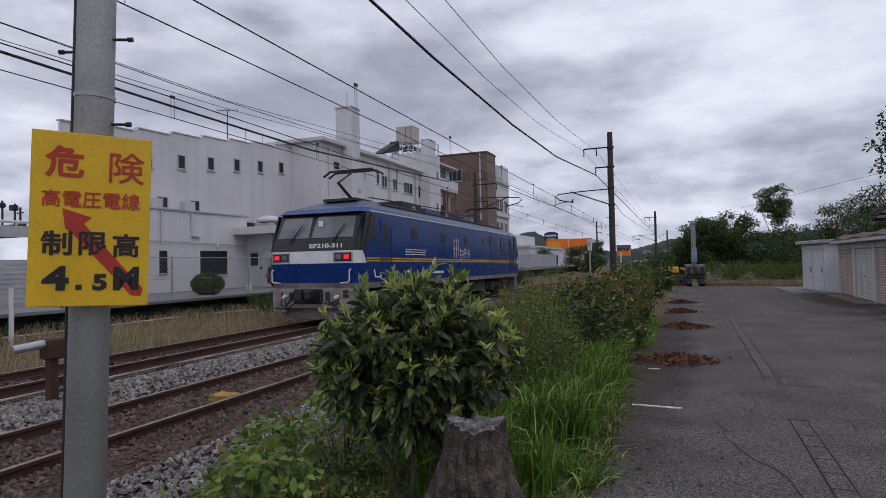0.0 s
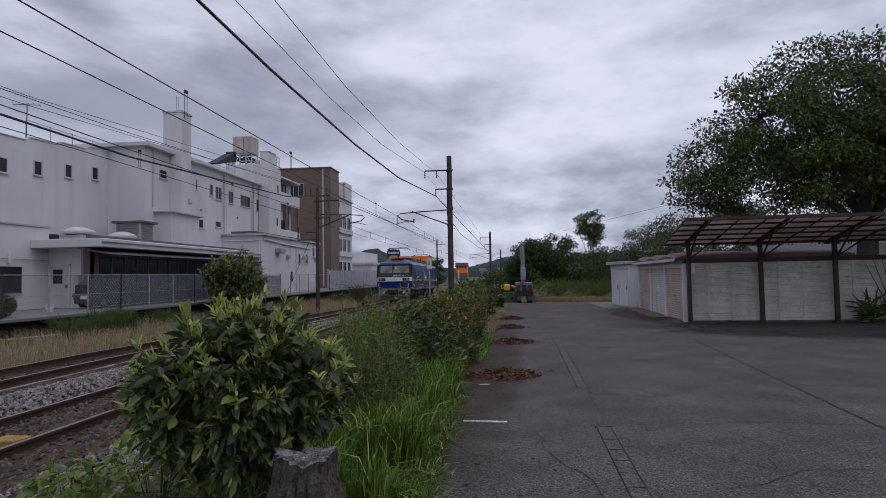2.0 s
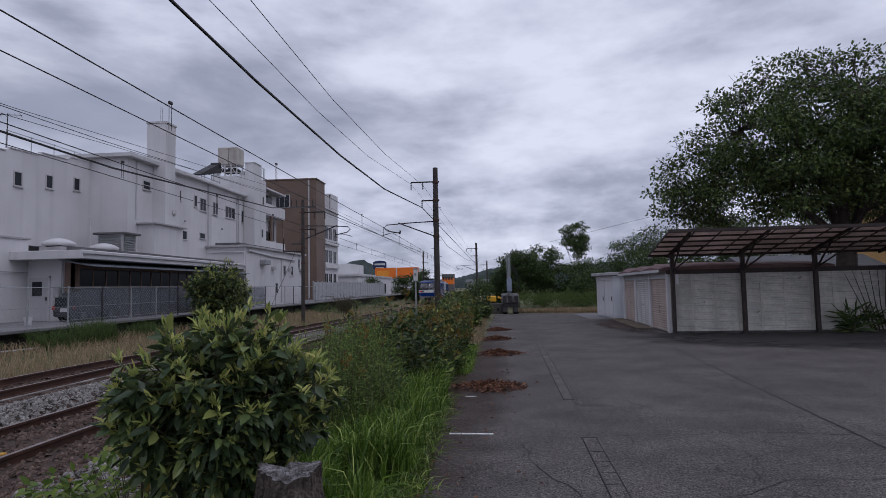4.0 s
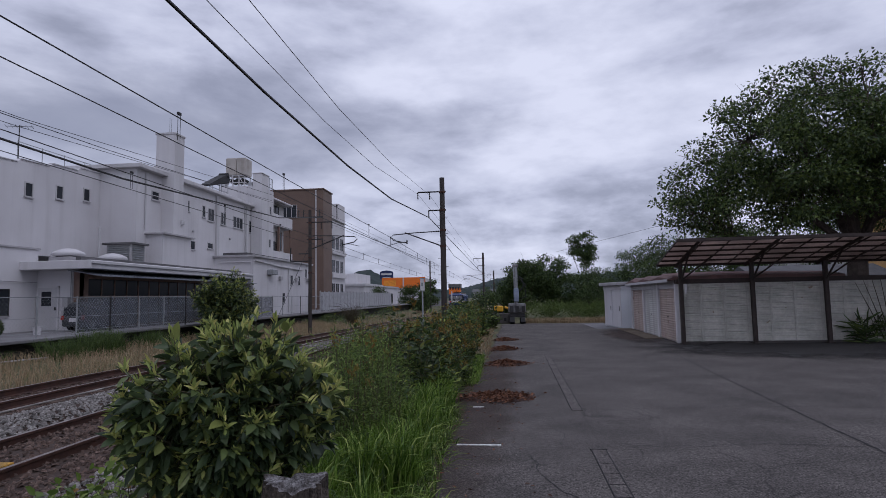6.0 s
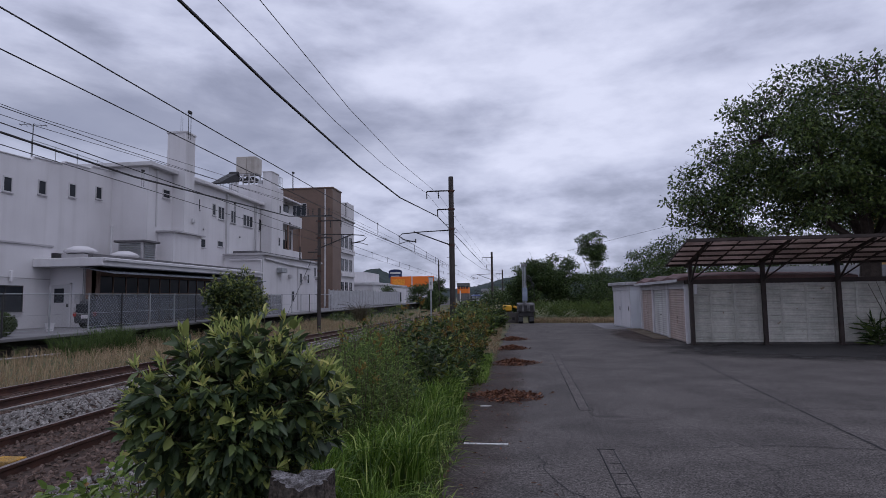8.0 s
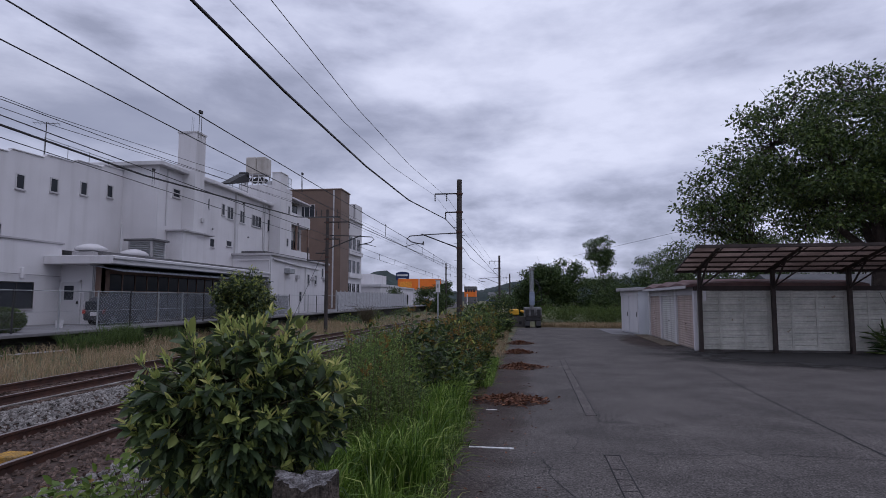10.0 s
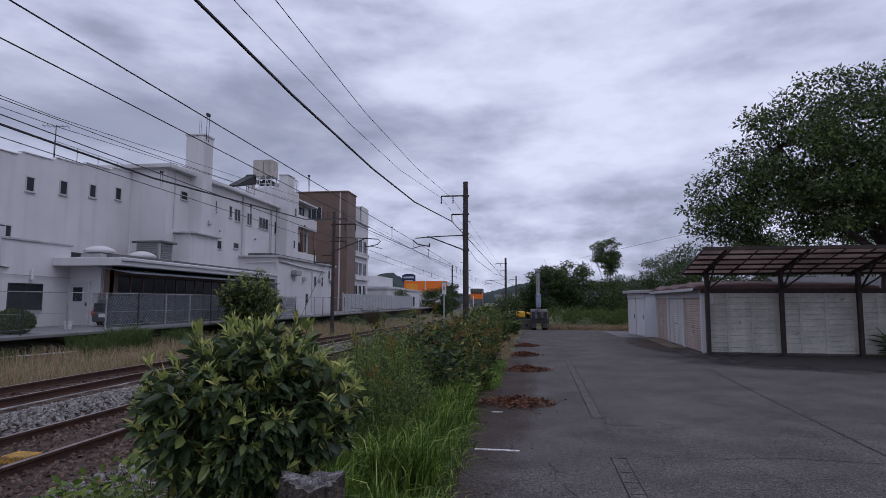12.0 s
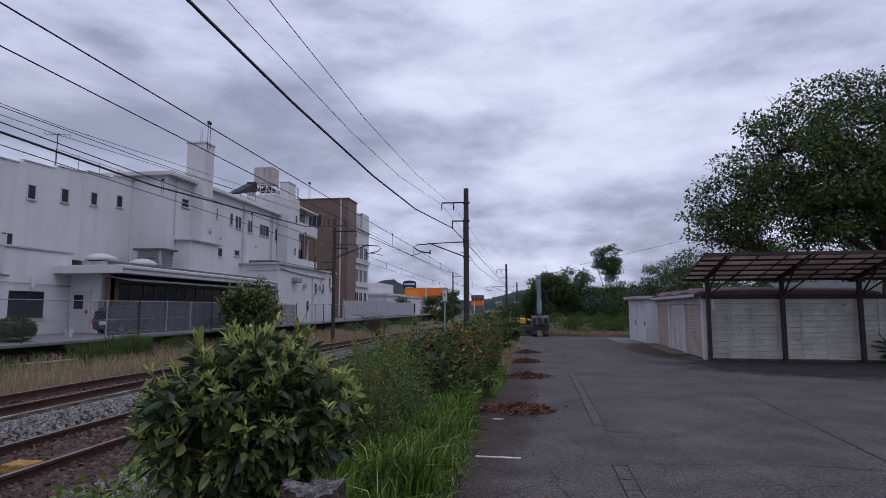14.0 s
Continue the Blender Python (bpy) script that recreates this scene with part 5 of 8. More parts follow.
for end in (0, 1):
    def e(y):
        return y if end == 0 else L - y
    s = 1 if end == 0 else -1

    def ebox(x0, x1, ya, yb, z0, z1):
        return (x0, x1, min(e(ya), e(yb)), max(e(ya), e(yb)), z0, z1)
    part("front_band", boxes(ebox(-W * 0.9, W * 0.9, -0.012, 0.05, 1.60, 1.93)), LOCOWHITE, loco, "white front band")
    for sx in (-1, 1):
        bm = bmesh.new()
        pa, pb = (sx * W * 0.9, e(-0.012)), (sx * (W + 0.008), e(0.19))
        v = [bm.verts.new((x, y, z)) for z in (1.60, 1.93) for x, y in (pa, pb, (sx * (W + 0.008), e(0.42 if z < 1.7 else 0.24)), (sx * W * 0.86, e(0.3)))]
        for f in ((0, 1, 2, 3), (4, 5, 6, 7), (0, 1, 5, 4), (1, 2, 6, 5), (2, 3, 7, 6), (3, 0, 4, 7)):
            bm.faces.new([v[i] for i in f])
        part("band_corner", bm, LOCOWHITE, loco)
        # lamp clusters
        lampx = sx * 0.98
        lb = part("lamp_cluster", boxes(ebox(lampx - 0.26, lampx + 0.26, -0.03, 0.02, 1.65, 1.87)), LOCOBLACK, loco, bevel=0.01)
        part("lamp_rim", boxes(ebox(lampx - 0.30, lampx + 0.30, -0.022, 0.01, 1.625, 1.65), ebox(lampx - 0.30, lampx + 0.30, -0.022, 0.01, 1.87, 1.895), ebox(lampx - 0.30, lampx - 0.26, -0.022, 0.01, 1.625, 1.895), ebox(lampx + 0.26, lampx + 0.30, -0.022, 0.01, 1.625, 1.895)), ALU, lb)
        red = sx * 0.98 + (0.12 * sx)
        part("tail_lamp", boxes(ebox(red - 0.075, red + 0.075, -0.045, -0.028, 1.71, 1.82)), TAIL if end == 0 else SIGNRED, lb, "red tail lamp")
        wl = sx * 0.98 - (0.13 * sx)
        part("head_lamp", boxes(ebox(wl - 0.08, wl + 0.08, -0.04, -0.028, 1.70, 1.83)), GLASSGREY, lb)
        bm = bmesh.new()
        x = sx * 1.22
        path_tube(bm, [(x, e(-0.02), 1.44), (x, e(-0.10), 1.42), (x, e(-0.10), 1.14), (x - sx * 0.05, e(-0.1), 1.1), (x - sx * 0.28, e(-0.1), 1.08)], 0.018, 6)
        part("hand_rail", bm, LOCOWHITE, loco)
        # step and snow plough brackets
        part("cab_step", boxes(ebox(sx * 1.05 - 0.2, sx * 1.05 + 0.2, 0.0, 0.25, 0.30, 0.36)), LOCOGREY, loco)
        bm = bmesh.new()
        path_tube(bm, [(sx * 0.55, e(-0.04), 0.85), (sx * 0.62, e(-0.14), 0.6), (sx * 0.75, e(-0.1), 0.48), (sx * 0.85, e(-0.02), 0.58)], 0.025, 6)
        part("brake_hose", bm, BLACK, loco)
        bm = bmesh.new()
        tube(bm, (sx * 0.82, e(-0.02), 0.72), (sx * 0.82, e(-0.12), 0.72), 0.05, n=10)
        tube(bm, (sx * 0.82 - 0.08, e(-0.1), 0.68), (sx * 0.82 + 0.08, e(-0.1), 0.74), 0.02, n=6)
        part("hose_cock", bm, LOCOWHITE, loco)
    part("red_marker", boxes(ebox(0.98, 1.14, -0.02, 0.02, 0.70, 0.90)), RAIL, loco)
    # windscreen: two raked panes in a black surround
    bm = bmesh.new()
    prism(bm, [(e(0.012), 1.945), (e(0.105), 2.2), (e(0.485), 2.97), (e(0.56), 2.97), (e(0.4), 1.945)], -W * 0.905, W * 0.905, "x")
    part("windscreen_surround", bm, LOCOBLACK, loco, "black windscreen surround")
    for x0, x1 in ((-1.20, -0.18), (-0.10, 1.20)):
        bm = bmesh.new()
        ya, yb = 0.143, 0.433
        v = [bm.verts.new((x, e(y), z)) for y, z, a, b in ((ya - 0.012, 2.29, x0, x1), (yb - 0.012, 2.89, x0 + 0.05, x1 - 0.05), (yb + 0.03, 2.89, x0 + 0.05, x1 - 0.05), (ya + 0.03, 2.29, x0, x1)) for x in (a, b)]
        for f in ((0, 1, 3, 2), (2, 3, 5, 4), (4, 5, 7, 6), (6, 7, 1, 0), (0, 2, 4, 6), (1, 7, 5, 3)):
            bm.faces.new([v[i] for i in f])
        part("windscreen", bm, GLASSGREY, loco)
    for x0 in (-0.75, 0.6):
        bm = bmesh.new()
        tube(bm, (x0, e(0.06), 2.16), (x0 + 0.3, e(0.25), 2.66), 0.015, n=5)
        part("wiper", bm, BLACK, loco)
    if end == 0:
        part("notice", boxes((0.06, 0.2, 0.255, 0.27, 2.60, 2.76)), LOCOWHITE, loco)
        num = lettering("EF210-311", 0.12, 0.42, 2.07, LOCOWHITE, loco, 1.02, name="number", y=0.036, bold=0.004)
    for sx in (-1, 1):
        bm = bmesh.new()
        x = sx * (W + 0.004)
        prism(bm, [(e(0.42), 2.26), (e(0.92), 2.26), (e(0.92), 2.92), (e(0.66), 2.92)], x - 0.02, x + 0.02, "x")
        part("cab_side_window", bm, LOCOBLACK, loco)
        bm = bmesh.new()
        prism(bm, [(e(0.16), 1.945), (e(0.42), 1.945), (e(0.62), 2.96), (e(0.5), 2.96)], x - 0.03, x + 0.006, "x")
        part("surround_side", bm, LOCOBLACK, loco)
    # buffer beam, plough, coupler
    part("buffer_beam", boxes(ebox(-1.28, 1.28, 0.0, 0.35, 0.40, 0.93)), LOCOGREY, loco, bevel=0.02)
    bm = bmesh.new()
    prism(bm, [(-1.25, 0.40), (1.25, 0.40), (1.05, 0.10), (-1.05, 0.10)], min(e(0.25), e(0.33)), max(e(0.25), e(0.33)), "y")
    part("plough", bm, LOCOGREY, loco, "grey plough plate below the buffer beam")
    for hx, drop in ((-0.95, 0.30), (-0.35, 0.16), (0.3, 0.2)):
        bm = bmesh.new()
        path_tube(bm, [(hx, e(-0.02), 0.84), (hx + 0.08, e(-0.16), 0.80 - drop), (hx + 0.35, e(-0.18), 0.72 - drop), (hx + 0.6, e(-0.1), 0.66)], 0.022, 6)
        part("jumper_cable", bm, BLACK, loco)
    for hx in (-0.7, 0.45):
        part("bracket", boxes(ebox(hx, hx + 0.12, -0.05, 0.0, 0.62, 0.84)), DARKSTEEL, loco, bevel=0.01)
    part("pilot_plate", boxes(ebox(-0.55, 0.35, -0.025, 0.0, 0.52, 0.92)), BLACK, loco, bevel=0.01)
    part("lower_beam", boxes(ebox(-1.2, 1.2, 0.02, 0.06, 0.385, 0.44)), DARKSTEEL, loco)
    cp = part("coupler", boxes(ebox(-0.16, 0.16, -0.35, 0.0, 0.66, 0.9)), DARKSTEEL, loco, bevel=0.03)
    part("knuckle", boxes(ebox(-0.24, -0.02, -0.48, -0.3, 0.62, 0.94), ebox(0.02, 0.2, -0.42, -0.3, 0.66, 0.9)), DARKSTEEL, cp, bevel=0.03)
for sx in (-1, 1):
    x = sx * (W + 0.006)
    for z in (1.635, 1.705):
        part("stripe", boxes((min(x, x - sx * 0.03), max(x, x - sx * 0.03), 0.45, L - 0.45, z, z + 0.042)), LOCOGOLD, loco, "gold stripe")
    for y0 in (1.25, L - 1.75):
        dr = part("cab_door", boxes((min(x, x - sx * 0.03), max(x, x - sx * 0.03), y0, y0 + 0.52, 1.2, 2.82)), LOCOBLUE, loco, bevel=0.008)
        part("door_window", boxes((min(x + sx * .004, x - sx * 0.02), max(x + sx * .004, x - sx * 0.02), y0 + 0.12, y0 + 0.4, 2.15, 2.7)), LOCOBLACK, dr)
        for yy in (y0 - 0.06, y0 + 0.58):
            bm = bmesh.new()
            tube(bm, (x + sx * 0.03, yy, 1.15), (x + sx * 0.03, yy, 2.6), 0.014, n=5)
            part("hand_rail", bm, DARKSTEEL, loco)
    for y0 in (3.3, 5.75, 8.15, 10.5):
        part("side_window", boxes((min(x, x - sx * 0.02), max(x, x - sx * 0.02), y0, y0 + 0.42, 2.32, 2.68)), LOCOBLACK, loco, bevel=0.01)
    for y0, y1, z0, z1 in ((2.75, 4.35, 1.80, 2.06), (11.5, 12.8, 1.72, 2.1), (11.5, 12.6, 2.25, 2.8), (13.2, 14.2, 1.9, 2.8)):
        gr = part("grille", boxes((min(x, x - sx * 0.02), max(x, x - sx * 0.02), y0, y1, z0, z1)), LOCOBLACK if z0 > 1.8 else LOCOBLUE, loco)
        part("grille_slat", boxes(*[(min(x + sx * .012, x), max(x + sx * .012, x), y0 + 0.04, y1 - 0.04, z0 + 0.05 + 0.075 * k, z0 + 0.075 + 0.075 * k) for k in range(int((z1 - z0) / 0.075))]), LOCOWHITE if y0 < 5 else LOCOBLUE, gr)
    rnd = random.Random(3)
    xx = (min(x, x + sx * 0.004), max(x, x + sx * 0.004))
    PINK = bpy.data.materials.get("logo_pink") or material("logo_pink", (0.62, 0.22, 0.30), (0.6, 0.5, 0.5), rough=0.5, grain=0.05)
    for k in range(8):
        yy = 6.9 + 0.24 * k
        zc_ = 1.86 + rnd.uniform(0, 0.08) + (0.22 if k < 3 else 0.0)
        hh_ = rnd.uniform(0.10, 0.20) + (0.14 if k < 3 else 0.0)
        b1 = boxes((*xx, yy + 0.05, yy + 0.10, zc_ - hh_, zc_ + hh_), (*xx, yy, yy + 0.17, zc_ + 0.02, zc_ + 0.07))
        tube(b1, (xx[0], yy + 0.075, zc_ + hh_ + 0.04), (xx[1], yy + 0.075, zc_ + hh_ + 0.04), 0.055, n=10)
        part("logo_shape", b1, PINK if k % 4 == 2 else LOCOWHITE, loco)
    part("number_bars", boxes((*xx, 4.9, 5.9, 1.25, 1.33)), LOCOWHITE, loco)
    bm = bmesh.new()
    path_tube(bm, [(x + sx * 0.05, 0.75, 1.42), (x + sx * 0.08, 0.75, 1.22), (x + sx * 0.08, 1.1, 1.2), (x + sx * 0.05, 1.1, 1.3)], 0.02, 6)
    part("side_step", bm, LOCOWHITE, loco)
    # gutter rail along the roof
    part("roof_gutter", boxes((min(sx * W * 0.98, sx * W * 1.0), max(sx * W * 0.98, sx * W * 1.0), 0.7, L - 0.7, 2.99, 3.02)), LOCOWHITE, loco)
    part("roof_walkway", boxes((min(sx * 0.7, sx * 1.08), max(sx * 0.7, sx * 1.08), 2.0, L - 2.0, 3.3, 3.36)), DARKSTEEL, loco)
# roof equipment
for k, (y0, y1, h) in enumerate(((4.0, 5.6, 0.26), (6.0, 7.4, 0.2), (7.8, 9.4, 0.26), (9.9, 11.4, 0.2), (11.8, 12.8, 0.24))):
    part("roof_box", boxes((-0.75, 0.75, y0, y1, 3.40, 3.40 + h)), LOCOROOF if k % 2 else DARKSTEEL, loco, bevel=0.03)
for k in range(8):
    bm = bmesh.new()
    lathe(bm, [(0.05, 0), (0.09, 0.02), (0.05, 0.05), (0.09, 0.08), (0.05, 0.11), (0.07, 0.14), (0.03, 0.2)], 10, (0.95 if k % 2 else -0.95, 3.0 + 1.5 * k, 3.3))
    part("roof_insulator", bm, INSULATOR, loco)
bm = bmesh.new()
path_tube(bm, [(0.5, 2.4, 3.6), (0.5, 8, 3.75), (0.5, L - 2.4, 3.6)], 0.02, 5)
part("roof_busbar", bm, DARKSTEEL, loco)
for y, s in ((1.9, 1), (L - 1.9, 1)):
    pg = part("pantograph", boxes((-0.55, 0.55, y - 0.5, y + 0.5, 3.42, 3.5)), DARKSTEEL, loco, "single-arm pantograph, raised")
    bm = bmesh.new()
    tube(bm, (0, y + 0.35, 3.48), (0, y - 0.55, 3.95), 0.05, 0.04, n=8)
    tube(bm, (0, y - 0.55, 3.95), (0, y + 0.3, 4.40), 0.03, 0.025, n=8)
    part("arm", bm, DARKSTEEL, pg)
    bm = bmesh.new()
    for dy in (-0.15, 0.15):
        path_tube(bm, [(-0.95, y + 0.3 + dy, 4.28), (-0.72, y + 0.3 + dy, 4.42), (0.72, y + 0.3 + dy, 4.42), (0.95, y + 0.3 + dy, 4.28)], 0.034, 6)
    tube(bm, (-0.3, y + 0.15, 4.40), (-0.3, y + 0.45, 4.40), 0.02, n=5)
    tube(bm, (0.3, y + 0.15, 4.40), (0.3, y + 0.45, 4.40), 0.02, n=5)
    part("collector_head", bm, DARKSTEEL, pg)
# running gear
BOGIE = material("bogie_dark", (0.07, 0.062, 0.058), (0.05, 0.043, 0.04), rough=0.8, scale=4)
WHEELS = []
for yb in (2.9, 8.3, 13.7):
    bg_ = part("bogie", boxes((-1.05, -0.85, yb - 1.6, yb + 1.6, 0.5, 0.78), (0.85, 1.05, yb - 1.6, yb + 1.6, 0.5, 0.78), (-0.85, 0.85, yb - 0.3, yb + 0.3, 0.5, 0.8)), BOGIE, loco, bevel=0.03)
    for sx in (-1, 1):
        for q in (-1.1, 1.1):
            part("axle_box", boxes((min(sx * 0.95, sx * 1.2), max(sx * 0.95, sx * 1.2), yb + q - 0.2, yb + q + 0.2, 0.38, 0.72)), BOGIE, bg_, bevel=0.03)
    for q in (-1.1, 1.1):
        bm = bmesh.new()
        for sx in (-1, 1):
            a, b = sx * 0.52, sx * 0.64
            tube(bm, (a, 0, 0), (b, 0, 0), 0.56, n=28)
            tube(bm, (sx * 0.49, 0, 0), (a, 0, 0), 0.585, n=28)
        tube(bm, (-0.95, 0, 0), (0.95, 0, 0), 0.08, n=10)
        w = part("wheelset", bm, BOGIE, loco)
        w.location = (0, yb + q, 0.56)
        WHEELS.append((w, yb + q))
for y0 in (5.0, 10.0):
    part("under_box", boxes((-1.15, 1.15, y0, y0 + 1.6, 0.4, 0.92)), BOGIE, loco, bevel=0.03)
RUN = [(0.0, 12.88), (0.5, 20.5), (1.0, 28.6), (1.5, 37.0), (2.0, 45.6), (2.5, 54.2), (3.0, 62.8), (5.5, 105.0), (8.0, 148.0), (11.0, 199.0), (14.0, 250.0)]


def loco_pose(y):
    turn = -math.degrees(math.atan2(bend(y + L) - bend(y), L))
    dip = math.degrees(math.atan2(fall(y + L) - fall(y), L))
    return pose(FAR_TRACK + bend(y), y, HEAD + 0.06 + fall(y), dip, 0, turn)

# ---- garages, carport, shed ----
PINKSHUT = material("pinkish_shutter", (0.46, 0.37, 0.33), (0.38, 0.30, 0.265), rough=0.6, scale=1.5, streak=0.5, grain=0.08, rust=(0.16, 0.07, 0.045), rust_at=0.66)
WHITESHUT = material("white_shutter", (0.55, 0.54, 0.53), (0.46, 0.45, 0.44), rough=0.6, scale=1.5, streak=0.5, grain=0.08)
TINWALL = material("painted_tin", (0.50, 0.485, 0.44), (0.40, 0.39, 0.35), rough=0.65, scale=2.2, fine=12, streak=0.25, grain=0.10, rust=(0.23, 0.17, 0.12), rust_at=0.68)
REDROOF = material("faded_red_roof", (0.14, 0.075, 0.07), (0.10, 0.055, 0.052), rough=0.7, scale=3, grain=0.15)
STEELBROWN = material("dark_brown_steel", (0.045, 0.032, 0.028), (0.03, 0.022, 0.02), rough=0.7, scale=4, grain=0.2)
ROOFSHEET = material("old_plastic_roof", (0.52, 0.44, 0.41), (0.36, 0.30, 0.275), rough=0.5, scale=1.2, fine=10, grain=0.15, trans=0.72)


def shutter(parent, x, y0, y1, z0, z1, mat, slats=22):
    """A roller shutter in a wall that faces -x: a backing sheet and proud slats."""
    sh = part("roller_shutter", boxes((x, x + 0.03, y0, y1, z0, z1)), mat, parent)
    h = (z1 - z0) / slats
    for k in range(slats):
        bm = bmesh.new()
        z = z0 + k * h
        prism(bm, [(x, z + 0.004), (x - 0.014, z + 0.02), (x - 0.014, z + h - 0.02), (x, z + h - 0.004)], y0 + 0.01, y1 - 0.01, "y")
        part("slat", bm, mat, sh)
    part("handle", boxes((x - 0.03, x - 0.014, (y0 + y1) / 2 - 0.06, (y0 + y1) / 2 + 0.06, z0 + 0.75, z0 + 0.78)), DARKSTEEL, sh)


GAR = LOT @ pose(5.03, 18.95, 0, 0, 0, -0.6)
units = [(0.0, 2.5, PINKSHUT), (2.55, 5.05, WHITESHUT), (5.1, 7.6, PINKSHUT)]
for k, (y0, y1, m) in enumerate(units):
    g = new("garage_unit")
    tagged(g, "white garage with " + ("faded pink" if m is PINKSHUT else "white") + " roller shutter and red roof", "garage", "garage units")
    x0 = 0.02 * k
    part("wall", boxes((x0 + 0.10, x0 + 5.0, y0 + 0.001, y1, 0.0, 1.98)), WHITEWALL2, g)
    part("jamb", boxes((x0, x0 + 0.12, y0, y0 + 0.14, 0, 2.0)), WHITEWALL, g, bevel=0.01)
    part("jamb", boxes((x0, x0 + 0.12, y1 - 0.14, y1, 0, 2.0)), WHITEWALL, g, bevel=0.01)
    part("lintel", boxes((x0, x0 + 0.12, y0 + 0.14, y1 - 0.14, 1.72, 2.0)), WHITEWALL2, g, bevel=0.01)
    shutter(g, x0 + 0.07, y0 + 0.15, y1 - 0.15, 0.02, 1.72, m)
    bm = bmesh.new()
    ring_skin(bm, [(y0 - 0.03 + (y1 - y0 + 0.05) * q, [(x0 - 0.22, 1.98), (x0 + 5.0, 1.98), (x0 + 5.0, 2.06 + h), (x0 + 1.5, 2.12 + h), (x0 - 0.04, 2.08 + h), (x0 - 0.22, 2.02 + h * 0.7)]) for q, h in ((0, 0.0), (0.12, 0.05), (0.5, 0.15), (0.88, 0.05), (1, 0.0))])
    part("roof", bm, REDROOF, g, "faded dark red metal roof")
    part("fascia_board", boxes((x0 - 0.235, x0 - 0.222, y0 - 0.02, y1 + 0.01, 1.93, 2.02)), WHITEWALL2, g)
    g.matrix_basis = GAR
apron = new("concrete_apron")
tagged(apron, "reddish stained strip of concrete before the garages", "apron", kind="structure")
ap = part("slab", boxes((-0.55, 0.05, 2.0, 8.0, -0.05, 0.02)), SOIL, apron)
apron.matrix_basis = GAR

# long tin end wall that faces the camera
tin = new("tin_wall")
tagged(tin, "long dirty white corrugated tin wall behind the carport", "wall", kind="structure")
part("wall_body", boxes((0.1, 7.6, -0.12, -0.02, 0.03, 1.86)), TINWALL, tin)
nb = 25
for k in range(nb):
    z = 0.06 + k * 0.072
    x0 = 0.14
    for x1 in (2.1, 4.25, 6.35, 7.6):
        bm = bmesh.new()
        prism(bm, [(-0.12, z), (-0.146, z + 0.011), (-0.131, z + 0.063), (-0.12, z + 0.0715)], x0, x1 - 0.03, "x")
        part("board", bm, TINWALL, tin)
        x0 = x1
for k, x in enumerate((0.72, 1.42, 2.78, 3.48, 4.9, 5.6)):
    part("batten", boxes((x - 0.03, x + 0.03, -0.158, -0.145, 0.06, 1.86)), TINWALL, tin)
part("top_rail", boxes((0.0, 7.6, -0.17, 0.05, 1.86, 2.0)), STEELBROWN, tin, "dark brown top rail")
part("sill", boxes((0.1, 7.6, -0.16, -0.04, 0.0, 0.06)), CONCRETE, tin)
tin.matrix_basis = GAR @ pose(0, 0, 0, 0, 0, 1.0)
carport = new("carport")
tagged(carport, "open cantilever carport with a worn translucent roof on dark posts", "carport")
BACK, FRONT = (0.25, 2.50), (-2.35, 3.06)


def roof_z(y, lift=0.0):
    return BACK[1] + (FRONT[1] - BACK[1]) * (y - BACK[0]) / (FRONT[0] - BACK[0]) + lift


POSTS = (0.12, 2.22, 4.32, 6.42)
for x in POSTS:
    p = part("post", boxes((x - 0.055, x + 0.055, -0.33, -0.2, 0.0, 2.5)), STEELBROWN, carport, bevel=0.008)
    part("base_plate", boxes((x - 0.1, x + 0.1, -0.38, -0.15, 0.0, 0.025)), STEELBROWN, p)
    bm = bmesh.new()
    prism(bm, [(0.2, roof_z(0.2, -0.13)), (-2.3, roof_z(-2.3, -0.09)), (-2.3, roof_z(-2.3, -0.03)), (0.2, roof_z(0.2, -0.03))], x - 0.03, x + 0.03, "x")
    part("rafter", bm, STEELBROWN, carport)
    bm = bmesh.new()
    tube(bm, (x, -0.28, 1.9), (x, -1.3, roof_z(-1.3, -0.1)), 0.03, n=6)
    tube(bm, (x, -0.28, 1.95), (x + 0.75, -1.0, roof_z(-1.0, -0.1)), 0.025, n=6)
    part("brace", bm, STEELBROWN, carport)
part("label_plate", boxes((0.2, 0.28, -0.345, -0.335, 1.55, 1.85)), WHITEWALL, carport)
X0, X1 = -0.45, 8.2
for k in range(6):
    y = BACK[0] + (FRONT[0] - BACK[0]) * k / 5
    part("purlin", boxes((X0, X1, y - 0.03, y + 0.03, roof_z(y, -0.055), roof_z(y, -0.005))), STEELBROWN, carport)
nx = 12
for k in range(nx):
    xa = X0 + (X1 - X0) * k / nx
    xb = X0 + (X1 - X0) * (k + 1) / nx
    for q in range(5):
        ya = BACK[0] + (FRONT[0] - BACK[0]) * q / 5
        yb = BACK[0] + (FRONT[0] - BACK[0]) * (q + 1) / 5
        bm = bmesh.new()
        prism(bm, [(ya, roof_z(ya)), (yb, roof_z(yb)), (yb, roof_z(yb, 0.008)), (ya, roof_z(ya, 0.008))], xa + 0.012, xb - 0.012, "x")
        part("roof_panel", bm, ROOFSHEET, carport)
    bm = bmesh.new()
    prism(bm, [(BACK[0], roof_z(BACK[0], -0.03)), (FRONT[0], roof_z(FRONT[0], -0.03)), (FRONT[0], roof_z(FRONT[0], 0.014)), (BACK[0], roof_z(BACK[0], 0.014))], xa - 0.012, xa + 0.012, "x")
    part("roof_bar", bm, STEELBROWN, carport)
for y in (BACK[0], FRONT[0]):
    part("edge_trim", boxes((X0 - 0.03, X1, y - 0.02, y + 0.02, roof_z(y, -0.07), roof_z(y, 0.03))), STEELBROWN, carport)
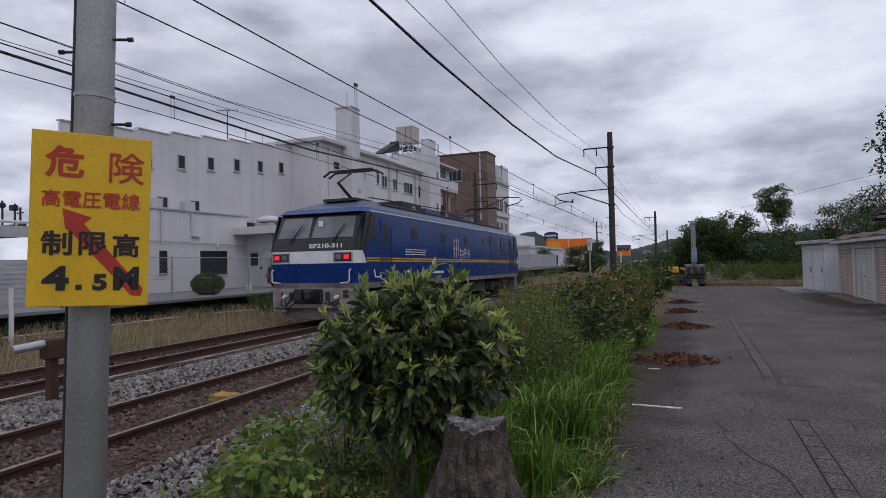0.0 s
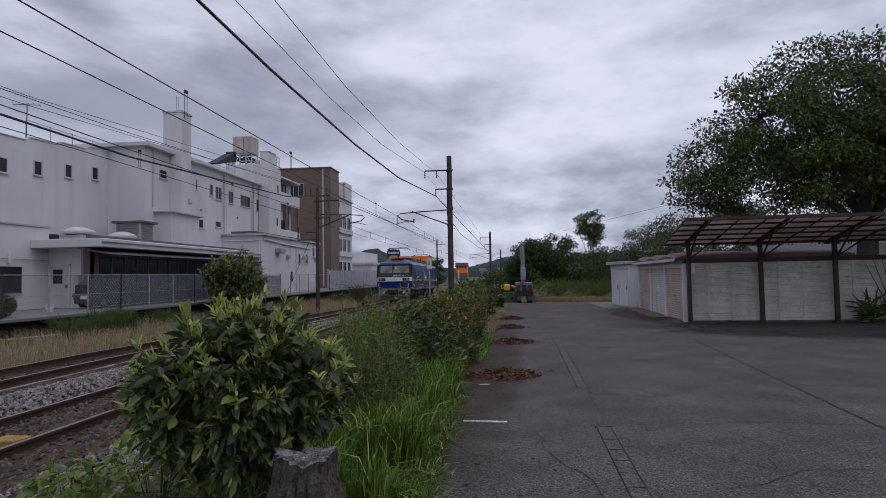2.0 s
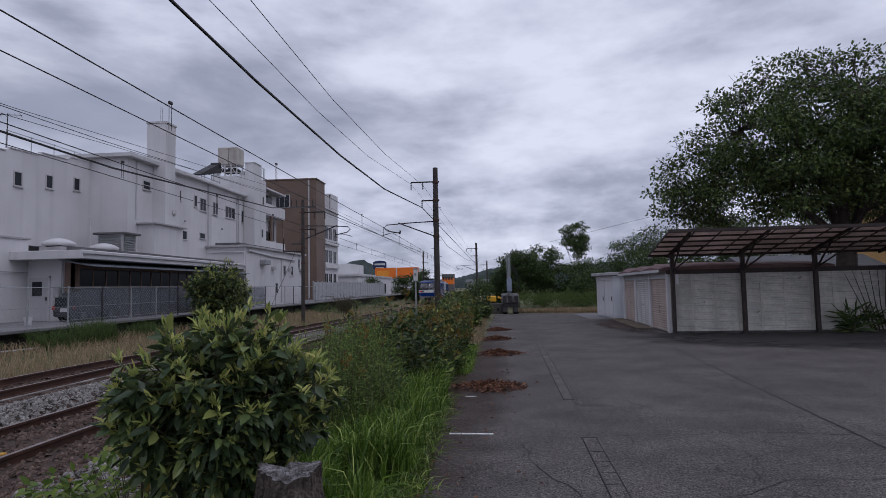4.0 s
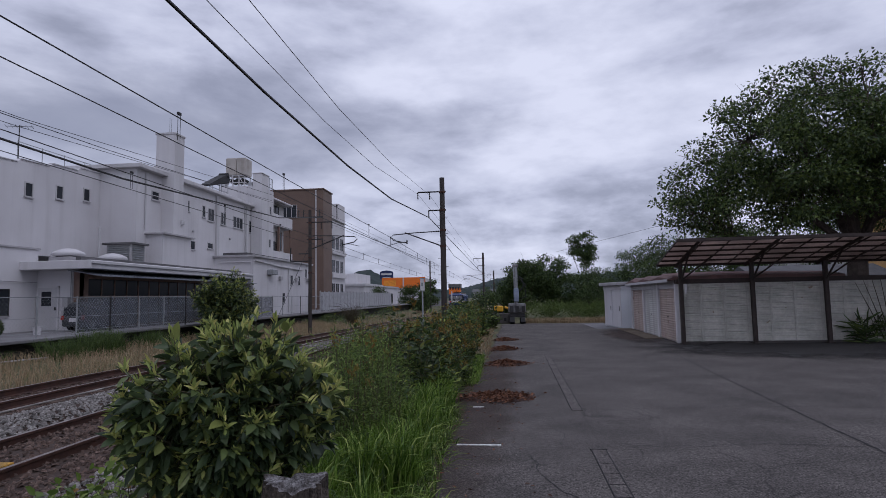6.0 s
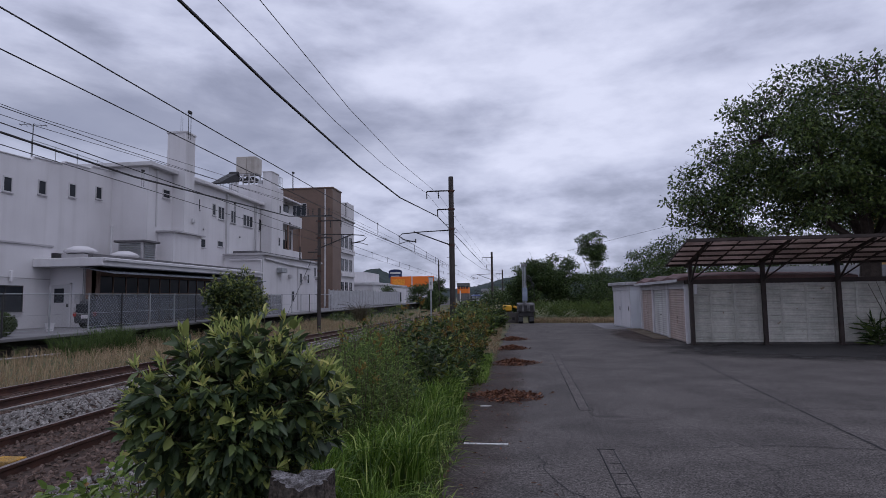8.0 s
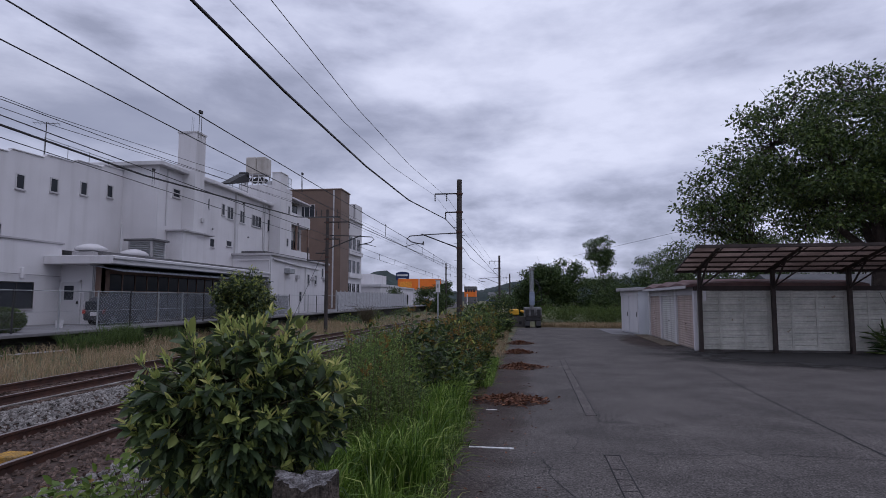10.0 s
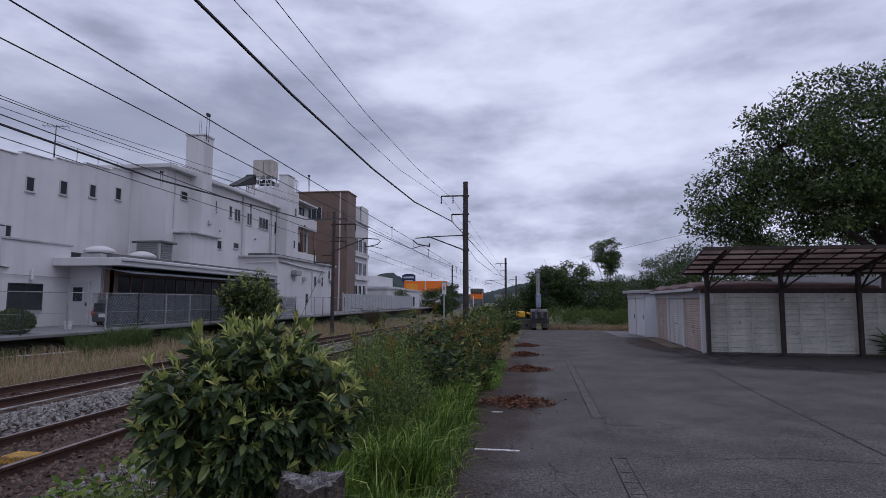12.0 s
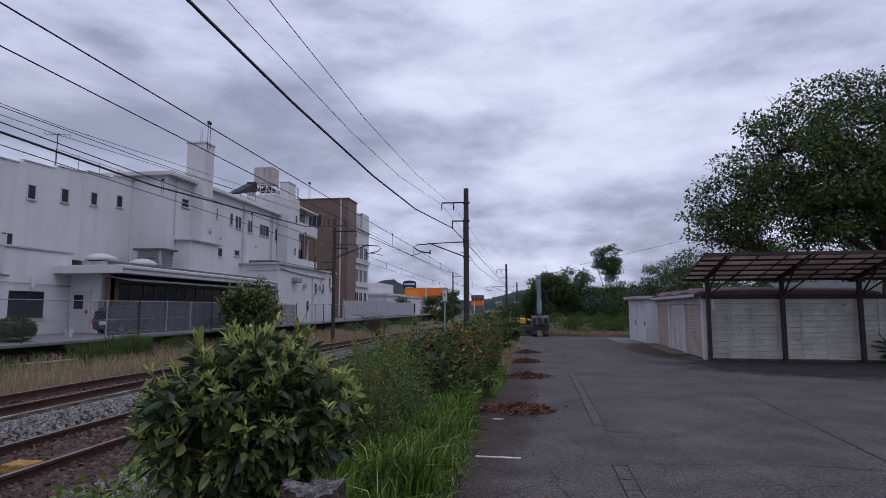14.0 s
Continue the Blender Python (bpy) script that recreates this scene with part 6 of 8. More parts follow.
carport.matrix_basis = GAR

shed = new("shed")
tagged(shed, "white metal storage shed with two doors and a flat roof", "shed")
part("wall", boxes((0.06, 2.4, 0, 2.6, 0, 1.95)), material("pale_shed", (0.66, 0.68, 0.72), (0.6, 0.62, 0.66), rough=0.5, scale=1, grain=0.05, streak=0.3), shed)
part("roof", boxes((-0.18, 2.6, -0.12, 2.75, 1.97, 2.12)), COPING, shed, bevel=0.02)
part("door_header", boxes((0.0, 0.06, 0, 2.6, 1.75, 1.96)), WHITEWALL, shed)
for y0 in (0.06, 1.36):
    d = part("door", boxes((0.02, 0.06, y0, y0 + 1.2, 0.05, 1.74)), WHITEWALL, shed, bevel=0.008)
    part("handle", boxes((0.0, 0.02, y0 + 0.12, y0 + 0.16, 0.8, 1.0)), DARKSTEEL, d)
shed.matrix_basis = pose(5.50, 26.85, 0, 0, 0, 6)
slab_ = solid("concrete_slab", boxes((4.4, 5.6, 26.9, 31.6, -0.05, 0.012)), PAVE, "pale concrete strip at the far edge of the lot", "paving", kind="structure")

# ---- drilling rig, yellow machine and stack of blocks at the far end ----
rig = thing("drilling_rig", (1.0, 33.3, -0.02), "small parked drilling rig with a tall mast and tracks", "drilling rig")
WHITEMETAL = material("rig_white", (0.22, 0.215, 0.22), (0.06, 0.058, 0.058), rough=0.6, scale=4, grain=0.2)
for x in (0.72, 1.32):
    bm = bmesh.new()
    prism(bm, [(32.5, 0.12), (32.65, 0.0), (34.0, 0.0), (34.2, 0.15), (34.1, 0.38), (32.6, 0.38)], x - 0.13, x + 0.13, "x")
    part("crawler_track", bm, BLACK, rig)
part("chassis", boxes((0.6, 1.45, 32.6, 34.1, 0.38, 0.62)), DARKSTEEL, rig, bevel=0.03)
part("engine_box", boxes((0.52, 1.5, 32.55, 33.3, 0.62, 1.15), ), WHITEMETAL, rig, bevel=0.05)
for x in (0.6, 0.9, 1.25):
    part("control_panel", boxes((x, x + 0.2, 32.5, 32.56, 0.68, 1.02)), DARKSTEEL, rig, bevel=0.01)
mast = part("mast", boxes((0.86, 0.91, 32.7, 32.8, 0.9, 3.2), (1.03, 1.08, 32.7, 32.8, 0.9, 3.2)), GALV, rig)
part("mast_head", boxes((0.82, 1.14, 32.62, 32.9, 3.2, 3.36)), WHITEMETAL, mast, bevel=0.03)
bm = bmesh.new()
for k in range(9):
    tube(bm, (0.85, 32.78, 1.1 + 0.25 * k), (1.09, 32.78, 1.1 + 0.25 * k), 0.02, n=5)
tube(bm, (0.97, 32.65, 1.0), (0.97, 32.65, 3.2), 0.05, n=8)
part("drill_string", bm, GALV, mast)
part("drive_head", boxes((0.84, 1.12, 32.5, 32.8, 1.25, 2.0)), material("rig_blue", (0.25, 0.29, 0.38), rough=0.5), mast, bevel=0.03)
bm = bmesh.new()
path_tube(bm, [(1.16, 32.6, 1.8), (1.4, 32.55, 2.1), (1.35, 32.6, 2.5), (1.12, 32.7, 2.7)], 0.035, 6)
path_tube(bm, [(1.12, 32.6, 1.4), (1.5, 32.5, 1.5), (1.48, 32.6, 2.2), (1.1, 32.7, 2.6)], 0.03, 6)
part("hose", bm, BLACK, mast)
mach = thing("yellow_machine", (-0.35, 35.2, -0.1), "small yellow construction machine behind a block wall", "construction machine")
YEL = material("machine_yellow", (0.62, 0.34, 0.02), (0.5, 0.27, 0.02), rough=0.5, scale=3, grain=0.1)
part("engine_cover", boxes((-0.3, 0.25, 34.9, 36.4, 0.62, 0.98)), YEL, mach, bevel=0.06)
part("counterweight", boxes((-1.1, -0.4, 34.9, 36.4, 0.62, 0.98)), material("machine_cream", (0.42, 0.38, 0.25), rough=0.6), mach, bevel=0.06)
part("undercarriage", boxes((-1.1, 0.3, 35.0, 36.3, -0.05, 0.6)), BLACK, mach, bevel=0.04)
bm = bmesh.new()
path_tube(bm, [(0.35, 35.2, 0.9), (0.75, 35.0, 0.75), (0.95, 34.9, 0.4)], 0.07, 8)
part("boom", bm, YEL, mach)
for x, y in ((-1.2, 33.9), (-0.15, 33.95)):
    bw = thing("concrete_block", (x, y, -0.05), "brown-grey concrete block at the edge of the lot", "concrete block", "concrete blocks")
    part("block", boxes((x, x + 1.0, y, y + 0.5, -0.05, 0.56)), CONCRETE, bw, bevel=0.02)
    part("hole", boxes((x + 0.4, x + 0.55, y - 0.005, y + 0.02, 0.12, 0.3)), BLACK, bw)

# ---- yard fence, car, hedge ball ----
fence = thing("yard_fence", (-14.05, 20, 0.6), "tall thin wire fence on steel posts along the yard edge", "fence")
bm_rail = bmesh.new()
for k in range(22):
    y = 9.6 + 1.67 * k
    bm = bmesh.new()
    tube(bm, (-14.05, y, 0.6), (-14.05, y, 1.88), 0.026, n=8)
    part("post", bm, GALV if k % 3 else DARKSTEEL, fence)
for z in (1.84, 1.2, 0.75):
    bm = bmesh.new()
    tube(bm, (-14.05, 9.6, z), (-14.05, 44.7, z), 0.017 if z > 1.5 else 0.006, n=6)
    part("rail", bm, GALV, fence)
# wire mesh, in panels of crossed wires
for k in range(12):
    y0 = 9.6 + 1.67 * k
    bm = bmesh.new()
    for q in range(-8, 12):
        for s in (1, -1):
            ya, za, yb, zb = y0 + q * 0.14, 0.65, y0 + q * 0.14 + 1.15, 1.8
            if s < 0:
                za, zb = zb, za
            t0 = max(0.0, (y0 - ya) / 1.15)
            t1 = min(1.0, (y0 + 1.67 - ya) / 1.15)
            if t1 > t0:
                tube(bm, (-14.05 + 0.004 * s, ya + 1.15 * t0, za + (zb - za) * t0), (-14.05 + 0.004 * s, ya + 1.15 * t1, za + (zb - za) * t1), 0.0022, n=3, caps=False)
    part("wire_mesh", bm, GALV, fence)
SHEET = seethrough("blue_grey_plastic_sheet", (0.14, 0.155, 0.18), 0.5)
for k in range(5, 15):
    y0 = 9.6 + 1.67 * k
    for z0, z1 in ((0.66, 1.2), (1.21, 1.8)):
        sh_ = part("plastic_sheet", boxes((-14.10, -14.09, y0 + 0.02, y0 + 1.65, z0, z1)), SHEET, fence, "translucent blue-grey plastic sheet")
panel = thing("panel_fence", (-14.6, 60, 0.55), "pale ribbed panel fence beyond the service wing", "fence")
for k in range(26):
    y = 46 + 1.2 * k
    part("panel", boxes((-14.62, -14.58, y + 0.03, y + 1.17, 0.7, 2.2)), material("pale_panel", (0.50, 0.50, 0.53), rough=0.6, trans=0.2) if k == 0 else bpy.data.materials["pale_panel"], panel)
    part("post", boxes((-14.66, -14.56, y - 0.03, y + 0.03, 0.55, 2.3)), ALU, panel)

car = thing("small_car", (-18.1, 23.6, YARD), "small dark kei car parked beside the annex", "car")
CARP = material("car_paint", (0.05, 0.053, 0.06), rough=0.3, grain=0.03, bump=0, spec=0.6)
bm = bmesh.new()
prism(bm, [(23.0, 0.65), (22.95, 1.0), (23.05, 1.2), (23.3, 1.6), (23.6, 1.7), (24.8, 1.7), (25.3, 1.3), (25.9, 1.15), (26.0, 0.65)], -18.7, -17.75, "x")
part("body", bm, CARP, car, bevel=0.05)
part("rear_window", boxes((-18.6, -17.7, 22.985, 23.06, 1.08, 1.48)), GLASS, car)
part("plate", boxes((-18.3, -17.97, 22.93, 22.96, 0.86, 1.02)), WHITEWALL, car)
for x in (-18.68, -17.74):
    part("rear_lamp", boxes((x, x + 0.12, 22.93, 22.98, 0.95, 1.12)), SIGNRED, car)
for y in (23.6, 25.4):
    for x in (-18.73, -17.9):
        bm = bmesh.new()
        tube(bm, (x, y, 0.70), (x + 0.18, y, 0.70), 0.26, n=18)
        wh = part("wheel", bm, BLACK, car)
        bm = bmesh.new()
        tube(bm, (x - 0.005, y, 0.70), (x + 0.185, y, 0.70), 0.15, n=14)
        part("rim", bm, ALU, wh)
bk = thing("plastic_bucket", (-18.0, 20.9, YARD), "small white plastic bucket in the yard", "bucket")
bm = bmesh.new()
lathe(bm, [(0.12, 0), (0.16, 0.3), (0.17, 0.3), (0.17, 0.32), (0.15, 0.32)], 14, (-18.0, 20.9, YARD))
part("bucket", bm, WHITEWALL, bk)

# ---- low buildings at the far left ----
ls = thing("open_store", (-21.5, 8.5, YARD), "low grey store with a dark open front and white lower wall", "building")
part("roof", boxes((-27, -19.6, 4.0, 13.6, 2.75, 2.95)), COPING, ls, bevel=0.02)
part("fascia", boxes((-19.6, -19.5, 4.0, 13.6, 2.62, 2.98)), COPING, ls)
bm = bmesh.new()
tube(bm, (-19.7, 4.0, 3.12), (-19.7, 13.6, 3.12), 0.05, n=8)
for y in np.arange(4.5, 13.6, 1.5):
    tube(bm, (-19.7, y, 2.95), (-19.7, y, 3.12), 0.03, n=6)
part("roof_rail", bm, WHITEWALL, ls)
ms_ = thing("floodlight_mast", (-22.3, 13.3, 2.95), "small dark steel mast with floodlights on a low roof", "mast")
bm = bmesh.new()
for x, h in ((-22.6, 1.15), (-21.9, 1.0), (-21.6, 0.85)):
    tube(bm, (x, 13.3, 2.95), (x, 13.3, 2.95 + h), 0.035, n=6)
    tube(bm, (x - 0.18, 13.3, 2.75 + h), (x + 0.18, 13.3, 2.75 + h), 0.025, n=6)
part("mast", bm, DARKSTEEL, ms_)
part("lamp_head", boxes((-22.78, -22.55, 13.2, 13.4, 3.85, 4.02), (-22.08, -21.85, 13.2, 13.4, 3.7, 3.9), (-22.7, -21.4, 13.2, 13.4, 2.951, 3.2)), DARKSTEEL, ms_, bevel=0.02)
part("back_wall", boxes((-27, -24, 4.0, 13.6, YARD, 2.75)), ROOFDARK, ls)
part("low_wall", boxes((-19.9, -19.75, 4.0, 13.6, YARD, 1.9)), COPING, ls)
for k in range(9):
    part("wall_board", boxes((-19.75, -19.735, 4.0, 13.6, YARD + 0.06 + 0.155 * k, YARD + 0.19 + 0.155 * k)), COPING, ls)
for k in range(5):
    part("column", boxes((-19.85, -19.7, 4.2 + 2.2 * k, 4.4 + 2.2 * k, YARD, 2.75)), CONCRETE, ls)
st = thing("concrete_stub", (-13.2, 7.2, -0.1), "grey concrete footing block on the verge", "concrete block")
part("block", boxes((-13.5, -12.9, 7.0, 7.5, -0.2, 0.95)), CONCRETE, st, bevel=0.02)

# ---- distance ----
ORANGE = material("orange_board", (0.75, 0.17, 0.015), (0.65, 0.15, 0.015), rough=0.6, scale=0.3, grain=0.05)
NAVY = material("navy_board", (0.01, 0.022, 0.08), rough=0.5, grain=0.05)
far_w = thing("white_warehouse", (-30, 115, -0.5), "low white flat-roofed building beyond the railway", "building")
part("wall", boxes((-40, -25.5, 108, 124, -3, 4.2)), WHITEWALL, far_w)
part("upper_storey", boxes((-38, -27.6, 110, 122, 4.2, 6.5)), WHITEWALL, far_w)
part("roof", boxes((-40.2, -25.3, 107.8, 124.2, 4.2, 4.45)), WHITEWALL2, far_w)
for k in range(4):
    window(far_w, -25.5, 109.5 + 3.4 * k, 111 + 3.4 * k, 1.4, 2.9, panes=2, frame=WHITEWALL2)
    window(far_w, 108.0, -37.5 + 3 * k, -36 + 3 * k, 1.4, 2.9, panes=2, frame=WHITEWALL2, face="y")
window(far_w, 110.0, -31.5, -30, 5.0, 5.9, panes=2, frame=WHITEWALL2, face="y")
fw2 = thing("white_warehouse", (-22, 92, -0.5), "long white low building with a roof rail", "building")
part("wall", boxes((-27, -18.5, 78, 104, -3, 3.3)), WHITEWALL, fw2)
part("roof", boxes((-27.2, -18.3, 77.8, 104.2, 3.3, 3.55)), WHITEWALL2, fw2)
for k in range(5):
    window(fw2, -18.5, 80 + 4.4 * k, 81.5 + 4.4 * k, 0.8, 2.3, panes=2, frame=DARKSTEEL)
bs = thing("billboard", (-31.5, 160, -1), "navy blue arched shop sign with white lettering bars", "sign")
bm = bmesh.new()
prism(bm, [(-33.4, 6.9), (-29.6, 6.9), (-29.6, 8.9), (-30.4, 9.25), (-31.5, 9.35), (-32.6, 9.25), (-33.4, 8.9)], 159.9, 160.1, "y")
part("board", bm, NAVY, bs)
part("lettering_bars", boxes((-33.0, -30.0, 159.86, 159.9, 8.05, 8.55), (-32.6, -30.4, 159.86, 159.9, 7.3, 7.5)), WHITEWALL2, bs)
part("post", boxes((-31.7, -31.3, 159.9, 160.2, -3, 6.9)), GALV, bs)
os_ = thing("orange_store", (-25, 152, -1), "long store with a bright orange fascia", "building")
part("wall", boxes((-30.6, -19.4, 150.2, 165, -3, 6.7)), WHITEWALL2, os_)
part("fascia", boxes((-30.8, -19.2, 149.9, 150.2, 4.1, 6.9)), ORANGE, os_)
part("fascia_light", boxes((-30.3, -27.0, 149.87, 149.9, 4.6, 6.2)), material("amber", (0.8, 0.30, 0.03), rough=0.6), os_)
part("fascia_mark", boxes((-25.2, -24.9, 149.87, 149.9, 4.1, 6.9)), WHITEWALL2, os_)
o2 = thing("orange_sign_house", (-23, 300, -3), "distant building with an orange upper storey and dark windows", "building")
part("wall", boxes((-26.2, -20.0, 300, 312, -5, 2.8)), ROOFDARK, o2)
part("orange_storey", boxes((-26.0, -20.2, 299.9, 311, 2.8, 6.0)), ORANGE, o2)
part("upper_storey", boxes((-26.2, -20.0, 300, 312, 6.0, 8.2)), ROOFDARK, o2)
for k in range(4):
    part("window", boxes((-25.6 + 1.4 * k, -24.7 + 1.4 * k, 299.85, 299.9, 5.2, 6.6)), GLASS, o2)
TILE = material("grey_roof_tile", (0.075, 0.075, 0.08), (0.05, 0.05, 0.054), rough=0.6, scale=2.0, fine=14, grain=0.3, bump=0.5)
for x, y, w, d, h, lab in ((16.2, 29, 5.8, 6, 2.9, "low house with a grey tiled roof behind the garages"), (30, 52, 8, 8, 6.0, "two-storey house with a tiled roof"), (-6, 240, 9, 9, 4.5, "small distant pale house"), (26, 30, 7, 8, 7.5, "ochre two-storey house behind the tree")):
    hs = thing("house", (x, y, -0.1), lab, "house", "houses")
    mt = WHITEWALL2 if "ochre" not in lab else material("ochre_wall", (0.50, 0.30, 0.12), (0.42, 0.26, 0.11), rough=0.8, scale=1)
    z0 = -0.1 if y < 100 else -4
    part("wall", boxes((x - w / 2, x + w / 2, y, y + d, z0, h - 1.2)), mt, hs)
    bm = bmesh.new()
    prism(bm, [(y - 0.6, h - 1.25), (y + d + 0.6, h - 1.25), (y + d / 2, h)], x - w / 2 - 0.5, x + w / 2 + 0.5, "x")
    part("roof", bm, TILE, hs)
    for k in range(2):
        window(hs, y, x - w / 2 + 1 + k * w / 2, x - w / 2 + 2.4 + k * w / 2, h - 2.6 if h > 5 else 0.9, h - 1.5 if h > 5 else 2.0, panes=2, face="y", frame=ALU)
bwall = solid("back_boundary_wall", boxes((10.5, 26, 24.6, 24.8, 0, 1.5)), CONCRETE, "grey concrete boundary wall behind the tree", "wall", kind="structure")

# ---- plants ----
LAUREL = leafy("laurel_leaf", [(0.0, (0.030, 0.050, 0.026)), (0.5, (0.064, 0.094, 0.042)), (0.85, (0.125, 0.165, 0.058)), (1.0, (0.23, 0.26, 0.075))], rough=0.36, trans=0.2)
SHOOT = leafy("young_leaf", [(0.0, (0.20, 0.26, 0.07)), (0.6, (0.38, 0.43, 0.13)), (1.0, (0.54, 0.50, 0.17))], rough=0.5, trans=0.35)
VINE = leafy("vine_leaf", [(0.0, (0.07, 0.12, 0.028)), (0.6, (0.165, 0.24, 0.05)), (0.92, (0.26, 0.33, 0.07)), (1.0, (0.26, 0.12, 0.035))], rough=0.5, trans=0.35)
WEED = leafy("weed_leaf", own=0.42, stops=[(0.0, (0.024, 0.045, 0.018)), (0.5, (0.055, 0.088, 0.028)), (0.85, (0.125, 0.17, 0.042)), (1.0, (0.24, 0.25, 0.05))], rough=0.5, trans=0.25)
FEATHER = leafy("feathery_leaf", own=0.3, stops=[(0.0, (0.055, 0.090, 0.028)), (0.5, (0.12, 0.18, 0.048)), (1.0, (0.24, 0.31, 0.08))], rough=0.6, trans=0.35)
RUSSET = leafy("russet_tip", [(0.0, (0.15, 0.075, 0.02)), (0.5, (0.22, 0.14, 0.032)), (1.0, (0.21, 0.19, 0.05))], rough=0.7, trans=0.3)
GRASS = leafy("grass_blade", [(0.0, (0.035, 0.075, 0.012)), (0.5, (0.105, 0.185, 0.026)), (0.85, (0.21, 0.32, 0.055)), (1.0, (0.44, 0.50, 0.16))], rough=0.42, trans=0.36)
DULLGRASS = leafy("dull_grass_blade", [(0.0, (0.04, 0.065, 0.018)), (0.5, (0.07, 0.11, 0.03)), (1.0, (0.12, 0.17, 0.05))], rough=0.55, trans=0.35)
HAY = leafy("dry_grass", [(0.0, (0.24, 0.17, 0.10)), (0.5, (0.34, 0.25, 0.155)), (0.85, (0.42, 0.33, 0.21)), (1.0, (0.13, 0.15, 0.055))], rough=0.8, trans=0.25)
CROWN = leafy("tree_leaf", [(0.0, (0.024, 0.043, 0.015)), (0.5, (0.054, 0.086, 0.025)), (1.0, (0.135, 0.18, 0.045))], rough=0.45, trans=0.27)
CROWN2 = leafy("wood_leaf", [(0.0, (0.025, 0.044, 0.017)), (0.5, (0.052, 0.085, 0.027)), (1.0, (0.105, 0.15, 0.042))], rough=0.6, trans=0.25)
DEADLEAF = leafy("dead_leaf", [(0.0, (0.055, 0.024, 0.016)), (0.5, (0.13, 0.058, 0.035)), (1.0, (0.23, 0.11, 0.062))], rough=0.85, trans=0.05)
BARK = material("bark", (0.075, 0.058, 0.048), (0.045, 0.035, 0.03), rough=0.92, scale=6, fine=45, bump=0.8, grain=0.3)
TWIG = material("green_twig", (0.09, 0.075, 0.045), (0.06, 0.05, 0.03), rough=0.85, scale=8, grain=0.2)


def foliage(name, v, f, mat, parent, label="", smooth=False):
    b = base_of(parent)
    ob = new(name, from_arrays(name, (np.asarray(v) - np.array(b)).tolist(), f, mat, smooth))
    ob.parent = parent
    return tagged(ob, label, kind="stuff")


def laurel(rng, base, centre, radii, tips, label, leaf=0.108, stems=4, name="shrub"):
    """A broad-leaved shrub: stems, twigs that end in whorls of leaves, and pale young shoots."""
    t = thing(name, base, label, "shrub")
    base, centre = Vector(base), Vector(centre)
    wood = bmesh.new()
    roots = []
    for k in range(stems):
        a = 6.28 * k / stems + 0.5
        foot = base + Vector((0.09 * math.cos(a), 0.09 * math.sin(a), 0))
        knee = foot.lerp(centre, 0.5) + Vector((0.14 * math.cos(a), 0.14 * math.sin(a), -0.05))
        head = centre + Vector((0.3 * radii[0] * math.cos(a), 0.3 * radii[1] * math.sin(a), 0.1 * radii[2]))
        bm = bmesh.new()
        path_tube(bm, [foot, foot.lerp(knee, 0.5) + Vector((0.02, -0.015, 0)), knee, head], [0.023, 0.019, 0.015, 0.007], 7)
        part("stem", bm, TWIG, t)
        roots.append((knee, head))
    # the crown is a heap of lobes with hollows between them
    lobes = []
    for k in range(17):
        # evenly turned round the stems, so that no side stays bare
        z = 0.97 - 1.8 * (k + 0.5) / 17
        a = 2.4 * k + rng.uniform(-0.3, 0.3)
        r = math.sqrt(1 - z * z) * (1.0 if z > -0.3 else 0.68)
        d = np.array([math.cos(a) * r, math.sin(a) * r, z])
        lobes.append((np.array(centre) + d * np.array(radii) * rng.uniform(0.5, 0.72), rng.uniform(0.34, 0.44)))
    pts, dirs = [], []
    for c, q in lobes:
        p, d = ball_points(rng, tips // len(lobes), c, [q * v for v in radii], 0.45)
        pts.append(p)
        dirs.append(d)
    pts, dirs = np.concatenate(pts), np.concatenate(dirs)
    P, D, Ls, Wd, P2, D2, L2, W2 = [], [], [], [], [], [], [], []
    for p, d in zip(pts, dirs):
        pv = Vector(p)
        knee, head = min(roots, key=lambda q: (q[1] - pv).length)
        st = knee.lerp(head, 0.3 + 0.7 * rng.random())
        path_tube(wood, [st, st.lerp(pv, 0.6) + Vector((0, 0, 0.03)), pv], [0.006, 0.004, 0.002], 4)
        away = p - np.array(centre)
        out = away / max(np.linalg.norm(away), 1e-6) * 0.6 + d * 0.35
        n = 9
        for q in range(n):
            s = q / n
            at = np.array(st.lerp(pv, 0.62 + 0.38 * s))
            w = rng.normal(size=3) * 0.6 + out * 0.9 + np.array([0, 0, -0.42])
            P.append(at)
            D.append(w)
            Ls.append(leaf * rng.uniform(0.75, 1.35))
            Wd.append(leaf * rng.uniform(0.8, 1.25))
        if p[2] > centre.z - 0.65 * radii[2] and rng.random() < 0.8:
            for q in range(7):
                w = rng.normal(size=3) * 0.5 + out * 0.5 + np.array([0, 0, 0.65])
                P2.append(p + rng.normal(size=3) * 0.01)
                D2.append(w)
                L2.append(leaf * rng.uniform(0.4, 0.9))
                W2.append(leaf * rng.uniform(0.25, 0.5))
    tagged(part("twigwork", wood, TWIG, t), kind="stuff")
    v, f = scatter(rng, np.array(P), np.array(D), np.array(Ls), np.array(Wd), flop=0.45)
    foliage("leaves", v, f, LAUREL, t, "dark green glossy leaves", True)
    v, f = scatter(rng, np.array(P2), np.array(D2), np.array(L2), np.array(W2))
    foliage("young_growth", v, f, SHOOT, t, "pale yellow-green young shoots", True)
    return t


rng = np.random.default_rng(11)
laurel(rng, (-1.72, 3.45, -0.06), (-1.74, 3.55, 0.86), (0.80, 0.64, 0.72), 780, "broad-leaved dark green shrub with pale young shoots by the stump")

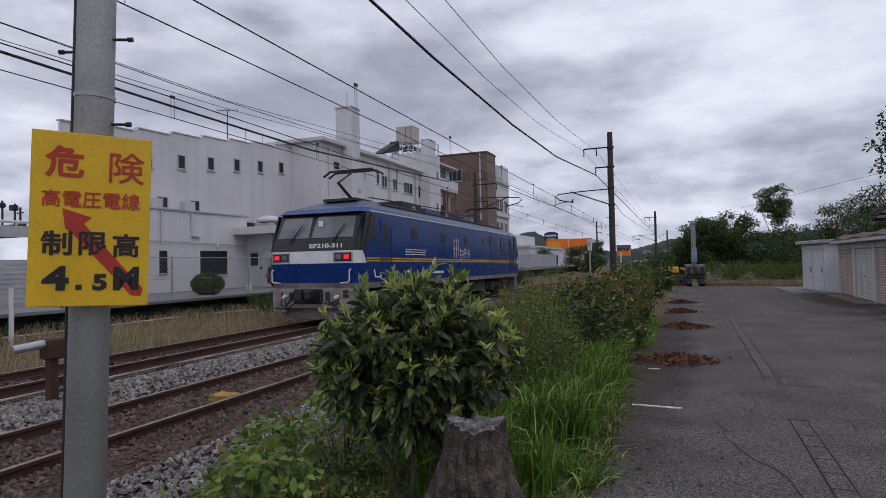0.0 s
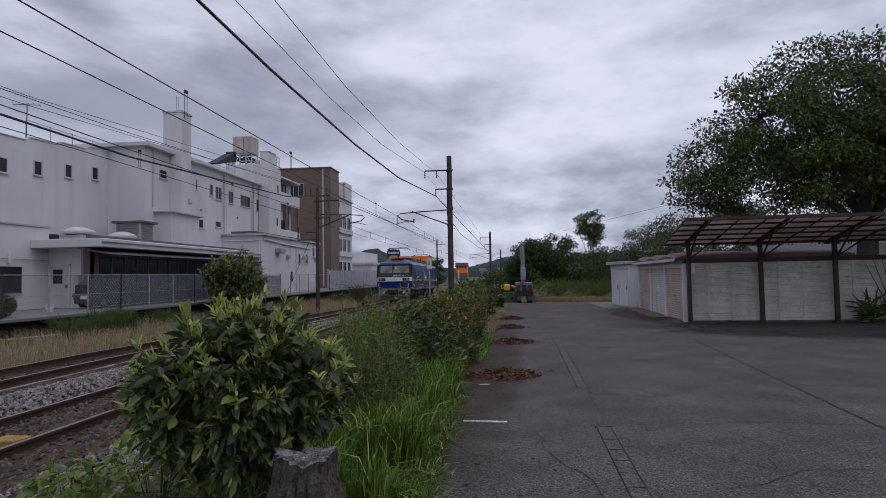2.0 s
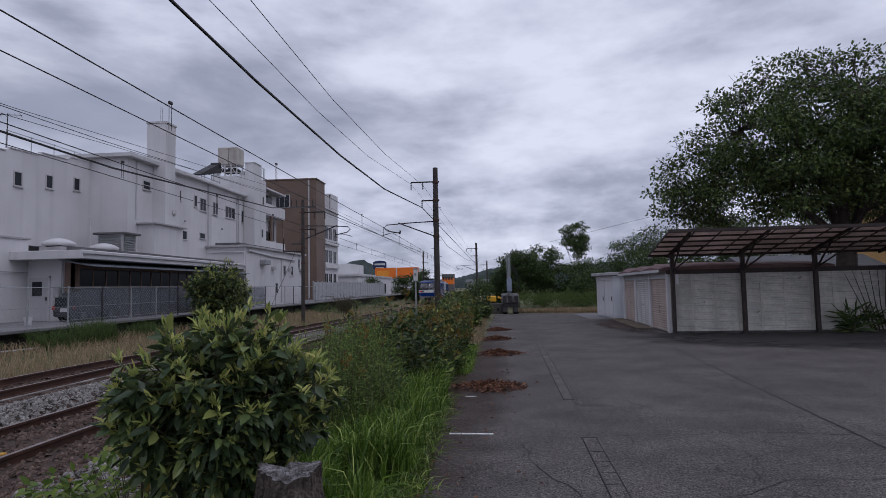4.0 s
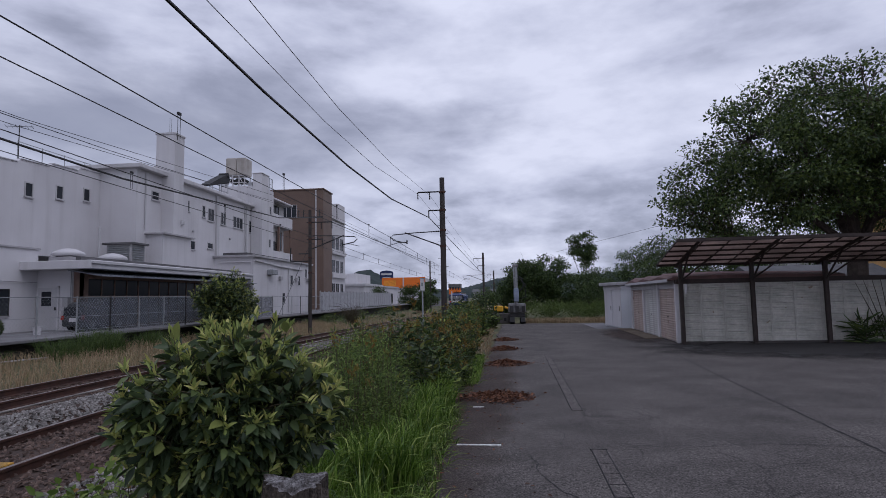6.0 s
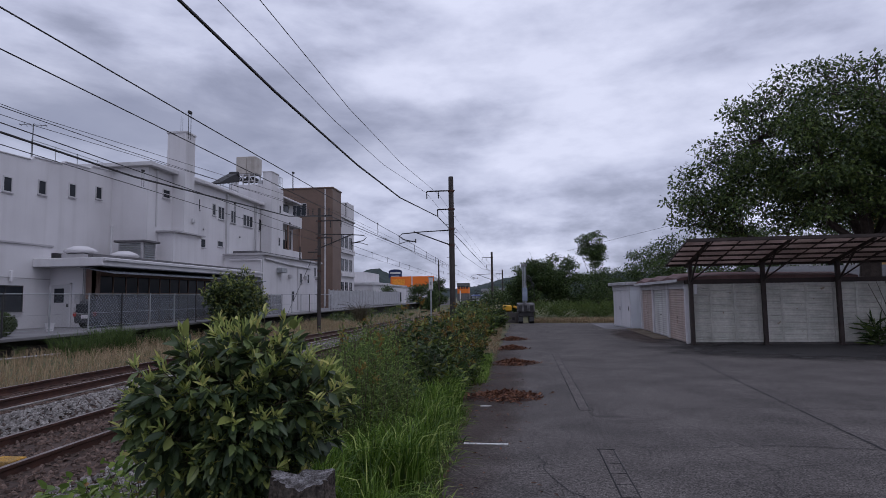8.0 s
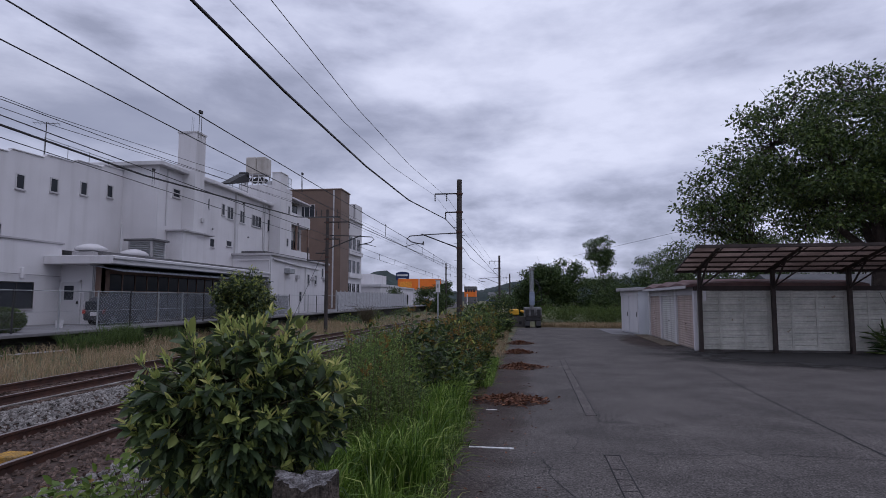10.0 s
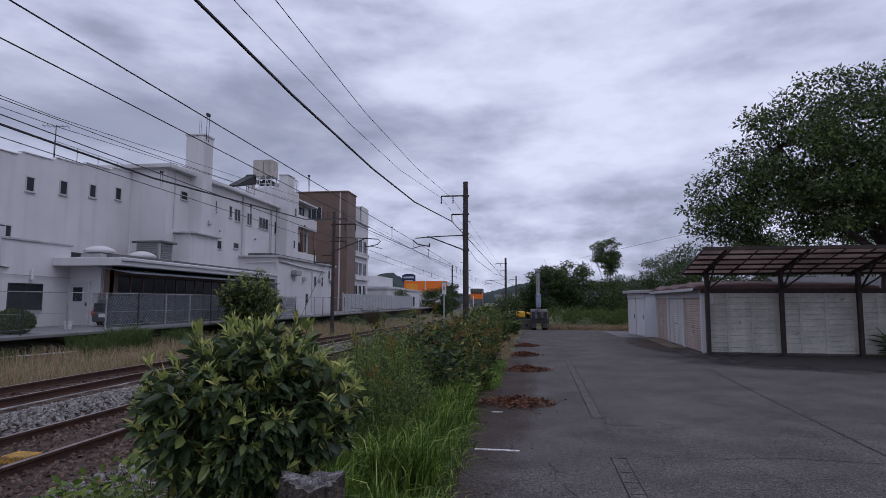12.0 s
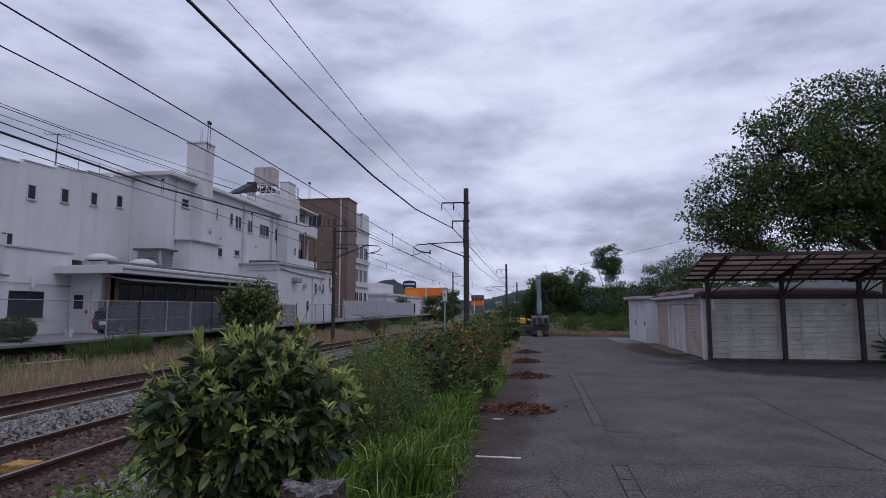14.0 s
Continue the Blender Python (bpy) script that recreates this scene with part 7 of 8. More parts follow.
# sawn stump with flaring roots
st = thing("tree_stump", (-1.17, 3.15, -0.06), "weathered sawn tree stump with split bark and root flare", "stump")
bm = bmesh.new()
n = 120
rs = random.Random(5)
ph = [rs.uniform(0, 6.28) for _ in range(8)]


def stump_radius(a, z):
    """Bark radius at an angle and height: root flare towards one side, furrows that wander upward."""
    low = max(0.0, 0.5 - z)
    flare = 0.7 * low ** 1.7 * max(0.0, math.cos(a - 5.9)) ** 2 + 0.55 * low ** 1.6 * max(0.0, math.cos(a - 3.6)) ** 4 + 0.5 * low ** 1.6 * max(0.0, math.cos(a - 1.6)) ** 4
    lobes = 0.06 * math.sin(3 * a + ph[1]) + 0.05 * math.sin(5 * a + ph[2] + 0.7 * z)
    ridge = abs(math.sin(8.5 * a + ph[3] + 1.6 * math.sin(5 * z + ph[5]))) ** 0.6
    fine = abs(math.sin(19 * a + ph[4] + 2.2 * math.sin(7 * z + ph[6]))) ** 0.7
    return (0.158 + 0.09 * low) * (1 + lobes) + flare + 0.026 * ridge + 0.011 * fine - 0.02


def rim(a):
    """Height of the sawn edge, which dips and rises round the stump."""
    return 0.57 + 0.016 * math.sin(2 * a + 1) + 0.010 * math.sin(5 * a + ph[5]) + 0.006 * math.sin(11 * a + ph[6])


heights = [-0.12 + 0.05 * k for k in range(13)] + [0.57]
rings = []
for z in heights:
    ring = []
    for k in range(n):
        a = 2 * math.pi * k / n
        zz = z
        if z > 0.54:
            zz = rim(a)
        rr = stump_radius(a, z) + (rs.uniform(-0.003, 0.003) if z < 0.54 else 0.0)
        ring.append(bm.verts.new((-1.145 + rr * math.cos(a), 3.15 + rr * math.sin(a) * 0.92, zz)))
    rings.append(ring)
for a, b in zip(rings, rings[1:]):
    for k in range(n):
        bm.faces.new((a[k], a[(k + 1) % n], b[(k + 1) % n], b[k]))
part("bark", bm, material("stump_bark", (0.105, 0.085, 0.072), (0.035, 0.028, 0.024), rough=0.92, scale=14, fine=60, bump=0.9, grain=0.5), st, "furrowed grey-brown bark")
bm = bmesh.new()
cut = []
for j, q in enumerate((1.0, 0.9, 0.75, 0.6, 0.45, 0.3, 0.15)):
    ring = []
    for k in range(n):
        a = 2 * math.pi * k / n
        rr = stump_radius(a, 0.57) * q
        crack = 0.014 * q * (max(0.0, math.cos(a - 4.4)) ** 60 + max(0.0, math.cos(a - 1.1)) ** 80 + max(0.0, math.cos(a - 5.7)) ** 80)
        zz = 0.57 + (rim(a) - 0.57) * q - crack + (rs.uniform(-0.005, 0.005) if q < 1 else 0.0)
        ring.append(bm.verts.new((-1.145 + rr * math.cos(a), 3.15 + rr * math.sin(a) * 0.92, zz)))
    cut.append(ring)
for a, b in zip(cut, cut[1:]):
    for k in range(n):
        bm.faces.new((a[k], a[(k + 1) % n], b[(k + 1) % n], b[k]))
bm.faces.new(cut[-1])
part("sawn_top", bm, material("sawn_wood", (0.27, 0.26, 0.265), (0.06, 0.052, 0.05), rough=0.9, scale=16, fine=90, bump=0.8, grain=0.6), st, "grey weathered sawn face")
st.location.z += 0.045


def vine(rng, base, spread, height, n, label, leaf=0.085, mat=None, cat="vine"):
    t = thing("creeper", base, label, cat, "creepers")
    d = rng.normal(size=(n, 3)) * np.array([spread[0], spread[1], 0])
    h = height * np.clip(1 - (d[:, 0] / (2.2 * spread[0])) ** 2 - (d[:, 1] / (2.2 * spread[1])) ** 2, 0.1, 1)
    d[:, 2] = h * (0.35 + 0.65 * rng.random(n) ** 0.5)
    p = d + np.array(base)
    w = rng.normal(size=(n, 3)) * 0.6 + np.array([0.35, -0.55, 0.05])
    v, f = scatter(rng, p, w, leaf * rng.uniform(0.6, 1.2, n), leaf * rng.uniform(0.9, 1.5, n), flop=0.35)
    foliage("leaves", v, f, mat or VINE, t, smooth=True)
    wood = bmesh.new()
    for k in range(0, n, 9):
        path_tube(wood, [(base[0] + d[k, 0] * 0.4, base[1] + d[k, 1] * 0.4, base[2]), tuple(p[k] - np.array([0, 0, 0.02]))], [0.004, 0.002], 4)
    tagged(part("stalk", wood, TWIG, t), kind="stuff")
    return t


for x, y, sx, sy, h, n, lf in ((-2.35, 2.8, 0.30, 0.28, 0.58, 620, 0.085), (-2.75, 3.4, 0.25, 0.3, 0.62, 420, 0.085), (-2.0, 2.5, 0.3, 0.22, 0.36, 460, 0.075), (-2.7, 4.2, 0.3, 0.35, 0.75, 420, 0.085), (-3.0, 5.2, 0.3, 0.4, 0.65, 380, 0.08), (-1.55, 2.6, 0.25, 0.2, 0.2, 300, 0.06), (-2.4, 4.6, 0.35, 0.4, 0.8, 420, 0.08)):
    vine(rng, (x, y, -0.12), (sx, sy), h, n, "light green broad-leaved creeper on the bank", lf)

# low fern-like undergrowth round the shrub's foot
for x, y in ((-2.05, 3.05), (-1.75, 2.75), (-2.2, 3.6), (-1.0, 2.75)):
    vine(rng, (x, y, -0.08), (0.22, 0.22), 0.3, 380, "dark small-leaved undergrowth at the foot of the shrub", 0.045, WEED, "undergrowth")


def blades(rng, n, x0, x1, y0, y1, h, wide, mat, name, label, zf, lean=0.5, ybias=1.0, clump=0):
    x = rng.uniform(x0, x1, n)
    y = y0 + (y1 - y0) * rng.random(n) ** ybias
    if clump:
        cx, cy = rng.uniform(x0, x1, clump), y0 + (y1 - y0) * rng.random(clump) ** ybias
        k = rng.integers(0, clump, n)
        x, y = cx[k] + rng.normal(0, 0.06, n), cy[k] + rng.normal(0, 0.06, n)
    z = np.array([zf(a, b) for a, b in zip(x, y)])
    d = rng.normal(size=(n, 3)) * lean
    d[:, 2] = 1.0
    hh = h * rng.uniform(0.5, 1.1, n)
    dx = d / np.linalg.norm(d, axis=1, keepdims=True)
    side = np.cross(dx, rng.normal(size=(n, 3)))
    side /= np.linalg.norm(side, axis=1, keepdims=True)
    v = np.empty((n, 7, 3))
    root = np.stack([x, y, z], 1)
    out = np.stack([d[:, 0], d[:, 1], np.zeros(n)], 1)
    w = wide * rng.uniform(0.6, 1.2, n)
    for q, (s, ww) in enumerate(((0, 1.0), (0.45, 0.85), (0.8, 0.5))):
        c = root + np.array([0, 0, 1.0]) * (hh * (s - 0.25 * s * s * np.linalg.norm(out, axis=1)))[:, None] + out * (hh * s * s * 0.75)[:, None]
        v[:, 2 * q] = c - side * (w * ww)[:, None]
        v[:, 2 * q + 1] = c + side * (w * ww)[:, None]
    v[:, 6] = root + np.array([0, 0, 1.0]) * (hh * (1 - 0.4 * np.linalg.norm(out, axis=1)))[:, None] + out * (hh * 1.15)[:, None]
    f = [q for i in range(n) for q in ((7 * i, 7 * i + 1, 7 * i + 3, 7 * i + 2), (7 * i + 2, 7 * i + 3, 7 * i + 5, 7 * i + 4), (7 * i + 4, 7 * i + 5, 7 * i + 6))]
    ob = new(name, from_arrays(name, v.reshape(-1, 3).tolist(), f, mat, True))
    return tagged(ob, label, "grass", kind="stuff")


lot_z = lambda x, y: ground_height(x, y) - 0.02
blades(rng, 8500, -1.6, -0.8, 3.6, 8.6, 0.62, 0.0095, GRASS, "grass", "tall fresh green grass along the asphalt edge", lot_z, 0.3, 1.0, 75)
blades(rng, 2600, -1.0, -0.62, 3.0, 8.4, 0.2, 0.007, GRASS, "grass", "short green grass creeping over the asphalt edge", lot_z, 0.7, 1.0, 90)
blades(rng, 5000, -1.25, -0.42, 10.6, 15.2, 0.22, 0.007, GRASS, "grass", "short bright green grass along the asphalt edge", lot_z, 0.4)
blades(rng, 4000, -2.6, -0.9, 2.4, 4.5, 0.3, 0.005, GRASS, "grass", "thin green grass round the stump", lot_z, 0.5, 1.0, 90)
blades(rng, 2500, -1.6, -0.3, 16, 32, 0.22, 0.008, HAY, "grass", "dry grass and weeds at the lot's edge", lot_z, 0.6)
verge = lambda x, y: ground_height(x, y) - 0.02
blades(rng, 15000, -13.8, -10.5, 4.5, 42, 0.42, 0.008, HAY, "dry_grass", "dry straw-coloured grass on the verge below the wall", verge, 0.4, 1.3)
blades(rng, 800, -13.95, -13.2, 6, 44, 0.5, 0.012, DULLGRASS, "grass", "green grass tufts at the foot of the wall", verge, 0.4, 1.0, 60)
for x, y, h, n in ((-13.3, 16.6, 0.75, 500), (-13.2, 18.2, 0.95, 800), (-13.4, 21.3, 0.7, 500), (-13.4, 13.2, 0.4, 200), (-13.2, 27.5, 0.7, 500)):
    blades(rng, n, x - 0.5, x + 0.4, y - 0.7, y + 0.7, h, 0.011, DULLGRASS, "grass_tuft", "tall green grass tuft against the retaining wall", verge, 0.38)
blades(rng, 3500, -12.5, -3.2, 38, 95, 0.5, 0.025, HAY, "dry_grass", "dry grass beside the distant track", verge, 0.5)


def weed_proto(rng, kind, label):
    """A clump of weeds about one metre across, built once at the origin."""
    t = new("weed_clump")
    tagged(t, label, "weeds", "lineside weeds")
    stems = bmesh.new()
    P, D, Ls, Wd, P2, D2, L2, W2 = [], [], [], [], [], [], [], []
    n = {"tall": 84, "round": 60, "russet": 54}[kind]
    for k in range(n):
        a, r = rng.uniform(0, 6.28), 0.55 * rng.random() ** 0.5
        foot = np.array([0.6 * r * math.cos(a), 0.6 * r * math.sin(a), -0.1])
        h = rng.uniform(0.6, 1.35) * (1.0 if kind != "round" else 0.9) * (1 - 0.45 * (r / 0.55) ** 2)
        tip = foot + np.array([0.35 * r * math.cos(a) + rng.normal(0, 0.07), 0.35 * r * math.sin(a) + rng.normal(0, 0.07), h + 0.1])
        path_tube(stems, [tuple(foot), tuple(foot * 0.5 + tip * 0.5 + rng.normal(0, 0.02, 3)), tuple(tip)], [0.005, 0.004, 0.002], 4)
        m = 62 if kind == "tall" else 30
        for q in range(m):
            s = 0.2 + 0.8 * q / m
            P.append(foot + (tip - foot) * s + rng.normal(0, 0.03 if kind == "tall" else 0.05, 3))
            w = rng.normal(size=3)
            w[2] = abs(w[2]) * 0.4 + 0.2
            D.append(w)
            Ls.append(rng.uniform(0.055, 0.10) * (1.1 - 0.35 * s) * {"tall": 1.0, "round": 1.75, "russet": 1.3}[kind])
            Wd.append(Ls[-1] * (0.36 if kind == "tall" else 0.8))
        if (kind == "russet" and rng.random() < 0.5) or (kind == "tall" and rng.random() < 0.04):
            for q in range(24):
                P2.append(tip + rng.normal(0, 0.03, 3) - np.array([0, 0, 0.06 * rng.random()]))
                D2.append(rng.normal(size=3) + np.array([0, 0, 0.8]))
                L2.append(rng.uniform(0.035, 0.07))
                W2.append(L2[-1] * 0.6)
    tagged(part("stalk", stems, TWIG, t), kind="stuff")
    v, f = scatter(rng, np.array(P), np.array(D), np.array(Ls), np.array(Wd), CARD if kind == "tall" else LEAF, CARD_FACES if kind == "tall" else LEAF_FACES)
    foliage("leaves", v, f, FEATHER if kind == "tall" else WEED, t)
    if P2:
        v, f = scatter(rng, np.array(P2), np.array(D2), np.array(L2), np.array(W2), CARD, CARD_FACES)
        foliage("seed_head", v, f, RUSSET, t, "rusty orange seed heads")
    return t


kinds = ["tall", "round", "russet"]
protos = {}
for kd, lab in (("tall", "tall fine-leaved green weeds by the track"), ("round", "dense round green weedy bush"), ("russet", "tall weeds with rusty orange tops")):
    protos[kd] = weed_proto(rng, kd, lab)
first = {k: True for k in kinds}
rp = random.Random(21)


def put_weed(kd, x, y, s=1.0):
    m = pose(x, y, ground_height(x, y), 0, 0, rp.uniform(0, 360))
    ob = protos[kd]
    if first[kd]:
        first[kd] = False
        ob.matrix_basis = m @ Matrix.Diagonal((s, s, s, 1))
        return ob
    old = ob.scale.copy()
    ob.scale = (s, s, s)
    c = copy_thing(ob, m)
    ob.scale = old
    return c


for x, y, kd, s in ((-2.05, 5.0, "tall", 0.75), (-1.6, 5.7, "tall", 0.85), (-2.3, 5.9, "tall", 0.8), (-1.8, 6.5, "tall", 1.0), (-2.4, 7.0, "tall", 0.85), (-1.45, 7.0, "round", 0.72), (-1.9, 7.6, "tall", 1.0), (-1.4, 8.3, "round", 0.95), (-2.1, 8.5, "tall", 1.05), (-1.5, 9.3, "round", 1.15), (-2.4, 9.8, "tall", 0.95), (-1.55, 10.6, "russet", 1.2), (-2.4, 11.2, "tall", 0.9), (-3.1, 11.6, "tall", 0.7), (-1.2, 9.0, "round", 0.85), (-1.15, 9.9, "russet", 0.95), (-1.05, 10.8, "round", 0.8), (-1.9, 10.0, "russet", 1.15)):
    put_weed(kd, x, y, s * 1.15)
    if kd == "tall":
        put_weed(kd, x + 0.3, y + 0.35, s * 0.95)
y = 12.2
while y < 30:
    for x, lo, hi, mix_ in ((-1.35, 0.85, 1.3, (1, 4, 5)), (-2.1, 0.85, 1.2, (2, 4, 4)), (-2.95, 0.65, 1.0, (5, 3, 3))):
        k = rp.uniform(lo, hi)
        put_weed(rp.choices(kinds, mix_)[0], x + rp.uniform(-0.3, 0.25) * k, y + rp.uniform(-0.5, 0.5), k)
    y += 1.3
# fuller bushes near the line pole
for x, y, k in ((-1.35, 19.5, 1.35), (-1.25, 23.0, 1.6), (-1.5, 26.0, 1.6), (-0.9, 29.0, 1.6), (-1.9, 28.0, 1.6)):
    put_weed("round", x, y, k)
for y in np.arange(31, 62, 2.2):
    put_weed(rp.choice(kinds), -2.4 + rp.uniform(-0.8, 0.9), y, rp.uniform(1.0, 1.5))


def crown_tree(rng, name, base, trunk_h, clumps, leaves, leaf, label, mat=CROWN, trunk_r=0.2, category="tree", clump_r=0.7, bark=BARK, lean=(0, 0), arms=6, flat=0.55):
    """A tree: tapered trunk, a few bowed limbs, twigs to each clump, and clumps of loose leaves."""
    t = thing(name, base, label, category)
    base = Vector(base)
    fork = base + Vector((lean[0], lean[1], trunk_h))
    wood = bmesh.new()
    path_tube(wood, [base - Vector((0, 0, 0.2)), base.lerp(fork, 0.45) + Vector((0.06, 0, 0)), fork], [trunk_r * 1.25, trunk_r, trunk_r * 0.85], 12)
    part("trunk", wood, bark, t)
    picks = sorted(clumps, key=lambda q: -(q[0] - fork).length)[:: max(1, len(clumps) // arms)][:arms]
    spots = [fork]
    for c, r in picks:
        way = c - fork
        p1 = fork + way * 0.3 + Vector((rng.normal(0, 0.08), rng.normal(0, 0.08), 0.02)) * way.length
        p2 = fork + way * 0.62 + Vector((rng.normal(0, 0.07), rng.normal(0, 0.07), -0.05)) * way.length
        bm = bmesh.new()
        path_tube(bm, [fork - Vector((0, 0, 0.15)), p1, p2, c], [trunk_r * 0.5, trunk_r * 0.34, trunk_r * 0.18, 0.012], 8)
        part("limb", bm, bark, t)
        spots += [p1, p1.lerp(p2, 0.5), p2, p2.lerp(c, 0.5)]
    twigs = bmesh.new()
    P, D = [], []
    for c, r in clumps:
        sp = min(spots, key=lambda q: (q - c).length)
        path_tube(twigs, [sp, sp.lerp(c, 0.5) + Vector((rng.normal(0, 0.1), rng.normal(0, 0.1), -0.05)), c], [trunk_r * 0.07, trunk_r * 0.04, 0.005], 5)
        for q in range(4):
            path_tube(twigs, [sp.lerp(c, 0.7), c + Vector(rng.normal(0, 0.5, 3)) * r], [trunk_r * 0.05, 0.004], 4)
        k = max(8, int(leaves * (r / clump_r) ** 2))
        p, d = ball_points(rng, k, c, (r, r, r * flat), 0.15)
        p += rng.normal(0, 0.09 * r, p.shape)
        P.append(p)
        D.append(d * 0.6 + rng.normal(size=d.shape) * 0.7 + np.array([0, 0, -0.25]))
    tagged(part("twigwork", twigs, bark, t), kind="stuff")
    P, D = np.concatenate(P), np.concatenate(D)
    n = len(P)
    v, f = scatter(rng, P, D, leaf * rng.uniform(0.6, 1.2, n), leaf * rng.uniform(0.7, 1.1, n), CARD, CARD_FACES)
    foliage("crown", v, f, mat, t)
    return t


# the large tree over the carport: its crown slopes down towards the garages
cl = []
rt = random.Random(8)
centre, rad = Vector((14.9, 21.4, 4.9)), Vector((8.2, 4.2, 5.0))
while len(cl) < 460:
    d = Vector((rt.gauss(0, 1), rt.gauss(0, 1), rt.gauss(0, 1))).normalized()
    p = Vector((d.x * rad.x, d.y * rad.y, d.z * rad.z)) * rt.uniform(0.12, 1.0) ** 0.55 + centre
    # boughs sag to a slanting outline; the underside lifts towards the trunk
    if p.z > 9.3 - 0.16 * max(0.0, 12.8 - p.x) ** 1.75 or p.z < 3.6 + (0.6 if p.x > 10.0 else 0.0):
        continue
    cl.append((p, rt.uniform(0.5, 1.0)))
for x, z in ((7.9, 7.8), (8.6, 8.4), (10.0, 9.2), (11.0, 9.6), (7.2, 6.7), (6.6, 5.9), (12.0, 9.6), (6.3, 5.0), (9.4, 8.8)):
    for k in range(3):
        cl.append((Vector((x + rt.uniform(-0.2, 0.7) * k, 21.2 + rt.uniform(-0.8, 0.8), z - 0.35 * k)), 0.6))
crown_tree(rng, "tree", (12.2, 21.2, 0.0), 3.0, cl, 215, 0.15, "large spreading dark green tree above the carport", trunk_r=0.34, clump_r=0.75, lean=(0.3, 0.0), arms=16, flat=0.5)

# wood at the end of the lot


def lump(rs, c, rad, n, lo, hi):
    out_ = []
    for _ in range(n):
        d = Vector((rs.gauss(0, 1), rs.gauss(0, 1), rs.gauss(0, 1))).normalized() * rs.uniform(0.05, 1.0) ** 0.5
        out_.append((Vector((c[0] + d.x * rad[0], c[1] + d.y * rad[1], c[2] + d.z * rad[2])), rs.uniform(lo, hi)))
    return out_


WOODS = [
    ((-13.4, 112, -1.4), 1.0, (-13.3, 112, 2.2), (1.3, 1.6, 3.2), 30, (0.5, 0.9), 120, 0.30, "slender light green tree beside the distant track"),
    ((1.9, 44, -0.2), 0.9, (2.2, 44, 2.5), (1.8, 1.5, 2.2), 52, (0.45, 0.8), 190, 0.19, "dense green tree behind the drilling rig"),
    ((4.0, 46, -0.2), 0.9, (4.1, 46, 2.5), (1.9, 1.6, 2.4), 56, (0.45, 0.8), 190, 0.19, "dense green tree at the end of the lot"),
    ((0.3, 45, -0.2), 0.6, (0.4, 45, 1.3), (1.2, 1.2, 1.4), 34, (0.4, 0.65), 140, 0.14, "small green tree at the lot's edge"),
    ((-0.9, 40, -0.3), 0.5, (-0.9, 40, 0.9), (0.9, 1.2, 1.0), 26, (0.4, 0.6), 140, 0.13, "small green tree by the line pole"),
    ((14.6, 100, -0.9), 4.8, (14.5, 100, 9.2), (2.9, 2.2, 2.9), 46, (0.7, 1.1), 130, 0.32, "tall slender tree rising above the wood"),
    ((9.6, 60, -0.4), 1.0, (9.7, 60, 2.0), (3.2, 2.4, 2.1), 60, (0.6, 1.1), 150, 0.22, "broad green tree in the wood"),
    ((14.5, 58, -0.4), 1.4, (14.5, 58, 3.4), (3.8, 2.6, 3.5), 64, (0.6, 1.1), 150, 0.22, "broad green tree in the wood"),
    ((19.5, 52, -0.4), 1.6, (19.5, 52, 4.4), (3.4, 2.8, 4.2), 64, (0.6, 1.1), 150, 0.22, "broad green tree behind the garages"),
    ((11.8, 40, -0.2), 1.2, (11.6, 40, 2.7), (2.4, 2.2, 2.7), 56, (0.5, 0.95), 150, 0.17, "green tree behind the white shed"),
    ((15.6, 38, -0.2), 1.4, (15.4, 38, 3.4), (2.4, 2.2, 3.0), 56, (0.5, 0.95), 150, 0.17, "green tree behind the garages"),
    ((7.6, 46, -0.2), 0.6, (7.4, 46, 1.3), (2.3, 1.8, 1.5), 50, (0.5, 0.85), 150, 0.16, "green tree behind the white shed"),
    ((26, 46, -0.2), 2.0, (26, 46, 5.0), (4.2, 3.2, 4.5), 60, (0.7, 1.2), 140, 0.24, "broad green tree behind the houses"),
    ((-14.0, 92, -1.0), 0.8, (-13.6, 92, 1.4), (2.6, 2.2, 2.6), 44, (0.6, 1.0), 120, 0.25, "green tree beside the distant track"),
    ((-11.6, 88, -1.2), 0.8, (-11.7, 88, 1.2), (0.8, 2.0, 2.2), 34, (0.5, 0.8), 120, 0.25, "green tree beside the distant track"),
    ((-16.6, 78, -0.6), 0.8, (-16.6, 78, 1.2), (1.6, 2.0, 1.8), 34, (0.5, 0.9), 120, 0.22, "dark green bush before the white building"),
    ((-3.6, 130, -2.0), 1.0, (-3.2, 130, 1.0), (3.0, 3, 3.0), 40, (0.8, 1.3), 110, 0.32, "dark green tree by the distant line"),
    ((5.0, 120, -1.5), 1.0, (5.0, 120, 1.6), (5.4, 3, 4.0), 54, (0.9, 1.4), 110, 0.34, "dark green tree in the distance"),
]
rs2 = random.Random(31)
for b, th, c, rad, n, (lo, hi), lv_, lf, lab in WOODS:
    crown_tree(rng, "tree", b, th, lump(rs2, c, rad, n, lo, hi), lv_, lf, lab, CROWN2, trunk_r=0.14, clump_r=(lo + hi) / 2)

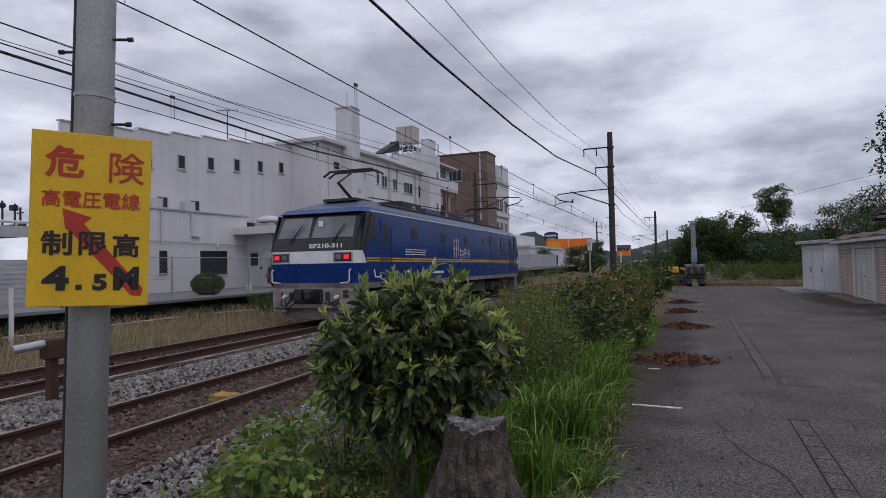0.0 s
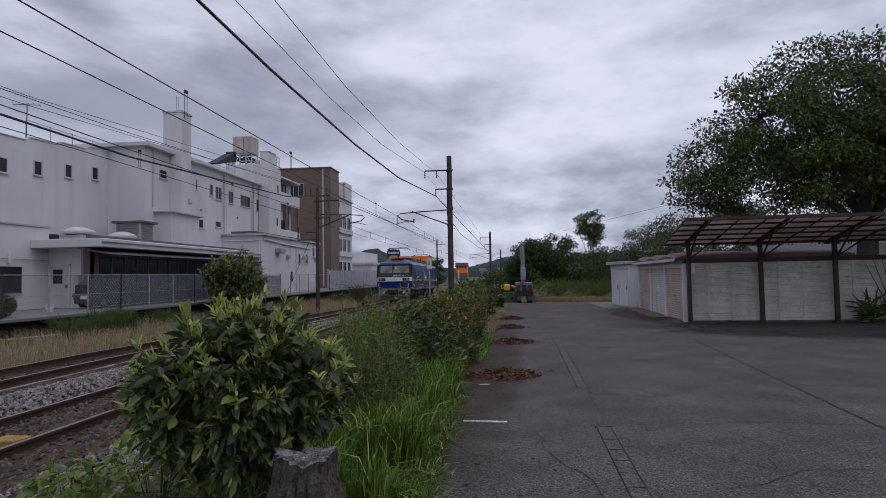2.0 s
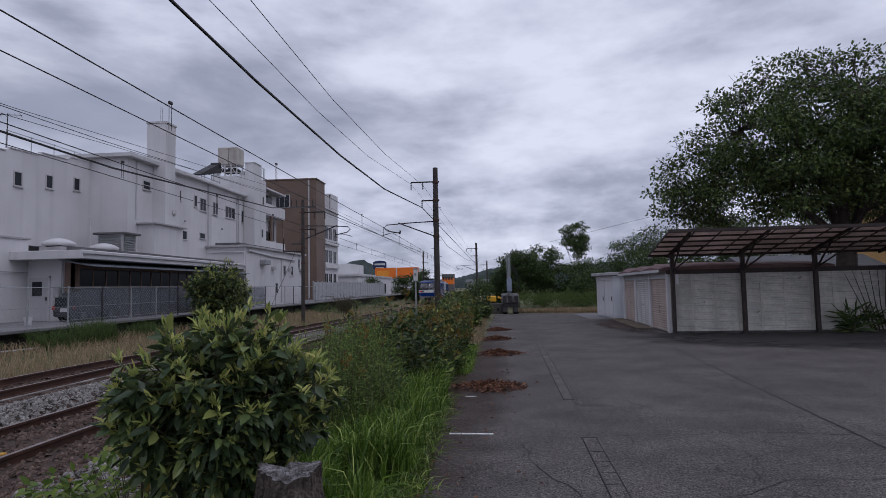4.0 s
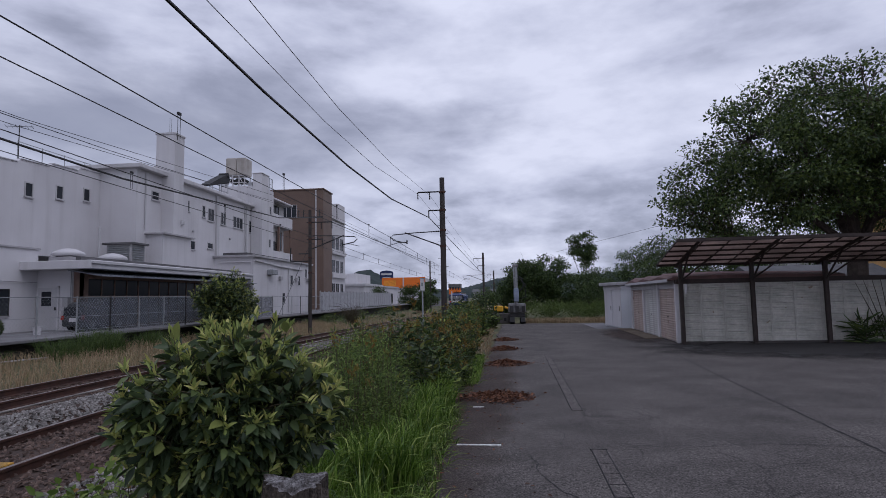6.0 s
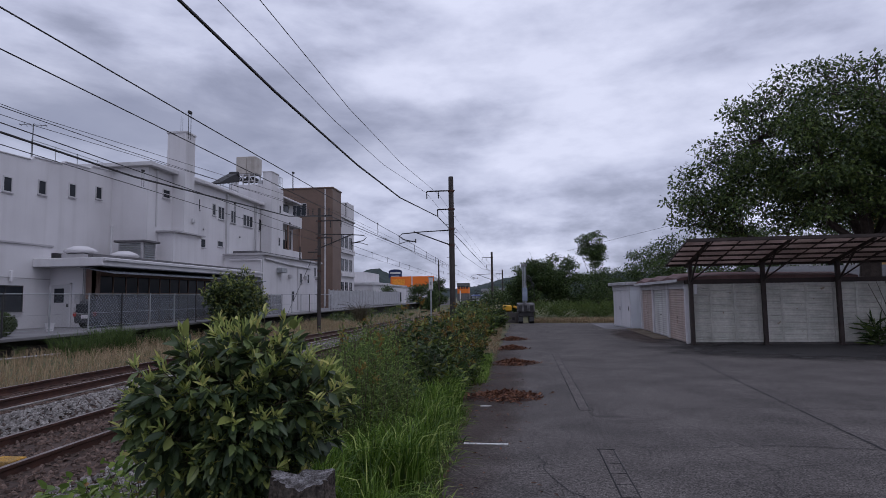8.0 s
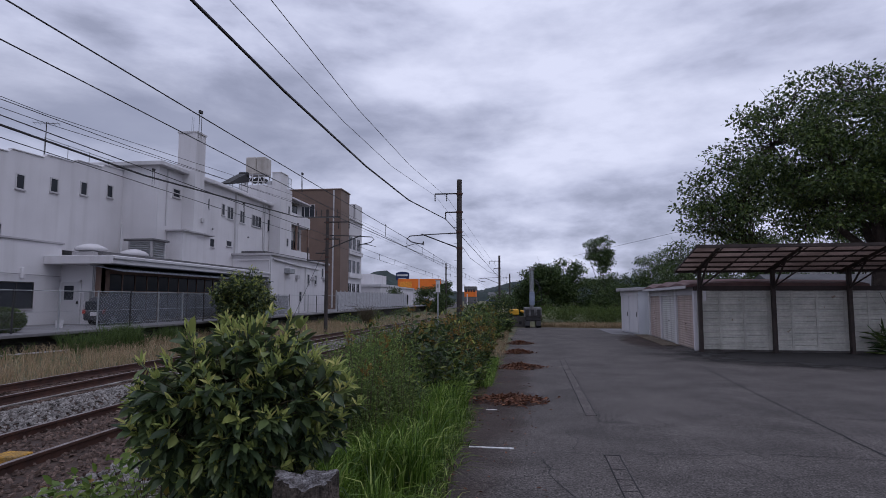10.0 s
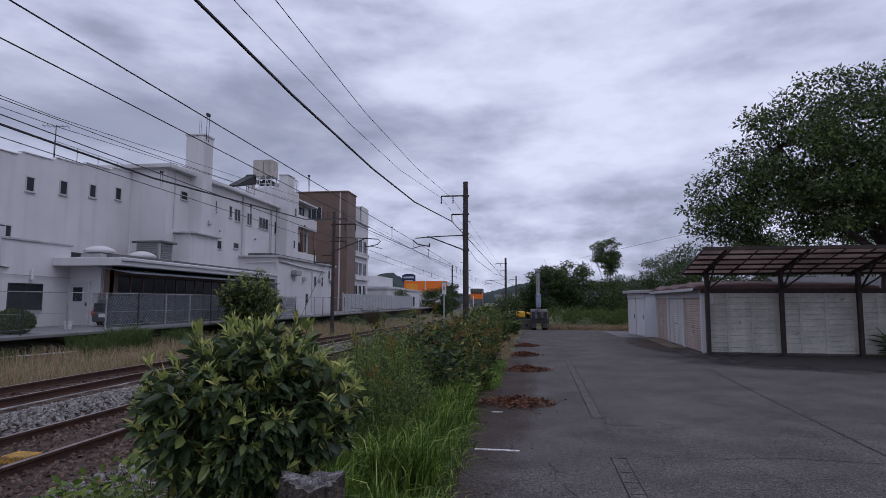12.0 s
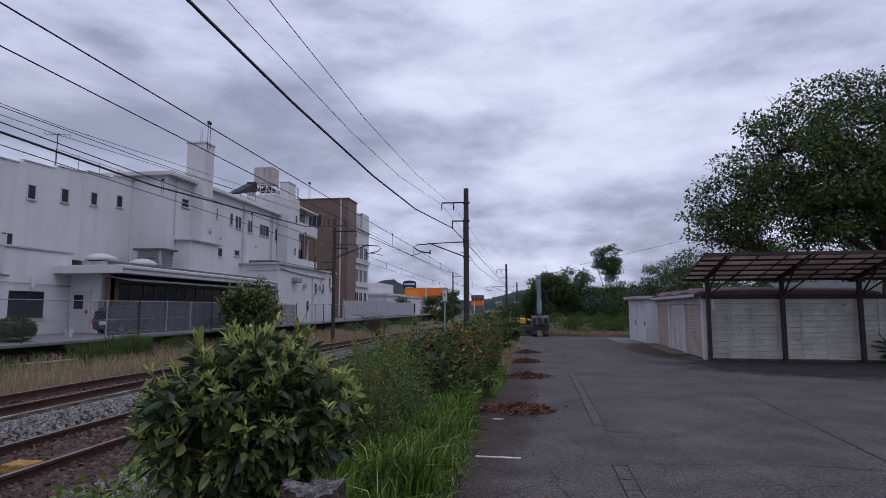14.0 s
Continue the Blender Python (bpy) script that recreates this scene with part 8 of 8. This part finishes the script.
# wild grass and scrub bank at the end of the lot
BANK = leafy("bank_scrub", [(0.0, (0.060, 0.098, 0.030)), (0.5, (0.112, 0.165, 0.045)), (1.0, (0.180, 0.225, 0.068))], rough=0.6, trans=0.3)
for k in range(14):
    x = 1.7 + 0.36 * k
    s = thing("scrub_bush", (x, 35.4 + 0.4 * math.sin(k * 2.1), -0.06), "rough green scrub at the end of the lot", "scrub", "end scrub")
    b = BASE[s.name]
    p, d = ball_points(rng, 520, (b.x, b.y, 0.45), (0.55, 0.5, 0.75 + 0.15 * math.sin(k * 1.7)), 0.4)
    v, f = scatter(rng, p, d + np.array([0, 0, 0.5]), 0.13 * rng.uniform(0.6, 1.2, len(p)), 0.07 * rng.uniform(0.6, 1.2, len(p)), CARD, CARD_FACES)
    foliage("leaves", v, f, BANK, s)
blades(rng, 2600, 1.3, 6.2, 33.4, 34.6, 0.4, 0.012, HAY, "dry_grass", "dry grass along the end of the lot", lambda x, y: -0.05, 0.5)

# plants on the far verge and in the yard
laurel(rng, (-13.1, 26.4, -0.2), (-12.8, 26.4, 1.1), (1.3, 1.1, 1.15), 380, "smaller dark green shrub beside the retaining wall", leaf=0.16)
laurel(rng, (-12.6, 24.6, -0.2), (-12.2, 24.6, 1.5), (1.55, 1.3, 1.6), 700, "dark green bushy shrub at the retaining wall", leaf=0.17, stems=5)
for x, y, h in ((-12.9, 43, 0.9), (-12.6, 47, 0.8), (-12.7, 52, 1.0), (-11.8, 58, 1.0), (-12.2, 64, 1.1)):
    vine(rng, (x, y, -0.4), (0.7, 0.8), h, 420, "green scrub on the distant verge", 0.14, WEED, "scrub")
db = thing("dead_bush", (-11.9, 45.5, -0.45), "brown leafless tangle of dead twigs", "dead bush")
bm = bmesh.new()
for k in range(170):
    a = rng.uniform(0, 6.28)
    e = Vector((-11.9 + rng.normal(0, 0.9), 45.5 + rng.normal(0, 0.7), -0.3 + abs(rng.normal(0.7, 0.5))))
    path_tube(bm, [(-11.9 + 0.3 * math.cos(a), 45.5 + 0.3 * math.sin(a), -0.5), tuple(e * 0.5 + Vector((-11.9, 45.5, 0.9)) * 0.5), tuple(e)], [0.012, 0.008, 0.004], 4)
part("twigs", bm, TWIG, db)
hb = thing("clipped_bush", (-17.2, 17.6, YARD), "round clipped dark green bush in the yard", "bush")
p, d = ball_points(rng, 5200, (-17.2, 17.6, YARD + 0.42), (0.6, 0.6, 0.42), 0.55)
v, f = scatter(rng, p, d + rng.normal(size=d.shape) * 0.5, np.full(len(p), 0.09), np.full(len(p), 0.07), CARD, CARD_FACES)
foliage("leaves", v, f, CROWN, hb)
bm = bmesh.new()
tube(bm, (-17.2, 17.6, YARD), (-17.2, 17.6, YARD + 0.5), 0.06, n=8)
part("trunk", bm, BARK, hb)
# spiky plants under the carport's end
for x, y in ((10.7, 18.1), (11.4, 18.6), (12.2, 18.3), (11.0, 18.9)):
    yp = thing("palm_shrub", (x, y, 0.0), "spiky dark green shrub beside the tree trunk", "shrub", "shrubs by the tree")
    p = np.tile(np.array([x, y, 0.15]), (90, 1)) + rng.normal(0, 0.12, (90, 3))
    p[:, 2] = np.abs(p[:, 2]) * 1.6
    w = rng.normal(size=(90, 3))
    w[:, 2] = np.abs(w[:, 2]) * 0.8
    v, f = scatter(rng, p, w, rng.uniform(0.35, 0.6, 90), rng.uniform(0.05, 0.08, 90))
    foliage("leaves", v, f, CROWN, yp)
    bm = bmesh.new()
    tube(bm, (x, y, 0), (x, y, 0.4), 0.04, n=6)
    part("trunk", bm, BARK, yp)
bm = bmesh.new()
for k in range(9):
    path_tube(bm, [(11.5 + 0.1 * k, 18.5, 0), (11.2 + 0.14 * k, 18.5, 0.8), (10.7 + 0.24 * k, 18.4, 1.8 + 0.05 * k)], [0.02, 0.014, 0.006], 5)
solid("bare_shoots", bm, BARK, "thin bare shoots beside the tree trunk", "shrub")

# heaps of raked dead leaves
MOULD = material("leaf_mould", (0.05, 0.024, 0.017), (0.03, 0.016, 0.012), rough=0.95, scale=9, fine=30, grain=0.5, bump=0.6)
for x, y, rx, ry, h in ((-0.08, 9.2, 0.62, 0.40, 0.08), (0.12, 13.6, 0.5, 0.36, 0.09), (0.1, 17.3, 0.44, 0.36, 0.09), (0.17, 20.8, 0.44, 0.36, 0.09)):
    hp = thing("leaf_heap", (x, y, 0.0), "low heap of raked brown dead leaves on asphalt", "leaf heap", "leaf heaps")
    n = 2600
    r = np.abs(rng.normal(0, 0.42, n))
    a = rng.uniform(0, 6.28, n)
    lob = 1 + 0.18 * np.sin(3 * a + x * 7) + 0.12 * np.sin(5 * a + y)
    px, py = r * rx * np.cos(a) * lob, r * ry * np.sin(a) * lob
    pz = h * np.exp(-r * r * 1.6) * rng.uniform(0.55, 1.0, n) + 0.006
    p = np.stack([x + px, y + py, pz], 1)
    w = rng.normal(size=(n, 3))
    w[:, 2] *= 0.3
    v, f = scatter(rng, p, w, rng.uniform(0.05, 0.09, n), rng.uniform(0.05, 0.08, n), CARD, CARD_FACES, flop=0.5)
    foliage("dead_leaves", v, f, DEADLEAF, hp)
    bm = bmesh.new()
    lathe(bm, [(rx * 0.95, 0.001), (rx * 0.6, h * 0.45), (rx * 0.25, h * 0.8), (0.02, h * 0.85)], 24, (0, 0, 0))
    bmesh.ops.scale(bm, verts=bm.verts, vec=(1, ry / rx, 1))
    bmesh.ops.translate(bm, verts=bm.verts, vec=(x, y, 0))
    part("mould", bm, MOULD, hp)
n = 900
lx = -0.65 + np.abs(rng.normal(0, 0.45, n))
p = np.stack([lx, 3 + 28 * rng.random(n), np.full(n, 0.008)], 1)
w = rng.normal(size=(n, 3))
w[:, 2] *= 0.15
v, f = scatter(rng, p, w, rng.uniform(0.03, 0.07, n), rng.uniform(0.02, 0.05, n), CARD, CARD_FACES, flop=0.25)
tagged(new("fallen_leaves", from_arrays("fallen_leaves", v.tolist(), f, DEADLEAF)), "scattered dead leaves along the lot's edge", "leaves", kind="stuff")

# wooded hills on the skyline
HILL = material("wooded_hill", (0.034, 0.048, 0.046), (0.020, 0.032, 0.031), rough=0.95, scale=0.02, fine=0.22, bump=0.9, grain=0.35)
for y, x0, x1, hf, lab in ((560, -320, -60, lambda x: 34 * math.exp(-((x + 150) / 36) ** 2) + 6, "wooded hill beyond the white building"), (900, -700, 900, lambda x: 32 + 9 * math.sin(x / 90) + 5 * math.sin(x / 31 + 1), "long low wooded ridge on the horizon")):
    bm = bmesh.new()
    rows = []
    rh = random.Random(2)
    for d, s in ((0, 0.0), (25, 0.45), (50, 0.8), (80, 1.0), (140, 0.6)):
        row = []
        x = x0
        while x <= x1:
            row.append(bm.verts.new((x, y + d, -6 + (hf(x) + rh.uniform(-1.6, 1.6)) * s)))
            x += 4
        rows.append(row)
    for a, b in zip(rows, rows[1:]):
        for k in range(len(a) - 1):
            bm.faces.new((a[k], a[k + 1], b[k + 1], b[k]))
    solid("backdrop_hill", bm, HILL, lab, "hill", kind="structure")


# ---- what moves: the locomotive rolls away, its wheels turn ----


def motions():
    walk(loco, [(t, loco_pose(y)) for t, y in RUN])
    steps = []
    t = 0.0
    while t < 14.0001:
        for (ta, ya), (tb, yb) in zip(RUN, RUN[1:]):
            if ta <= t <= tb:
                steps.append((t, ya + (yb - ya) * (t - ta) / (tb - ta)))
                break
        t += 0.0334
    if steps[-1][0] < 14.0:
        steps.append((14.0, RUN[-1][1]))
    for w, y0 in WHEELS:
        walk(w, [(t, pose(0, y0, 0.56, -math.degrees((y - RUN[0][1]) / 0.56), 0, 0)) for t, y in steps])


motions()
